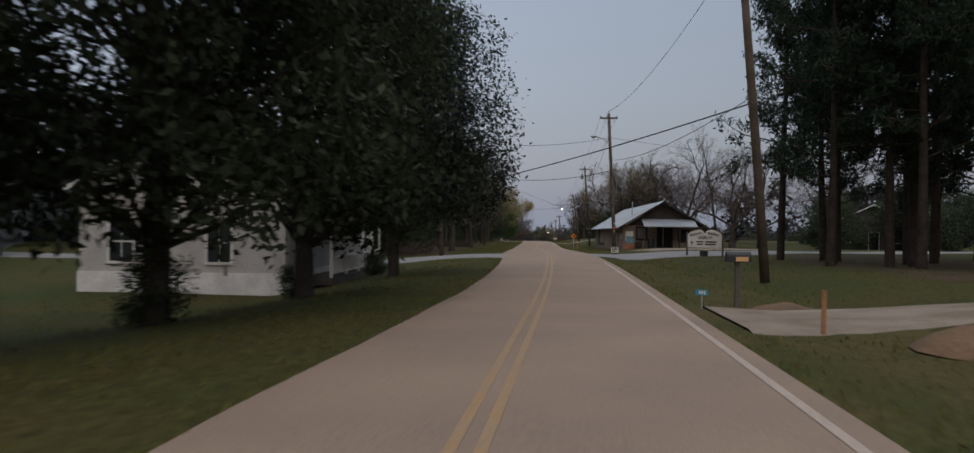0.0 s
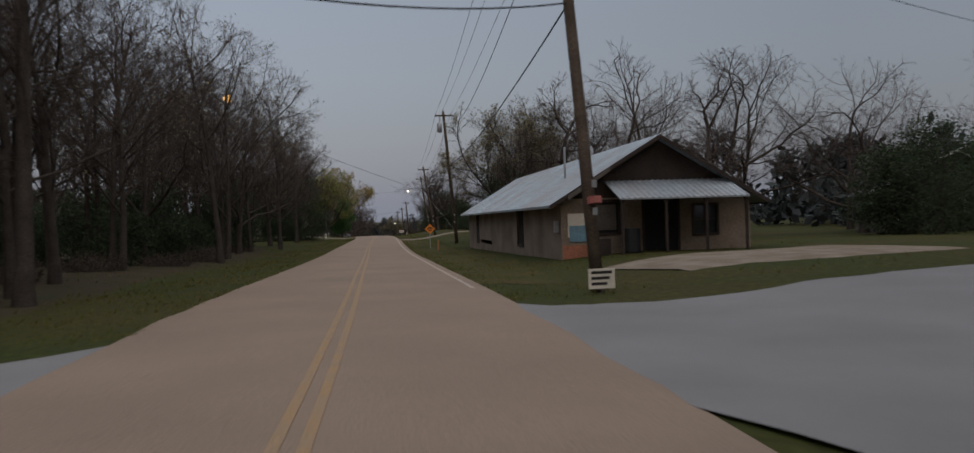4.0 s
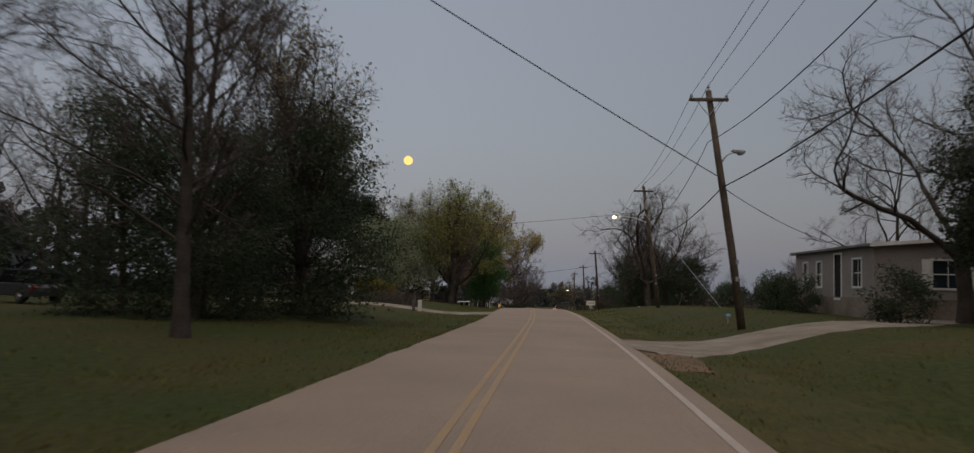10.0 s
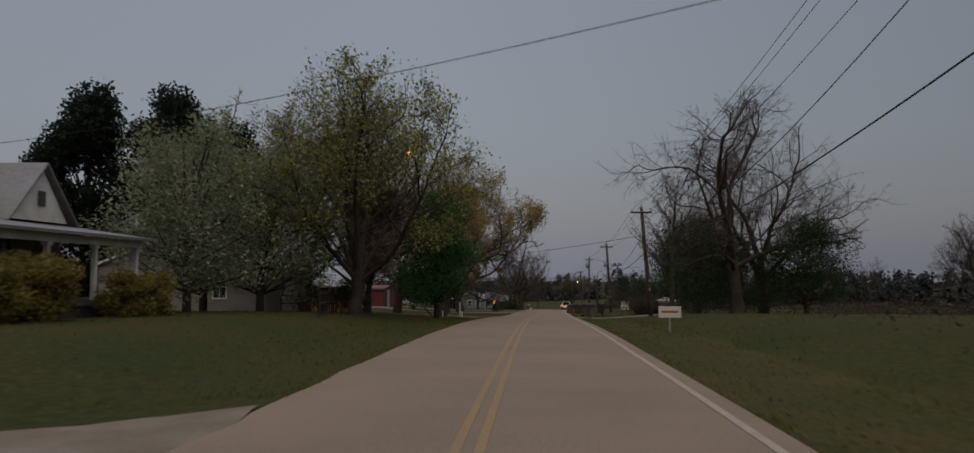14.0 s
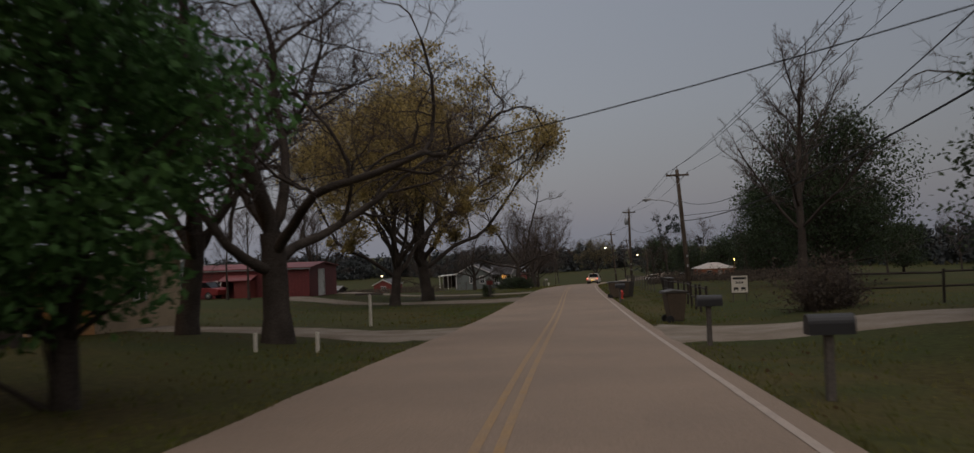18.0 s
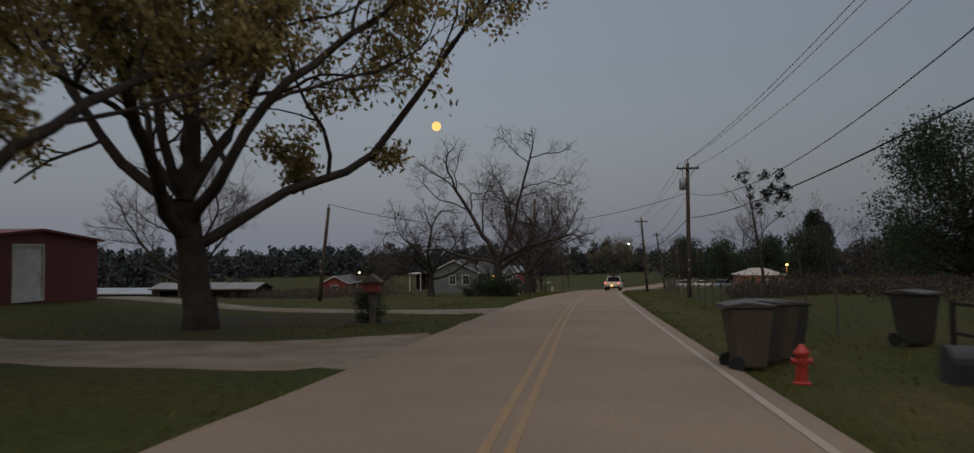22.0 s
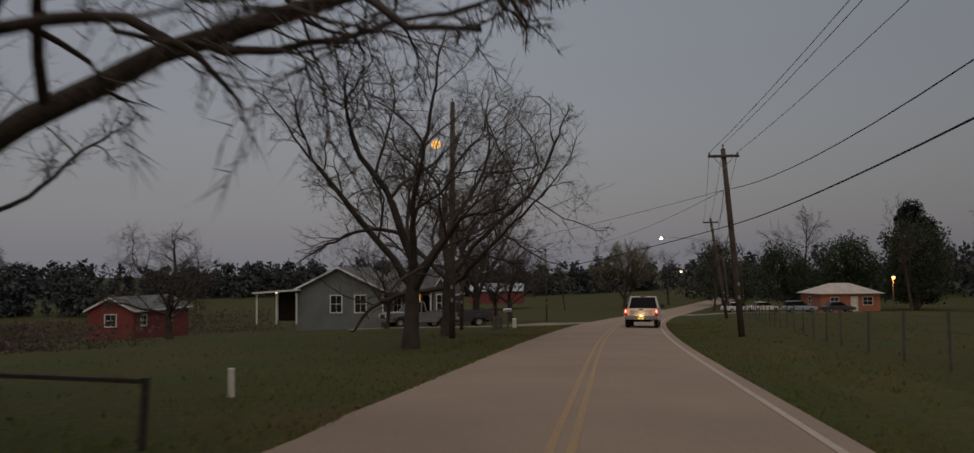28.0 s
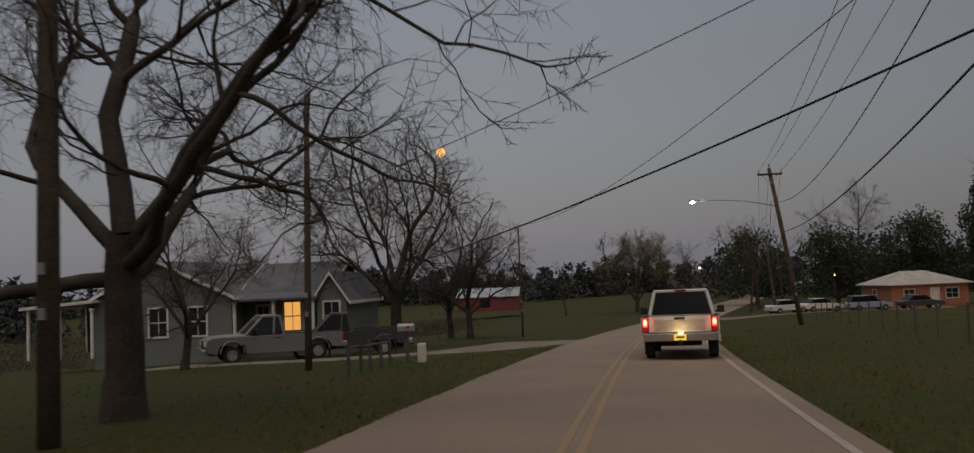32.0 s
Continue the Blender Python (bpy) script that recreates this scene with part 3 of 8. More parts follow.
class Wood:
    """Grows limbs as tapering lines and turns them into tubes, all at once for each number of sides."""

    def __init__(self, seed, height=10.0):
        self.height = height
        self.r = np.random.RandomState(seed)
        self.lines = {}
        self.tips = []

    def limb(self, p, d, length, r0, r1, bend, lift, n, sides):
        pts, rad = [p], [r0]
        for i in range(n):
            d = unit(d + self.r.normal(0, bend, 3) + np.array([0, 0, lift]))
            p = p + d * length / n
            pts.append(p)
            rad.append(r0 + (r1 - r0) * (i + 1) / n)
        self.lines.setdefault((n, sides), []).append((np.array(pts), np.array(rad)))
        return pts, d

    def grow(self, p, d, length, r0, level, spec):
        n, sides = ((8, 8), (7, 6), (5, 4), (2, 3), (1, 3))[min(level, 4)]
        bend, lift = spec["bend"][min(level, len(spec["bend"]) - 1)], spec["lift"][min(level, len(spec["lift"]) - 1)]
        last = level >= spec["levels"]
        pts, end = self.limb(p, d, length, r0, r0 * (0.3 if last else 0.22 if level == 0 else 0.3), bend, lift, n, sides)
        if level >= spec["levels"] - 1:
            self.tips += [(q, end) for q in pts[1:]]
        if last:
            return
        k = spec["kids"][level]
        for j in range(k):
            s = spec["from"][level] + (1 - spec["from"][level]) * (j + self.r.rand() * 0.8) / k
            s = min(s, 0.999)
            i = min(int(s * n), n - 1)
            q = pts[i] + (pts[i + 1] - pts[i]) * (s * n - i)
            ax = unit(pts[i + 1] - pts[i])
            side = unit(np.cross(ax, self.r.normal(0, 1, 3)))
            if level == 0:
                turn = j * 2.4 + self.r.rand()
                side = np.array([math.cos(turn), math.sin(turn), 0.0])
            a = radians(spec["angle"][level] + self.r.normal(0, 9))
            nd = unit(ax * math.cos(a) + side * math.sin(a))
            ln = length * spec["ratio"][level] * (1 - spec["taper"][level] * s) * self.r.uniform(0.75, 1.2)
            env = spec.get("crown")
            if env:
                for _ in range(9):
                    e = q + nd * ln
                    if math.hypot(e[0], e[1]) ** 2 / (env[1] * self.height) ** 2 + ((e[2] - env[0] * self.height) / (env[2] * self.height)) ** 2 < self.r.uniform(0.86, 1.06):
                        break
                    ln *= 0.82
            rr = (r0 * (1 - 0.58 * s)) * spec["thin"][level] * self.r.uniform(0.8, 1.1)
            self.grow(q, nd, ln, max(rr, 0.008), level + 1, spec)

    def fork(self, p, d, length, r, level, F, lift=None):
        """A limb that wanders, throws side shoots and splits at its end, as old broadleaved trees do."""
        n, sides = ((5, 10), (9, 8), (7, 6), (5, 4), (2, 3), (1, 3))[level]
        last = level == 5
        end = r * (0.8 if level == 0 else 0.3 if last else 0.52)
        pts, rad, up = [p], [r], F["lift"][level] if lift is None else lift
        kink = F["bend"][level]
        for i in range(n):
            d = unit(d + self.r.normal(0, kink, 3) + np.array([0, 0, up]))
            p = p + d * length / n * self.r.uniform(0.8, 1.2)
            pts.append(p)
            rad.append(r + (end - r) * (i + 1) / n)
        self.lines.setdefault((n, sides), []).append((np.array(pts), np.array(rad)))
        if level >= 4:
            self.tips += [(q, d) for q in pts[1:]]
        if last:
            return
        shoots = [(1.0, self.r.normal(16, 6), 0.92), (1.0, self.r.normal(42, 8), 0.72)]
        k = F["kids"][level]
        shoots += [(F["from"] + (0.97 - F["from"]) * (j + self.r.rand()) / k, self.r.normal(F["angle"], 11), 0.52) for j in range(k)]
        turn = self.r.rand() * 6.28
        for s, a, thin in shoots:
            i = min(int(s * n), n - 1)
            q = pts[i] + (pts[i + 1] - pts[i]) * (s * n - i)
            ax = unit(pts[i + 1] - pts[i])
            e1 = unit(np.cross(ax, np.array([0.31, 0.17, 1.0]) if abs(ax[2]) < 0.9 else np.array([1.0, 0.2, 0])))
            e2 = np.cross(ax, e1)
            turn += 2.4 + self.r.normal(0, 0.4)
            side = e1 * math.cos(turn) + e2 * math.sin(turn)
            nd = unit(ax * math.cos(radians(a)) + side * math.sin(radians(a)))
            ln = length * F["ratio"][level] * (1.1 - 0.35 * s if s < 1 else 1.0) * self.r.uniform(0.7, 1.25)
            c = F["crown"]
            for _ in range(7):
                e = q + nd * ln
                if math.hypot(e[0], e[1]) ** 2 / (c[1] * self.height) ** 2 + ((e[2] - c[0] * self.height) / (c[2] * self.height)) ** 2 < self.r.uniform(0.85, 1.1):
                    break
                ln *= 0.78
            else:
                if level > 1:
                    continue
            rr = (r + (end - r) * s) * thin * self.r.uniform(0.85, 1.05)
            self.fork(q, nd, ln, max(rr, 0.007), level + 1, F)

    def arrays(self, keep=None, lines=None):
        vs, fs, n0 = [], [], 0
        for (n, sides), rows in (lines or self.lines).items():
            if keep and not keep(n, sides):
                continue
            P = np.array([a for a, _ in rows])
            R = np.array([b for _, b in rows])
            d = np.gradient(P, axis=1)
            d /= np.linalg.norm(d, axis=2, keepdims=True) + 1e-9
            ref = np.where(np.abs(d[..., 2:3]) < 0.9, np.array([0, 0, 1.0]), np.array([0, 1.0, 0]))
            u = np.cross(d, ref)
            u /= np.linalg.norm(u, axis=2, keepdims=True) + 1e-9
            w = np.cross(d, u)
            ang = np.arange(sides) * 2 * np.pi / sides
            ring = P[:, :, None, :] + R[:, :, None, None] * (u[:, :, None, :] * np.cos(ang)[:, None] + w[:, :, None, :] * np.sin(ang)[:, None])
            m = len(rows)
            vs.append(ring.reshape(-1, 3))
            base = n0 + np.arange(m)[:, None, None] * (n + 1) * sides
            i, j = np.arange(n)[None, :, None] * sides, np.arange(sides)[None, None, :]
            j2 = (j + 1) % sides
            f = np.stack([base + i + j, base + i + j2, base + i + sides + j2, base + i + sides + j], -1).reshape(-1, 4)
            fs.append(f)
            n0 += m * (n + 1) * sides
        return np.concatenate(vs), np.concatenate(fs)

    def twigs(self):
        """The finest limbs as triangles: three-sided rods, and the last ones as slim cones."""
        v, f = self.arrays(lambda n, s: s == 3 and n > 1)
        tri = [f[:, [0, 1, 2]], f[:, [0, 2, 3]]]
        vs, n0 = [v], len(v)
        rows = self.lines.get((1, 3))
        if rows:
            P = np.array([a for a, _ in rows])
            R = np.array([b[0] for _, b in rows])
            d = P[:, 1] - P[:, 0]
            u = np.cross(d, self.r.normal(0, 1, d.shape))
            u /= np.linalg.norm(u, axis=1, keepdims=True) + 1e-9
            w = np.cross(d, u)
            w /= np.linalg.norm(w, axis=1, keepdims=True) + 1e-9
            a, b = u * R[:, None], w * R[:, None]
            q = np.stack([P[:, 0] + a, P[:, 0] - 0.5 * a + 0.87 * b, P[:, 0] - 0.5 * a - 0.87 * b, P[:, 1]], 1)
            vs.append(q.reshape(-1, 3))
            k = n0 + 4 * np.arange(len(q))[:, None]
            tri += [k + np.array([[0, 1, 3]]), k + np.array([[1, 2, 3]]), k + np.array([[2, 0, 3]])]
        return np.concatenate(vs), np.concatenate(tri)


def leaf_cards(rng, centres, size, spread, per, droop=0.0, long=1.6):
    """Small folded leaves, each of two quads, scattered round the given places."""
    c = np.repeat(np.asarray(centres), per, axis=0)
    n = len(c)
    c = c + rng.normal(0, spread, (n, 3))
    a = rng.normal(0, 1, (n, 3))
    a[:, 2] -= droop
    a /= np.linalg.norm(a, axis=1, keepdims=True)
    b = np.cross(a, rng.normal(0, 1, (n, 3)))
    b /= np.linalg.norm(b, axis=1, keepdims=True)
    nn = np.cross(a, b)
    s = size * rng.uniform(0.6, 1.35, (n, 1))
    v = np.stack([c - a * s * long / 2, c + b * s * 0.42 + nn * s * 0.12, c + a * s * long / 2, c - b * s * 0.42 + nn * s * 0.12], 1).reshape(-1, 3)
    f = np.arange(n * 4).reshape(-1, 4)
    return v, f


def spec(kids, start, angle, ratio, taper, thin, bend, lift, crown=None):
    return {"crown": crown, "levels": len(kids), "kids": kids, "from": start, "angle": angle, "ratio": ratio, "taper": taper, "thin": thin, "bend": bend, "lift": lift}


SPEC = {
    "leader": spec((24, 9, 8, 6), (0.20, 0.2, 0.15, 0.1), (60, 40, 40, 40), (0.55, 0.5, 0.46, 0.5), (0.5, 0.4, 0.3, 0.3), (0.30, 0.5, 0.5, 0.55), (0.03, 0.11, 0.15, 0.2), (0.03, 0.05, 0.05, 0.04), (0.56, 0.46, 0.46)),
    "upright": spec((16, 9, 8, 7), (0.20, 0.25, 0.2, 0.2), (38, 34, 36, 40), (0.58, 0.5, 0.45, 0.5), (0.45, 0.4, 0.3, 0.3), (0.42, 0.5, 0.5, 0.55), (0.05, 0.11, 0.15, 0.2), (0.04, 0.07, 0.07, 0.05)),
    "slim": spec((16, 7, 6), (0.35, 0.25, 0.2), (40, 36, 38), (0.36, 0.5, 0.5), (0.5, 0.4, 0.3), (0.35, 0.5, 0.55), (0.04, 0.12, 0.16), (0.03, 0.06, 0.06)),
    "wood": spec((13, 6, 6, 4), (0.25, 0.25, 0.2, 0.2), (40, 38, 38, 40), (0.52, 0.52, 0.48, 0.5), (0.45, 0.4, 0.3, 0.3), (0.40, 0.5, 0.5, 0.6), (0.05, 0.13, 0.17, 0.2), (0.03, 0.06, 0.06, 0.05)),
    "dense": spec((12, 9, 8, 6), (0.22, 0.2, 0.15, 0.1), (50, 44, 42, 42), (0.70, 0.6, 0.5, 0.5), (0.35, 0.4, 0.4, 0.3), (0.45, 0.5, 0.5, 0.55), (0.06, 0.15, 0.2, 0.24), (0.03, 0.05, 0.05, 0.03), (0.60, 0.44, 0.44)),
}


def forks(bole, limbs, tilt, first, ratio, kids, angle, bend, lift, crown, start=0.3):
    return {"bole": bole, "limbs": limbs, "tilt": tilt, "first": first, "ratio": (0, *ratio), "kids": (0, *kids), "angle": angle, "bend": bend, "lift": lift, "crown": crown, "from": start}


FORKS = {
    "spreading": forks(0.24, 6, (8, 52), 0.42, (0.62, 0.58, 0.52, 0.52), (4, 5, 5, 5), 48, (0.04, 0.13, 0.17, 0.2, 0.24, 0.2), (0, 0.03, 0.04, 0.04, 0.03, 0), (0.60, 0.52, 0.42)),
    "limby": forks(0.24, 6, (12, 66), 0.42, (0.60, 0.58, 0.52, 0.5), (4, 5, 6, 5), 54, (0.05, 0.15, 0.22, 0.28, 0.3, 0.2), (0, 0.02, 0.03, 0.02, 0.0, 0), (0.56, 0.68, 0.46)),
    "wide": forks(0.24, 5, (8, 52), 0.42, (0.62, 0.58, 0.52, 0.5), (3, 4, 4, 4), 48, (0.04, 0.13, 0.17, 0.2, 0.24, 0.2), (0, 0.03, 0.04, 0.04, 0.03, 0), (0.58, 0.54, 0.44)),
    "round": forks(0.17, 7, (6, 50), 0.42, (0.60, 0.56, 0.52, 0.52), (4, 5, 5, 5), 40, (0.04, 0.09, 0.13, 0.16, 0.2, 0.2), (0, 0.04, 0.06, 0.06, 0.05, 0), (0.58, 0.48, 0.43)),
    "oak": forks(0.20, 9, (6, 46), 0.46, (0.62, 0.56, 0.50, 0.5), (4, 5, 4, 3), 42, (0.04, 0.15, 0.17, 0.18, 0.2, 0.2), (0, 0.07, 0.06, 0.07, 0.07, 0.05), (0.63, 0.54, 0.41)),
}


def make_tree(name, seed, spec, height, trunk, leaves=None, per=3, size=0.1, spread=0.25, share=1.0, label="", category="tree", bark=None, droop=0.0, limbs=()):
    """One tree, standing at the origin: trunk with limbs, twigs and, where it has any, a crown of leaves."""
    w = Wood(seed, height)
    if spec in FORKS:
        F = FORKS[spec]
        pts, top = w.limb(np.array([0, 0, -0.15]), np.array([w.r.normal(0, 0.04), w.r.normal(0, 0.04), 1.0]), height * F["bole"] + 0.15, trunk, trunk * 0.86, 0.03, 0.02, 5, 10)
        if not limbs:
            lo, hi = F["tilt"]
            limbs = [(137.5 * i + w.r.normal(0, 14), lo + (hi - lo) * (i / max(F["limbs"] - 1, 1)) ** 0.8 + w.r.normal(0, 4), w.r.uniform(0.85, 1.15)) for i in range(F["limbs"])]
        for i, (az, tilt, far, *bow) in enumerate(limbs):
            a, b = radians(az), radians(tilt)
            s = 1 - 0.4 * (i / len(limbs)) * (tilt > 30)
            k = min(int(s * 5), 4)
            q = pts[k] + (pts[k + 1] - pts[k]) * (s * 5 - k)
            w.fork(q, np.array([math.sin(b) * math.cos(a), math.sin(b) * math.sin(a), math.cos(b)]), height * F["first"] * far, trunk * (0.64 if i == 0 else w.r.uniform(0.36, 0.5)), 1, F, bow[0] if bow else None)
    else:
        w.grow(np.array([0, 0, -0.15]), np.array([w.r.normal(0, 0.03), w.r.normal(0, 0.03), 1.0]), height * 0.80, trunk, 0, SPEC[spec])
    w.limb(np.array([0, 0, -0.2]), np.array([0, 0, 1.0]), 0.9, trunk * 1.35, trunk * 0.98, 0.0, 0.0, 3, 10)
    ob = thing(name, Matrix.Identity(4), label, category)
    stem = ((5, 10), (3, 10)) if spec in FORKS else ((8, 8), (3, 10))
    v, f = w.arrays(lambda n, s: (n, s) in stem)
    part("trunk", raw("trunk", v, f, bark or BARK, True), None, ob)
    for row in w.lines.get((9, 8), ()):
        v, f = w.arrays(lines={(9, 8): [row]})
        part("limb", raw("limb", v, f, bark or BARK, True), None, ob)
    v, f = w.arrays(lambda n, s: s in (4, 6))
    part("branch_mass", raw("branch_mass", v, f, bark or BARK, True), None, ob)["kind"] = "stuff"
    v, f = w.twigs()
    part("twig_mass", raw("twig_mass", v, f, TWIG, True), None, ob)["kind"] = "stuff"
    if leaves:
        tips = np.array([t for t, _ in w.tips])
        keep = w.r.rand(len(tips)) < share
        v, f = leaf_cards(w.r, tips[keep], size, spread, per, droop)
        part("crown", raw("crown", v, f, leaves), None, ob)["kind"] = "stuff"
    return ob


def make_pine(name, seed, height, trunk, first, label):
    """A tall bare-trunked pine with plates of needles near the top."""
    rng = np.random.RandomState(seed)
    w = Wood(seed)
    pts, _ = w.limb(np.array([0, 0, -0.2]), np.array([0.01, 0, 1.0]), height, trunk, trunk * 0.25, 0.012, 0.01, 9, 9)
    tufts = []
    for i in range(34):
        s = first + (1 - first) * (i / 34) ** 0.8
        k = min(int(s * 9), 8)
        p = pts[k] + (pts[k + 1] - pts[k]) * (s * 9 - k)
        a = rng.rand() * 6.28
        ln = (1.25 - s) * height * 0.20 * rng.uniform(0.6, 1.3) + 0.5
        limb, d = w.limb(p, np.array([math.cos(a), math.sin(a), rng.uniform(-0.1, 0.5)]), ln, trunk * 0.22, 0.015, 0.14, 0.04, 5, 4)
        for q in limb[2:]:
            for _ in range(3):
                e, _ = w.limb(q, unit(rng.normal(0, 1, 3) + np.array([0, 0, 0.3])), rng.uniform(0.4, 0.9), 0.015, 0.006, 0.2, 0.05, 3, 3)
                tufts += [e[2], e[3]]
    ob = thing(name, Matrix.Identity(4), label, "pine tree")
    v, f = w.arrays(lambda n, s: s == 9)
    part("trunk", raw("trunk", v, f, BARK_PINE, True), None, ob)
    v, f = w.arrays(lambda n, s: s == 4)
    part("branch_mass", raw("branch_mass", v, f, BARK_PINE, True), None, ob)["kind"] = "stuff"
    v, f = w.arrays(lambda n, s: s == 3)
    part("twig_mass", raw("twig_mass", v, f, TWIG, True), None, ob)["kind"] = "stuff"
    v, f = leaf_cards(rng, tufts, 0.10, 0.15, 11, 0.0, 3.0)
    part("crown", raw("crown", v, f, L_PINE), None, ob)["kind"] = "stuff"
    return ob


def make_evergreen(name, seed, height, radius, leaves, label, category="tree", base=0.12, size=0.16, count=14000, trunk=0.2, shape="dome", lumps=26, gap=0.35):
    """A dense tree or shrub: a stem with limbs and a lumpy crown of leaves, gappy at its outline."""
    rng = np.random.RandomState(seed)
    w = Wood(seed)
    pts, _ = w.limb(np.array([0, 0, -0.15]), np.array([0, 0, 1.0]), height * 0.85, trunk, trunk * 0.2, 0.03, 0.01, 7, 8)
    cs, rs = [], []
    for i in range(lumps):
        h = base + (1 - base) * (i + 0.5) / lumps
        if shape == "cone":
            rr = radius * (1 - h) ** 0.8 + 0.15
        elif shape == "egg":
            rr = radius * math.sin(math.pi * min(0.12 + 0.86 * h, 1.0)) ** 0.7
        else:
            rr = radius * math.sqrt(max(1 - ((h - 0.45) / 0.6) ** 2, 0.05))
        for _ in range(1 + int(rr > radius * 0.5)):
            a = rng.rand() * 6.28
            q = rr * rng.uniform(0.35, 0.85)
            c = np.array([q * math.cos(a), q * math.sin(a), h * height * rng.uniform(0.96, 1.02)])
            cs.append(c)
            rs.append(radius * rng.uniform(0.24, 0.42) * (0.6 if shape == "cone" else 1.0))
            k = min(int(h * 7 * 0.8), 6)
            w.limb(pts[k], unit(c - pts[k]), np.linalg.norm(c - pts[k]), trunk * 0.25, 0.02, 0.08, 0.0, 5, 4)
    cs, rs = np.array(cs), np.array(rs)
    pick = rng.choice(len(cs), count, p=rs**2 / (rs**2).sum())
    d = rng.normal(0, 1, (count, 3))
    d /= np.linalg.norm(d, axis=1, keepdims=True)
    far = rng.rand(count) ** gap
    spikes = 1 + 0.25 * (rng.rand(count) < 0.12)
    c = cs[pick] + d * (rs[pick] * far * spikes)[:, None] * np.array([1, 1, 0.8])
    c[:, 2] = np.maximum(c[:, 2], 0.05)
    ob = thing(name, Matrix.Identity(4), label, category)
    v, f = w.arrays(lambda n, s: s == 8)
    part("trunk", raw("trunk", v, f, BARK, True), None, ob)
    v, f = w.arrays(lambda n, s: s == 4)
    part("branch_mass", raw("branch_mass", v, f, BARK, True), None, ob)["kind"] = "stuff"
    v, f = leaf_cards(rng, c, size, 0.03, 1, 0.3)
    part("crown", raw("crown", v, f, leaves), None, ob)["kind"] = "stuff"
    return ob


USED = set()


def plant(ob, x, y, turn=0.0, scale=1.0, tall=1.0, label="", sink=0.0, lean=0.0):
    """Sets the first use of a tree in its place; later uses are copies."""
    m = Matrix.Translation((x, y, ground(x, y) - sink)) @ Matrix.Rotation(radians(turn), 4, "Z") @ Matrix.Rotation(radians(lean), 4, "Y") @ Matrix.Diagonal((scale, scale, scale * tall, 1))
    if ob.name in USED:
        keep = ob.scale.copy()
        ob.scale = (1, 1, 1)
        c = copy_thing(ob, m)
        ob.scale = keep
    else:
        USED.add(ob.name)
        ob.matrix_world = m
        c = ob
    if label:
        c["label"] = label
    return c


T_SPREAD = make_tree("bare_tree", 11, "spreading", 12.0, 0.30, label="bare spreading tree with grey bark on the verge")
T_SPREAD2 = make_tree("bare_tree", 23, "spreading", 11.0, 0.26, label="bare spreading tree with many fine twigs")
T_LIMBY = make_tree("old_bare_tree", 31, "limby", 11.5, 0.36, label="old bare tree with heavy crooked limbs")
T_LIMBY2 = make_tree("old_bare_tree", 47, "limby", 10.0, 0.30, label="old bare tree with crooked drooping limbs")
T_ARCH = make_tree("old_bare_tree", 401, "limby", 12.5, 0.33, label="large bare tree with a forked trunk beside the road", limbs=((195, 30, 1.25), (5, 34, 1.5), (-33, 74, 1.35, 0.02), (160, 58, 1.2), (80, 40, 1.0), (355, 62, 1.2)))
T_REACH = make_tree("old_bare_tree", 419, "limby", 13.0, 0.33, label="bare tree with a long limb reaching towards the road", limbs=((100, 6, 1.1), (0, 44, 1.5, 0.03), (178, 52, 1.15, -0.02), (-12, 76, 1.05, 0.0), (196, 82, 1.0, -0.02), (60, 50, 1.0), (130, 45, 1.0)))
T_UP = make_tree("bare_tree", 52, "upright", 13.0, 0.24, label="tall bare tree with upright branches")
T_UP2 = make_tree("bare_tree", 67, "upright", 12.0, 0.20, L_BUD, 1, 0.09, 0.2, 0.35, label="tall tree with pale spring buds on upright branches")
T_LEADER = make_tree("bare_tree", 61, "leader", 14.0, 0.22, label="tall bare tree with a straight trunk and fine twigs")
T_SLIM = make_tree("slim_bare_tree", 71, "slim", 11.0, 0.12, label="slim young bare tree")
T_BUD = make_tree("budding_tree", 83, "round", 10.5, 0.24, L_BUD, 1, 0.07, 0.12, 1.0, label="round tree with thin olive spring leaves")
T_BUD2 = make_tree("bare_tree", 85, "round", 10.5, 0.26, label="round bare tree with dense fine twigs")
T_YELLOW = make_tree("budding_oak", 97, "oak", 13.5, 0.30, L_YELLOW, 4, 0.095, 0.14, 0.9, label="large oak with yellow-brown spring leaves", droop=0.8)
T_FRESH = make_tree("green_tree", 101, "round", 12.0, 0.28, L_FRESH, 2, 0.10, 0.2, 0.5, label="tall tree with fresh light-green leaves")
T_WOOD = make_tree("bare_tree", 311, "wood", 14.0, 0.20, label="tall bare woodland tree")
T_WOOD2 = make_tree("bare_tree", 323, "wood", 13.0, 0.16, label="slender bare woodland tree")
T_WOOD3 = make_tree("bare_tree", 337, "wood", 13.0, 0.17, L_BUD, 1, 0.08, 0.18, 0.4, label="woodland tree with thin olive buds")
T_WIDE = make_tree("bare_tree", 349, "wide", 12.0, 0.22, label="bare tree with spreading branches")
T_DENSE = make_tree("bare_tree", 359, "dense", 14.0, 0.19, label="bare woodland tree with a dense twiggy crown")
T_DENSE2 = make_tree("bare_tree", 367, "dense", 13.0, 0.17, L_BUD, 1, 0.06, 0.12, 0.3, label="woodland tree with dense twigs and first buds")
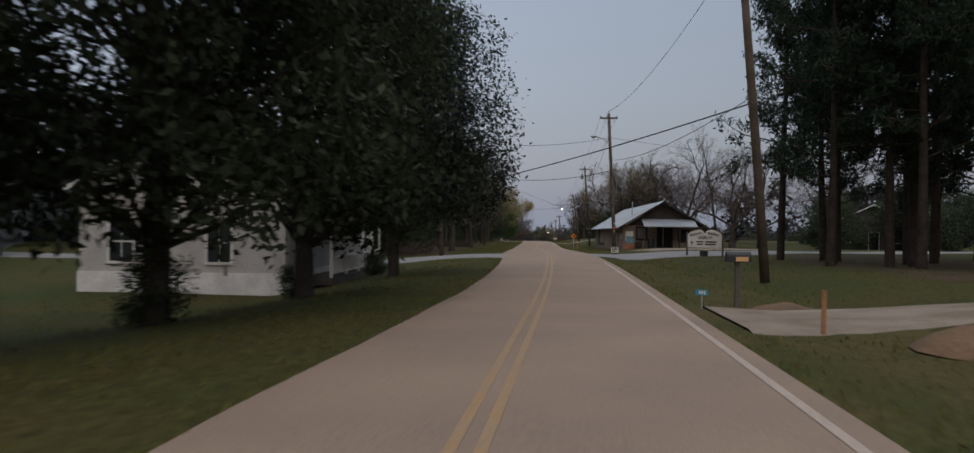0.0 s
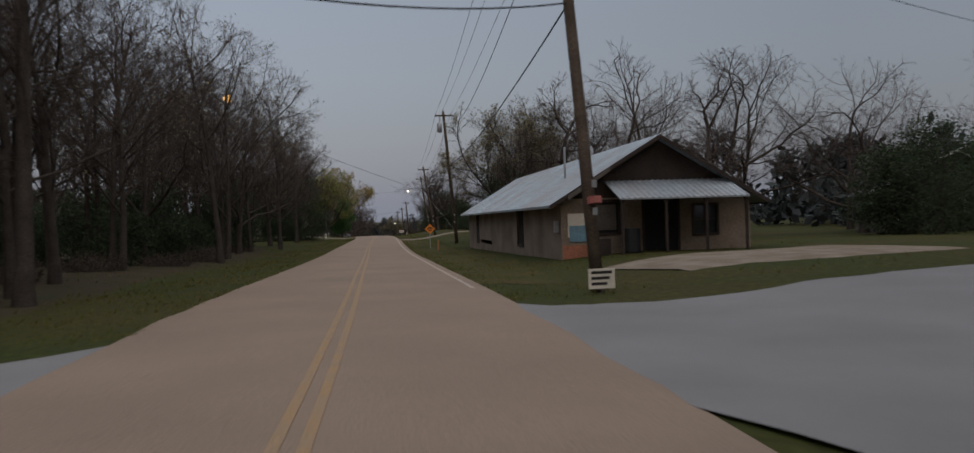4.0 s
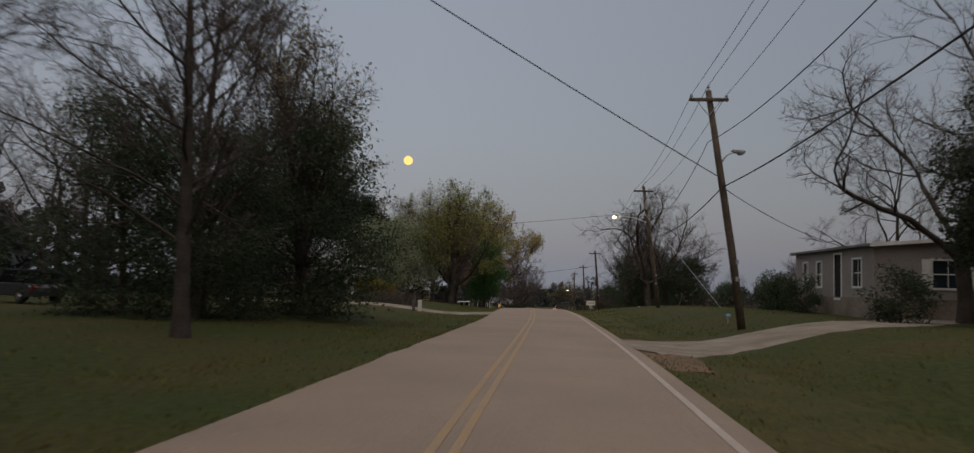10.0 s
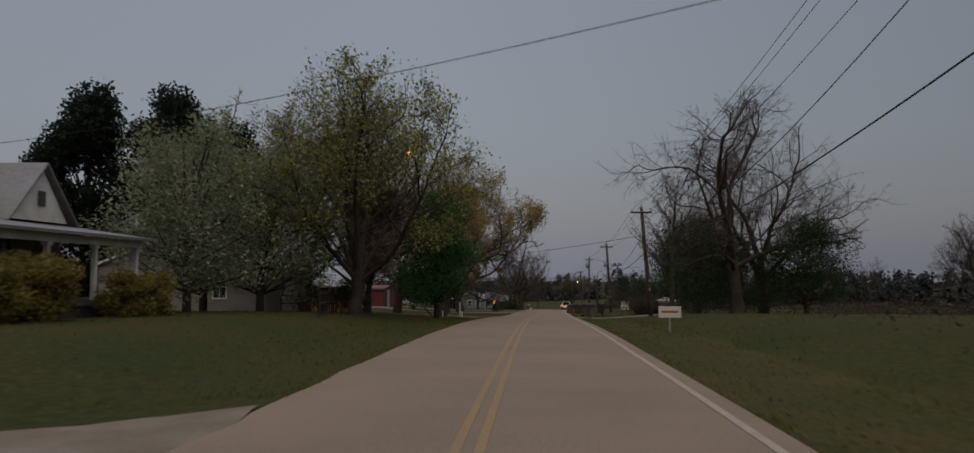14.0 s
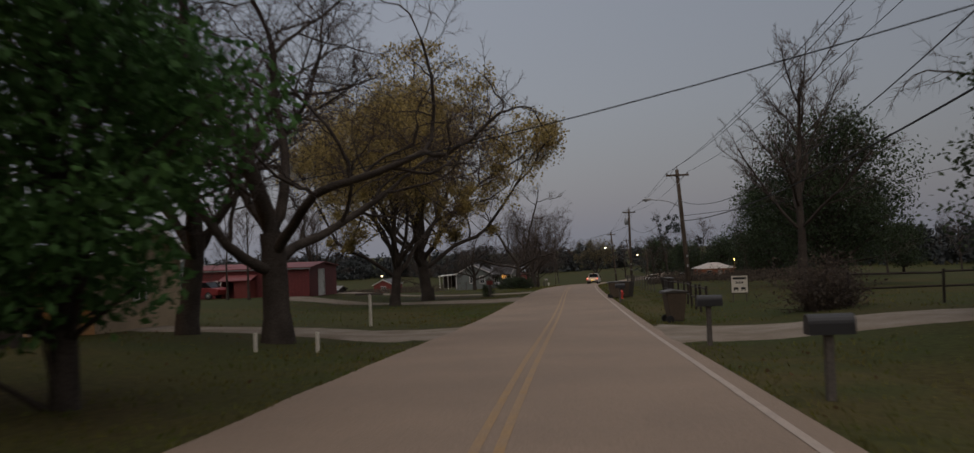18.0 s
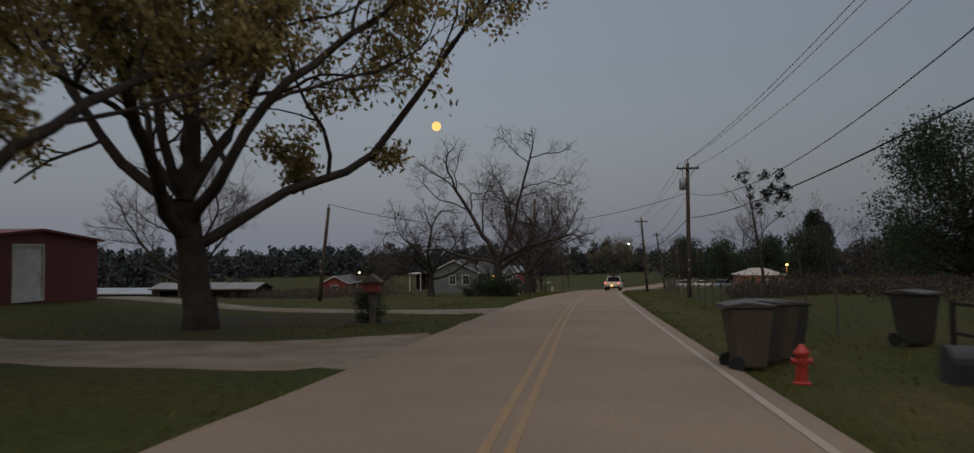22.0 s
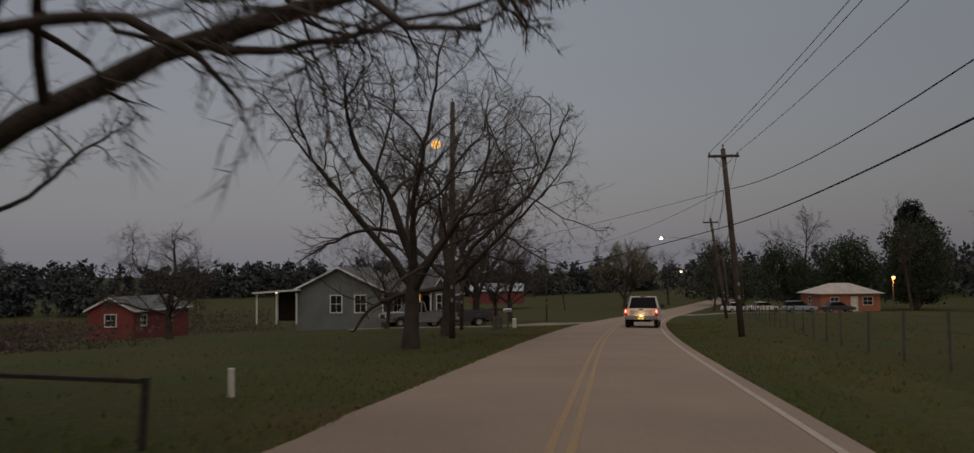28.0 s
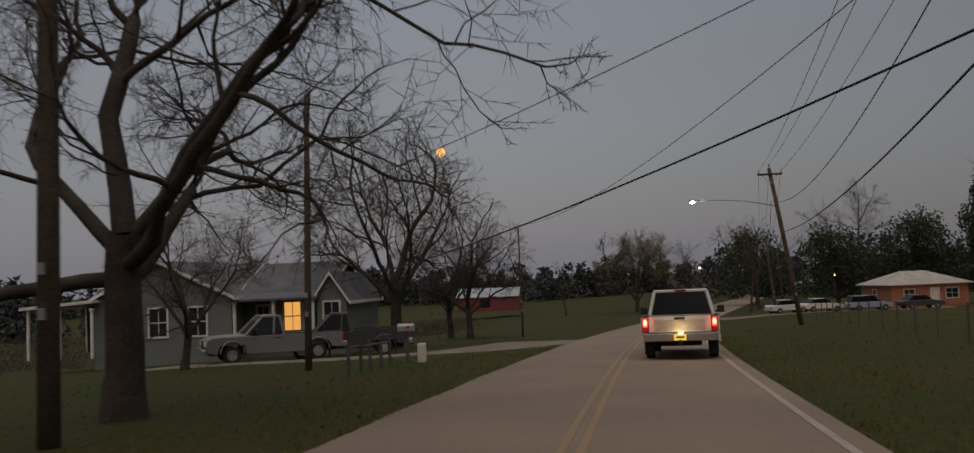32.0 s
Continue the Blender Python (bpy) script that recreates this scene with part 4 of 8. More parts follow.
T_PINK = make_tree("blossom_tree", 113, "upright", 6.0, 0.14, L_PINK, 3, 0.09, 0.16, 0.95, label="small tree with faded pinkish-white blossom")
T_PEAR = make_evergreen("pear_tree", 121, 7.5, 3.6, L_PEAR, "tree with white blossom among young green leaves", count=16000, size=0.095, base=0.18, gap=0.5)
T_MAPLE = make_evergreen("green_tree", 131, 8.6, 2.9, L_MAPLE, "dense deep-green tree beside the road", count=20000, size=0.115, base=0.16, trunk=0.22, shape="egg", lumps=30)
T_MAGNOLIA = make_evergreen("magnolia", 141, 13.0, 4.6, L_MAGNOLIA, "large dark evergreen magnolia with dense glossy leaves", count=34000, size=0.14, base=0.19, trunk=0.3, lumps=38)
T_CEDAR = make_evergreen("cedar", 151, 14.0, 3.6, L_CEDAR, "tall dark cedar behind the houses", count=30000, size=0.19, base=0.1, trunk=0.25, shape="egg", lumps=34)
T_THICKET = make_evergreen("overgrown_thicket", 173, 8.0, 3.8, L_BUSH, "tall overgrown thicket of fine dark leaves and twigs", "thicket", count=32000, size=0.075, base=0.03, trunk=0.14, lumps=40, gap=0.5)
T_OAKFAR = make_evergreen("leafy_tree", 193, 9.5, 5.0, L_BUSH, "broad dull-green tree far beyond the pasture", count=6000, size=0.24, base=0.2, trunk=0.3, lumps=36, gap=0.4)
T_EVER = make_evergreen("evergreen_tree", 157, 13.0, 4.3, L_CEDAR, "dark evergreen tree with a bare lower trunk beside the road", count=64000, size=0.095, base=0.22, trunk=0.24, shape="egg", lumps=44, gap=0.3)
T_BUSH = make_evergreen("bush", 161, 3.0, 2.0, L_BUSH, "dull green rounded bush", "bush", count=3800, size=0.11, base=0.05, trunk=0.08, lumps=16)
T_BUSH_TALL = make_evergreen("overgrown_bush", 171, 8.0, 3.8, L_BUSH, "tall overgrown dark-green bush", "bush", count=8000, size=0.125, base=0.04, trunk=0.14, lumps=34, gap=0.45)
T_FORSYTHIA = make_evergreen("yellow_shrub", 181, 1.7, 1.3, L_FORSYTHIA, "yellow-green flowering shrub by the porch", "shrub", count=5000, size=0.08, base=0.1, trunk=0.05, lumps=12)
T_OAKDARK = make_evergreen("leafy_tree", 191, 9.5, 5.0, L_BUSH, "broad leafy dull-green tree in the pasture", count=24000, size=0.12, base=0.22, trunk=0.3, lumps=40, gap=0.4)
T_PINE = make_pine("pine", 201, 17.0, 0.24, 0.30, "tall pine with a straight trunk and dark needles")
T_PINE2 = make_pine("pine", 211, 15.0, 0.22, 0.24, "tall pine with dark ragged foliage")


def brush(name, seed, n, radius, height, label):
    """A low tangle of thin stems and dead leaves."""
    w = Wood(seed)
    for _ in range(n):
        a, q = w.r.rand() * 6.28, radius * math.sqrt(w.r.rand())
        w.limb(np.array([q * math.cos(a), q * math.sin(a), -0.05]), unit(w.r.normal(0, 0.45, 3) + np.array([0, 0, 1.0])), height * w.r.uniform(0.4, 1.1), 0.012, 0.004, 0.22, -0.02, 4, 3)
    pts = np.array([q for rows in w.lines.values() for P, _ in rows for q in P[2:]])
    ob = thing(name, Matrix.Identity(4), label, "brush")
    v, f = w.arrays()
    part("stem_mass", raw("stem_mass", v, f, TWIG), None, ob)["kind"] = "stuff"
    v, f = leaf_cards(w.r, pts, 0.08, 0.1, 2)
    part("dead_foliage", raw("dead_foliage", v, f, L_DRY), None, ob)["kind"] = "stuff"
    return ob


T_BRUSH = brush("brush", 221, 260, 1.6, 1.1, "low dry brush and brambles")

# yard by the white house
plant(T_MAGNOLIA, -9.4, -37.6, 0, 1.0)
plant(T_MAGNOLIA, -8.2, -31.2, 120, 0.9, label="dark evergreen magnolia beside the white house")
plant(T_MAGNOLIA, -12.5, -44, 200, 1.0)
plant(T_EVER, -7.4, -21.2, 40, 1.0)
for x, y, s in ((-9.5, -37.5, 0.45), (-8.8, -30, 0.3), (-9.0, -16.5, 0.32), (-9.2, -14.5, 0.3), (-11, -42, 0.5)):
    plant(T_BUSH, x, y, x * 40, s)

# pines on the right
for i, (x, y, s) in enumerate(((12.2, -4.7, 0.95), (18.6, 4, 1.0), (16.5, -11, 0.95), (22.5, -6, 1.05), (13.5, -19, 0.9), (25, -15, 1.0), (18, -24, 1.0), (29, 0, 1.1), (31, -20, 1.0), (20, -17, 1.0), (26, 6, 1.0), (14.2, -5.9, 1.0), (14.3, -7.6, 1.05), (10.8, -16.5, 0.95), (12.0, -13.5, 0.9), (13.2, -16.8, 1.0), (15.2, -14.5, 0.95), (16.6, -18, 1.05), (18.5, -9.5, 1.0), (21, -1, 1.0), (23.5, -11, 1.1), (27, -9, 1.0))):
    plant((T_PINE, T_PINE2)[i % 2], x, y, i * 77, s)
for i, (x, y, s) in enumerate(((33, 6, 1.0), (38, -8, 1.1), (42, 4, 1.0), (28, -30, 1.1))):
    plant((T_WOOD, T_WIDE)[i % 2], x, y, i * 50, s)
for i in range(9):
    plant(T_BUSH_TALL if i % 3 == 0 else T_BUSH, 30 + 3.6 * i, 36 - 3.5 * i + 8 * (i % 2), i * 63, 0.75 + 0.3 * (i % 3))
for i, (x, y, s) in enumerate(((31, 41, 0.8), (38, 36, 0.8), (43, 30, 0.95), (47, 18, 0.9), (40, 42, 1.0))):
    plant((T_OAKFAR, T_CEDAR)[i % 2], x, y, i * 63, s * 0.85, 0.8)

# behind the store
plant(T_BUD, 10.9, 63, 0, 1.16, 1.0, "round budding tree behind the old store")
for i, (x, y, s, k) in enumerate(((15.2, 59, 1.25, T_LIMBY2), (19.2, 60, 1.3, T_SPREAD2), (22, 47, 1.05, T_LIMBY), (27, 54, 1.15, T_WIDE), (33, 48, 1.0, T_LIMBY2), (38, 58, 1.2, T_WIDE), (45, 48, 1.1, T_WIDE), (25, 68, 1.2, T_WOOD))):
    plant(k, x, y, i * 49, s)
for i, (x, y, s) in enumerate(((30, 40, 0.9), (41, 42, 0.9))):
    plant(T_BUSH, x, y, i * 49, s)

plant(T_BUSH_TALL, 10.8, 68.5, 0, 0.78, label="dark evergreen bush under the budding tree")
plant(T_BUSH_TALL, 13.4, 72, 100, 0.75, label="dark evergreen bush under the budding tree")

# woods on the left
rng = random.Random(5)
kinds = (T_WOOD, T_WOOD2, T_WOOD3, T_WIDE, T_WOOD2, T_WOOD)
for i in range(40):
    y = 15 + 1.56 * i + rng.uniform(-1, 1)
    x = -8.6 - (i * 7 % 17) * 1.0 + rng.uniform(-0.5, 0.5)
    plant(kinds[i % 6], x, y, rng.uniform(0, 360), rng.uniform(0.85, 1.12), rng.uniform(0.95, 1.15))
for i in range(14):
    plant((T_DENSE, T_DENSE2)[i % 2], -9.2 - (i * 5 % 7) * 1.1 + rng.uniform(-0.5, 0.5), 17 + 4.4 * i + rng.uniform(-1, 1), rng.uniform(0, 360), rng.uniform(0.85, 1.08))
for i in range(12):
    plant(kinds[i % 4], -27 - rng.uniform(0, 18), 8 + 6 * i + rng.uniform(-2, 2), rng.uniform(0, 360), rng.uniform(0.9, 1.2))
for i in range(30):
    plant(T_BUSH, -11.0 - rng.uniform(0, 9), 10 + 2.05 * i, rng.uniform(0, 360), rng.uniform(0.6, 1.25), rng.uniform(0.9, 1.4))
for i in range(9):
    plant(T_BRUSH, -9.6 - rng.uniform(0, 3), 10 + 6.4 * i, rng.uniform(0, 360), rng.uniform(0.6, 1.0))
for i in range(6):
    plant(T_BUSH_TALL, -19 - rng.uniform(0, 14), 6 + 11 * i, rng.uniform(0, 360), rng.uniform(0.7, 1.0))
plant(T_BUD2, -12.5, 16, 40, 1.2, label="round bare tree at the edge of the woods")
plant(T_BUD, -12.8, 10.5, 110, 0.8, label="young tree with pale buds at the edge of the woods")
plant(T_BUSH_TALL, -15, 12, 130, 0.5)
plant(T_BUSH_TALL, -24, 10, 230, 0.7)

# lawn before the old house
plant(T_LEADER, -9.2, 77, 20, 1.0, 1.0, label="tall bare tree standing alone on the lawn")
plant(T_LEADER, -8.8, 90, 170, 0.98)
plant(T_UP, -11.5, 97, 70, 1.0)
for i, (x, y, s) in enumerate(((-11.3, 97.5, 0.85), (-9.4, 102.8, 1.08), (-12.6, 107, 1.0), (-15, 99, 1.0))):
    plant(T_THICKET, x, y, i * 80, s)
plant(T_UP2, -9.6, 103, 10, 1.1)
plant(T_UP2, -11.2, 109, 100, 0.9)
for i, (x, y, s, k) in enumerate(((-20, 84, 1.0, T_WIDE), (-26, 95, 1.0, T_WOOD), (-24, 110, 0.9, T_WIDE), (-33, 103, 1.0, T_WOOD3), (-30, 118, 1.0, T_WIDE), (-19, 118, 0.5, T_WIDE), (-38, 88, 1.1, T_WOOD), (-44, 110, 1.1, T_WIDE))):
    plant(k, x, y, i * 61, s)
plant(T_CEDAR, -31, 172, 0, 1.05)
plant(T_CEDAR, -26.5, 175, 90, 1.1)
plant(T_CEDAR, -22.5, 178, 200, 0.95)
for i, (x, y, s) in enumerate(((-15.6, 153.5, 1.1), (-14.2, 159.0, 1.1), (-18.0, 161, 1.15))):
    plant(T_PEAR, x, y, i * 100, s)
plant(T_FRESH, -9.8, 161, 30, 1.25, 0.9)
plant(T_BUD, -14.5, 168, 30, 1.35)
plant(T_PINK, -10.2, 166.0, 0, 1.5, 0.8)
plant(T_BUSH, -10.5, 163.5, 0, 0.6)
plant(T_BUSH_TALL, -15.6, 172.0, 40, 0.5, label="dark green bush beside the white house")
plant(T_MAPLE, -6.8, 171.2, 0, 0.95)
plant(T_SPREAD2, -14.5, 181, 200, 1.2)
plant(T_SPREAD, -12, 186, 120, 1.1, label="bare tree with pinkish twigs")
plant(T_LIMBY, -8.0, 183, 250, 1.1, label="huge old bare tree leaning over the lawn")
for i, (x, y, s) in enumerate(((-14.4, 138.2, 1.0), (-14.3, 140.2, 1.05), (-14.2, 145.2, 0.85), (-14.0, 147.2, 0.85))):
    plant(T_FORSYTHIA, x, y, i * 70, s)
plant(T_WIDE, -17.3, 132.5, 0, 0.33, label="small bare shrub tree beside the old house")
plant(T_WIDE, -21.0, 126.5, 0, 0.4, label="small bare shrub tree beside the old house")
plant(T_BRUSH, -9.5, 127.0, 0, 0.9, label="heap of cut brush beside the driveway")
plant(T_BRUSH, -11.5, 127.8, 90, 0.8, label="heap of cut brush beside the driveway")

# right side, mobile home to the pasture
plant(T_MAGNOLIA, 16.0, 97.8, 0, 0.60, label="large dark evergreen bush beside the mobile home")
plant(T_MAGNOLIA, 19.5, 97.0, 80, 0.62, label="large dark evergreen bush beside the mobile home")
plant(T_SPREAD2, 16.8, 103.6, 0, 1.22)
plant(T_WIDE, 24, 128, 100, 1.0)
plant(T_SPREAD, 22.5, 108, 30, 1.25)
for i, (x, y, s) in enumerate(((13.0, 112, 0.55), (12.8, 115.5, 0.6), (13.4, 118.5, 0.65), (12.6, 99.5, 0.6))):
    plant(T_BUSH, x, y, i * 80, s)
for i, (x, y, s, k) in enumerate(((13.6, 177.2, 1.28, T_ARCH), (16.5, 182, 1.2, T_SPREAD))):
    plant(k, x, y, i * 90 + 75, s)
plant(T_BUSH_TALL, 11.4, 180.5, 0, 0.78, label="green bush at the foot of the bare trees")
plant(T_BUSH_TALL, 14.2, 179.5, 90, 0.6, label="green bush at the foot of the bare trees")
plant(T_OAKDARK, 18.5, 178, 0, 0.7)
plant(T_UP, 14.2, 213.5, 40, 1.3, 0.95, "tall pale bare tree in the pasture")
plant(T_OAKDARK, 18.0, 220, 0, 1.2)
plant(T_OAKDARK, 26, 244, 140, 1.1)
plant(T_OAKDARK, 22, 252, 80, 1.0)
plant(T_BUD2, 36.5, 191, 30, 0.85, label="round bare tree beyond the field")
plant(T_BUD2, 38.5, 194, 130, 0.8, label="round bare tree beyond the field")
plant(T_BUD2, 37.5, 168, 230, 0.9, label="round bare tree beyond the field")
for i, (x, y, s, k) in enumerate(((60, 190, 0.9, T_WIDE), (66, 196, 0.8, T_WOOD), (52, 168, 0.6, T_WOOD), (40, 165, 0.5, T_WIDE), (75, 170, 0.8, T_WIDE))):
    plant(k, x, y, i * 90 + 15, s)
for i in range(7):
    plant(T_BUSH, 40 + 6 * i, 168 + (i * 5) % 9, i * 70, 0.9)

for i in range(14):
    plant((T_WOOD, T_WIDE, T_WOOD3)[i % 3], -19 - (i * 5 % 13) * 2.0, 84 + 2.9 * i, i * 47, 0.8 + 0.05 * (i % 5))
for i in range(9):
    plant(T_BUSH_TALL, -34 - (i % 3) * 4, 80 + 6 * i, i * 70, 0.7 + 0.1 * (i % 3))

# barn field and the oaks
plant(T_YELLOW, -11.0, 226, 0, 1.55, 0.92)
plant(T_YELLOW, -11.4, 215.2, 140, 1.1, 1.0)
plant(T_SLIM, -24, 222, 0, 0.9)
plant(T_SLIM, -26.5, 224, 90, 0.85)
plant(T_BUD2, -34.5, 272.5, 60, 1.6, 0.88, label="round bare tree in the field")
plant(T_ARCH, -6.3, 270, 0, 1.0, 1.1)
plant(T_LIMBY2, -12.6, 274, 60, 0.9)
for i, (x, y, s) in enumerate(((-5.2, 268.8, 0.52), (-6.1, 268.9, 0.62), (-7.1, 269.4, 0.64), (-8.4, 270.4, 0.6))):
    plant(T_BUSH, x, y, i * 80, s, 0.8)
plant(T_SPREAD, -5.4, 293.2, 150, 0.98, label="bare tree with a stout trunk on the verge")
plant(T_REACH, -5.8, 304.2, 0, 1.0)
plant(T_SPREAD, -8.2, 334, 0, 1.05, label="bare tree with dark clumps in its crown")
plant(T_SPREAD2, -6.5, 349, 0, 0.9)
plant(T_SPREAD2, -8.2, 351, 90, 0.85)
plant(T_SPREAD, -12.5, 319.5, 120, 0.5, label="small bare yard tree before the grey house")
plant(T_LIMBY2, -27.5, 318, 120, 0.85, label="bare tree beside the small red house")
plant(T_WIDE, -20, 345, 40, 0.8)
plant(T_BUD, 9.4, 438, 0, 1.45, label="round leafy tree standing alone by the far road")
plant(T_WOOD, -3, 446, 0, 0.7)
for i, (x, y, s) in enumerate(((9.5, 247, 0.5), (11.5, 249, 0.6), (14, 251, 0.55), (16.5, 248, 0.6))):
    plant(T_BRUSH, x, y, i * 70, s * 2, label="pile of dead brush in the pasture")
plant(T_WOOD, 10.6, 250.4, 0, 0.52, label="slim tree with dark seed clusters")
plant(T_WOOD, 30, 306, 0, 0.8)
for i, (x, y, s, k) in enumerate(((52, 399, 1.35, T_OAKFAR), (44, 407, 1.2, T_OAKFAR), (60, 388, 1.3, T_WIDE), (57, 412, 1.25, T_CEDAR), (70, 392, 1.35, T_OAKFAR), (35, 410, 1.1, T_OAKFAR), (80, 380, 1.25, T_WIDE), (26, 418, 1.15, T_WIDE), (66, 372, 1.2, T_OAKFAR), (90, 396, 1.35, T_OAKFAR), (22, 402, 0.85, T_WOOD), (30, 440, 1.3, T_OAKFAR), (20, 455, 1.1, T_WIDE), (48, 390, 1.15, T_WOOD), (75, 410, 1.3, T_DENSE), (40, 420, 1.3, T_DENSE), (100, 385, 1.2, T_DENSE), (58, 380, 1.0, T_BUD2))):
    plant(k, x, y, i * 57, s)


def woods(name, x0, y0, x1, y1, depth, height, n, seed, label):
    """A far belt of trees, too many to count: bunches of leaves heaped along a line."""
    rng = np.random.RandomState(seed)
    s = rng.rand(n)
    cx, cy = x0 + (x1 - x0) * s + rng.normal(0, depth, n), y0 + (y1 - y0) * s + rng.normal(0, depth, n)
    gz = np.array([ground(a, b) for a, b in zip(cx, cy)])
    h = height * rng.uniform(0.55, 1.15, n)
    cs = []
    for k in range(18):
        q = rng.rand(n) ** 0.9
        cs.append(np.stack([cx + rng.normal(0, 0.22, n) * h * (1.15 - q), cy + rng.normal(0, 0.22, n) * h * (1.15 - q), gz + h * q], 1))
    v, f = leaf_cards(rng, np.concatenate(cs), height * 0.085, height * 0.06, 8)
    return single(name, raw(name, v, f, HAZED_WOODS), HAZED_WOODS, label, "woods", kind="stuff")


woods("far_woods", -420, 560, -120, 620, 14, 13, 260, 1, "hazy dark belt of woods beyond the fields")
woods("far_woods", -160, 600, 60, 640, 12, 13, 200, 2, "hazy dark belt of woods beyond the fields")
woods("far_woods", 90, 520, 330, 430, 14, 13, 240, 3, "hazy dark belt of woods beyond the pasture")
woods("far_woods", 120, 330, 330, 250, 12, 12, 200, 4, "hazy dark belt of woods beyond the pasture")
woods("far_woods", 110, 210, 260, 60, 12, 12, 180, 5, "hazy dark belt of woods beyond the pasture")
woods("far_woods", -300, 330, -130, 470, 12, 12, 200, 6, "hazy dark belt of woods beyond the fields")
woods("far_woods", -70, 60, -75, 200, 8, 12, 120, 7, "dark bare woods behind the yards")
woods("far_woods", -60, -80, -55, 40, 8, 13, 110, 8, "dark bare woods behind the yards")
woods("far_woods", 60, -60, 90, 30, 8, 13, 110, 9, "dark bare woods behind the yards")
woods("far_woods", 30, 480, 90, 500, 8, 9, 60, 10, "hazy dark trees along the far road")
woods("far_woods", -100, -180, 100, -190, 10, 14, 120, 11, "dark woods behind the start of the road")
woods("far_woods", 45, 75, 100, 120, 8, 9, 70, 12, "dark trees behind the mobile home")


def scrub(x0, y0, x1, y1, n, depth, height, seed, label):
    """Rough weeds and brambles over a stretch of field."""
    rng = np.random.RandomState(seed)
    s = rng.rand(n)
    cx, cy = x0 + (x1 - x0) * s + rng.normal(0, depth, n), y0 + (y1 - y0) * s + rng.normal(0, depth, n)
    cs = np.array([(a, b, ground(a, b)) for a, b in zip(cx, cy)])
    c = np.repeat(cs, 16, axis=0) + np.clip(rng.normal(0, 1, (n * 16, 3)), -2, 2) * np.array([0.9, 0.9, 0])
    c[:, 2] += height * rng.rand(n * 16) ** 1.4
    v, f = leaf_cards(rng, c, 0.11, 0.1, 3)
    return single("field_scrub", raw("field_scrub", v, f, L_DRY), L_DRY, label, "scrub", kind="stuff")


scrub(-24, 298, -66, 312, 700, 3, 1.3, 21, "brown weeds and brambles across the field")
scrub(-30, 345, -90, 380, 600, 8, 2.2, 22, "brown scrub beyond the farmhouse")
scrub(-16, 366, -26, 450, 500, 3, 1.2, 23, "tall dry weeds in the far field")
scrub(18, 236, 34, 300, 500, 2.5, 0.9, 24, "rough weeds and brush in the pasture")
scrub(22, 190, 70, 202, 500, 2, 1.0, 25, "rough weeds along the field fence")
scrub(20, 140, 60, 172, 400, 5, 1.2, 26, "rough weeds beyond the mown grass")


# ---- poles and lines ----
POLES = {}


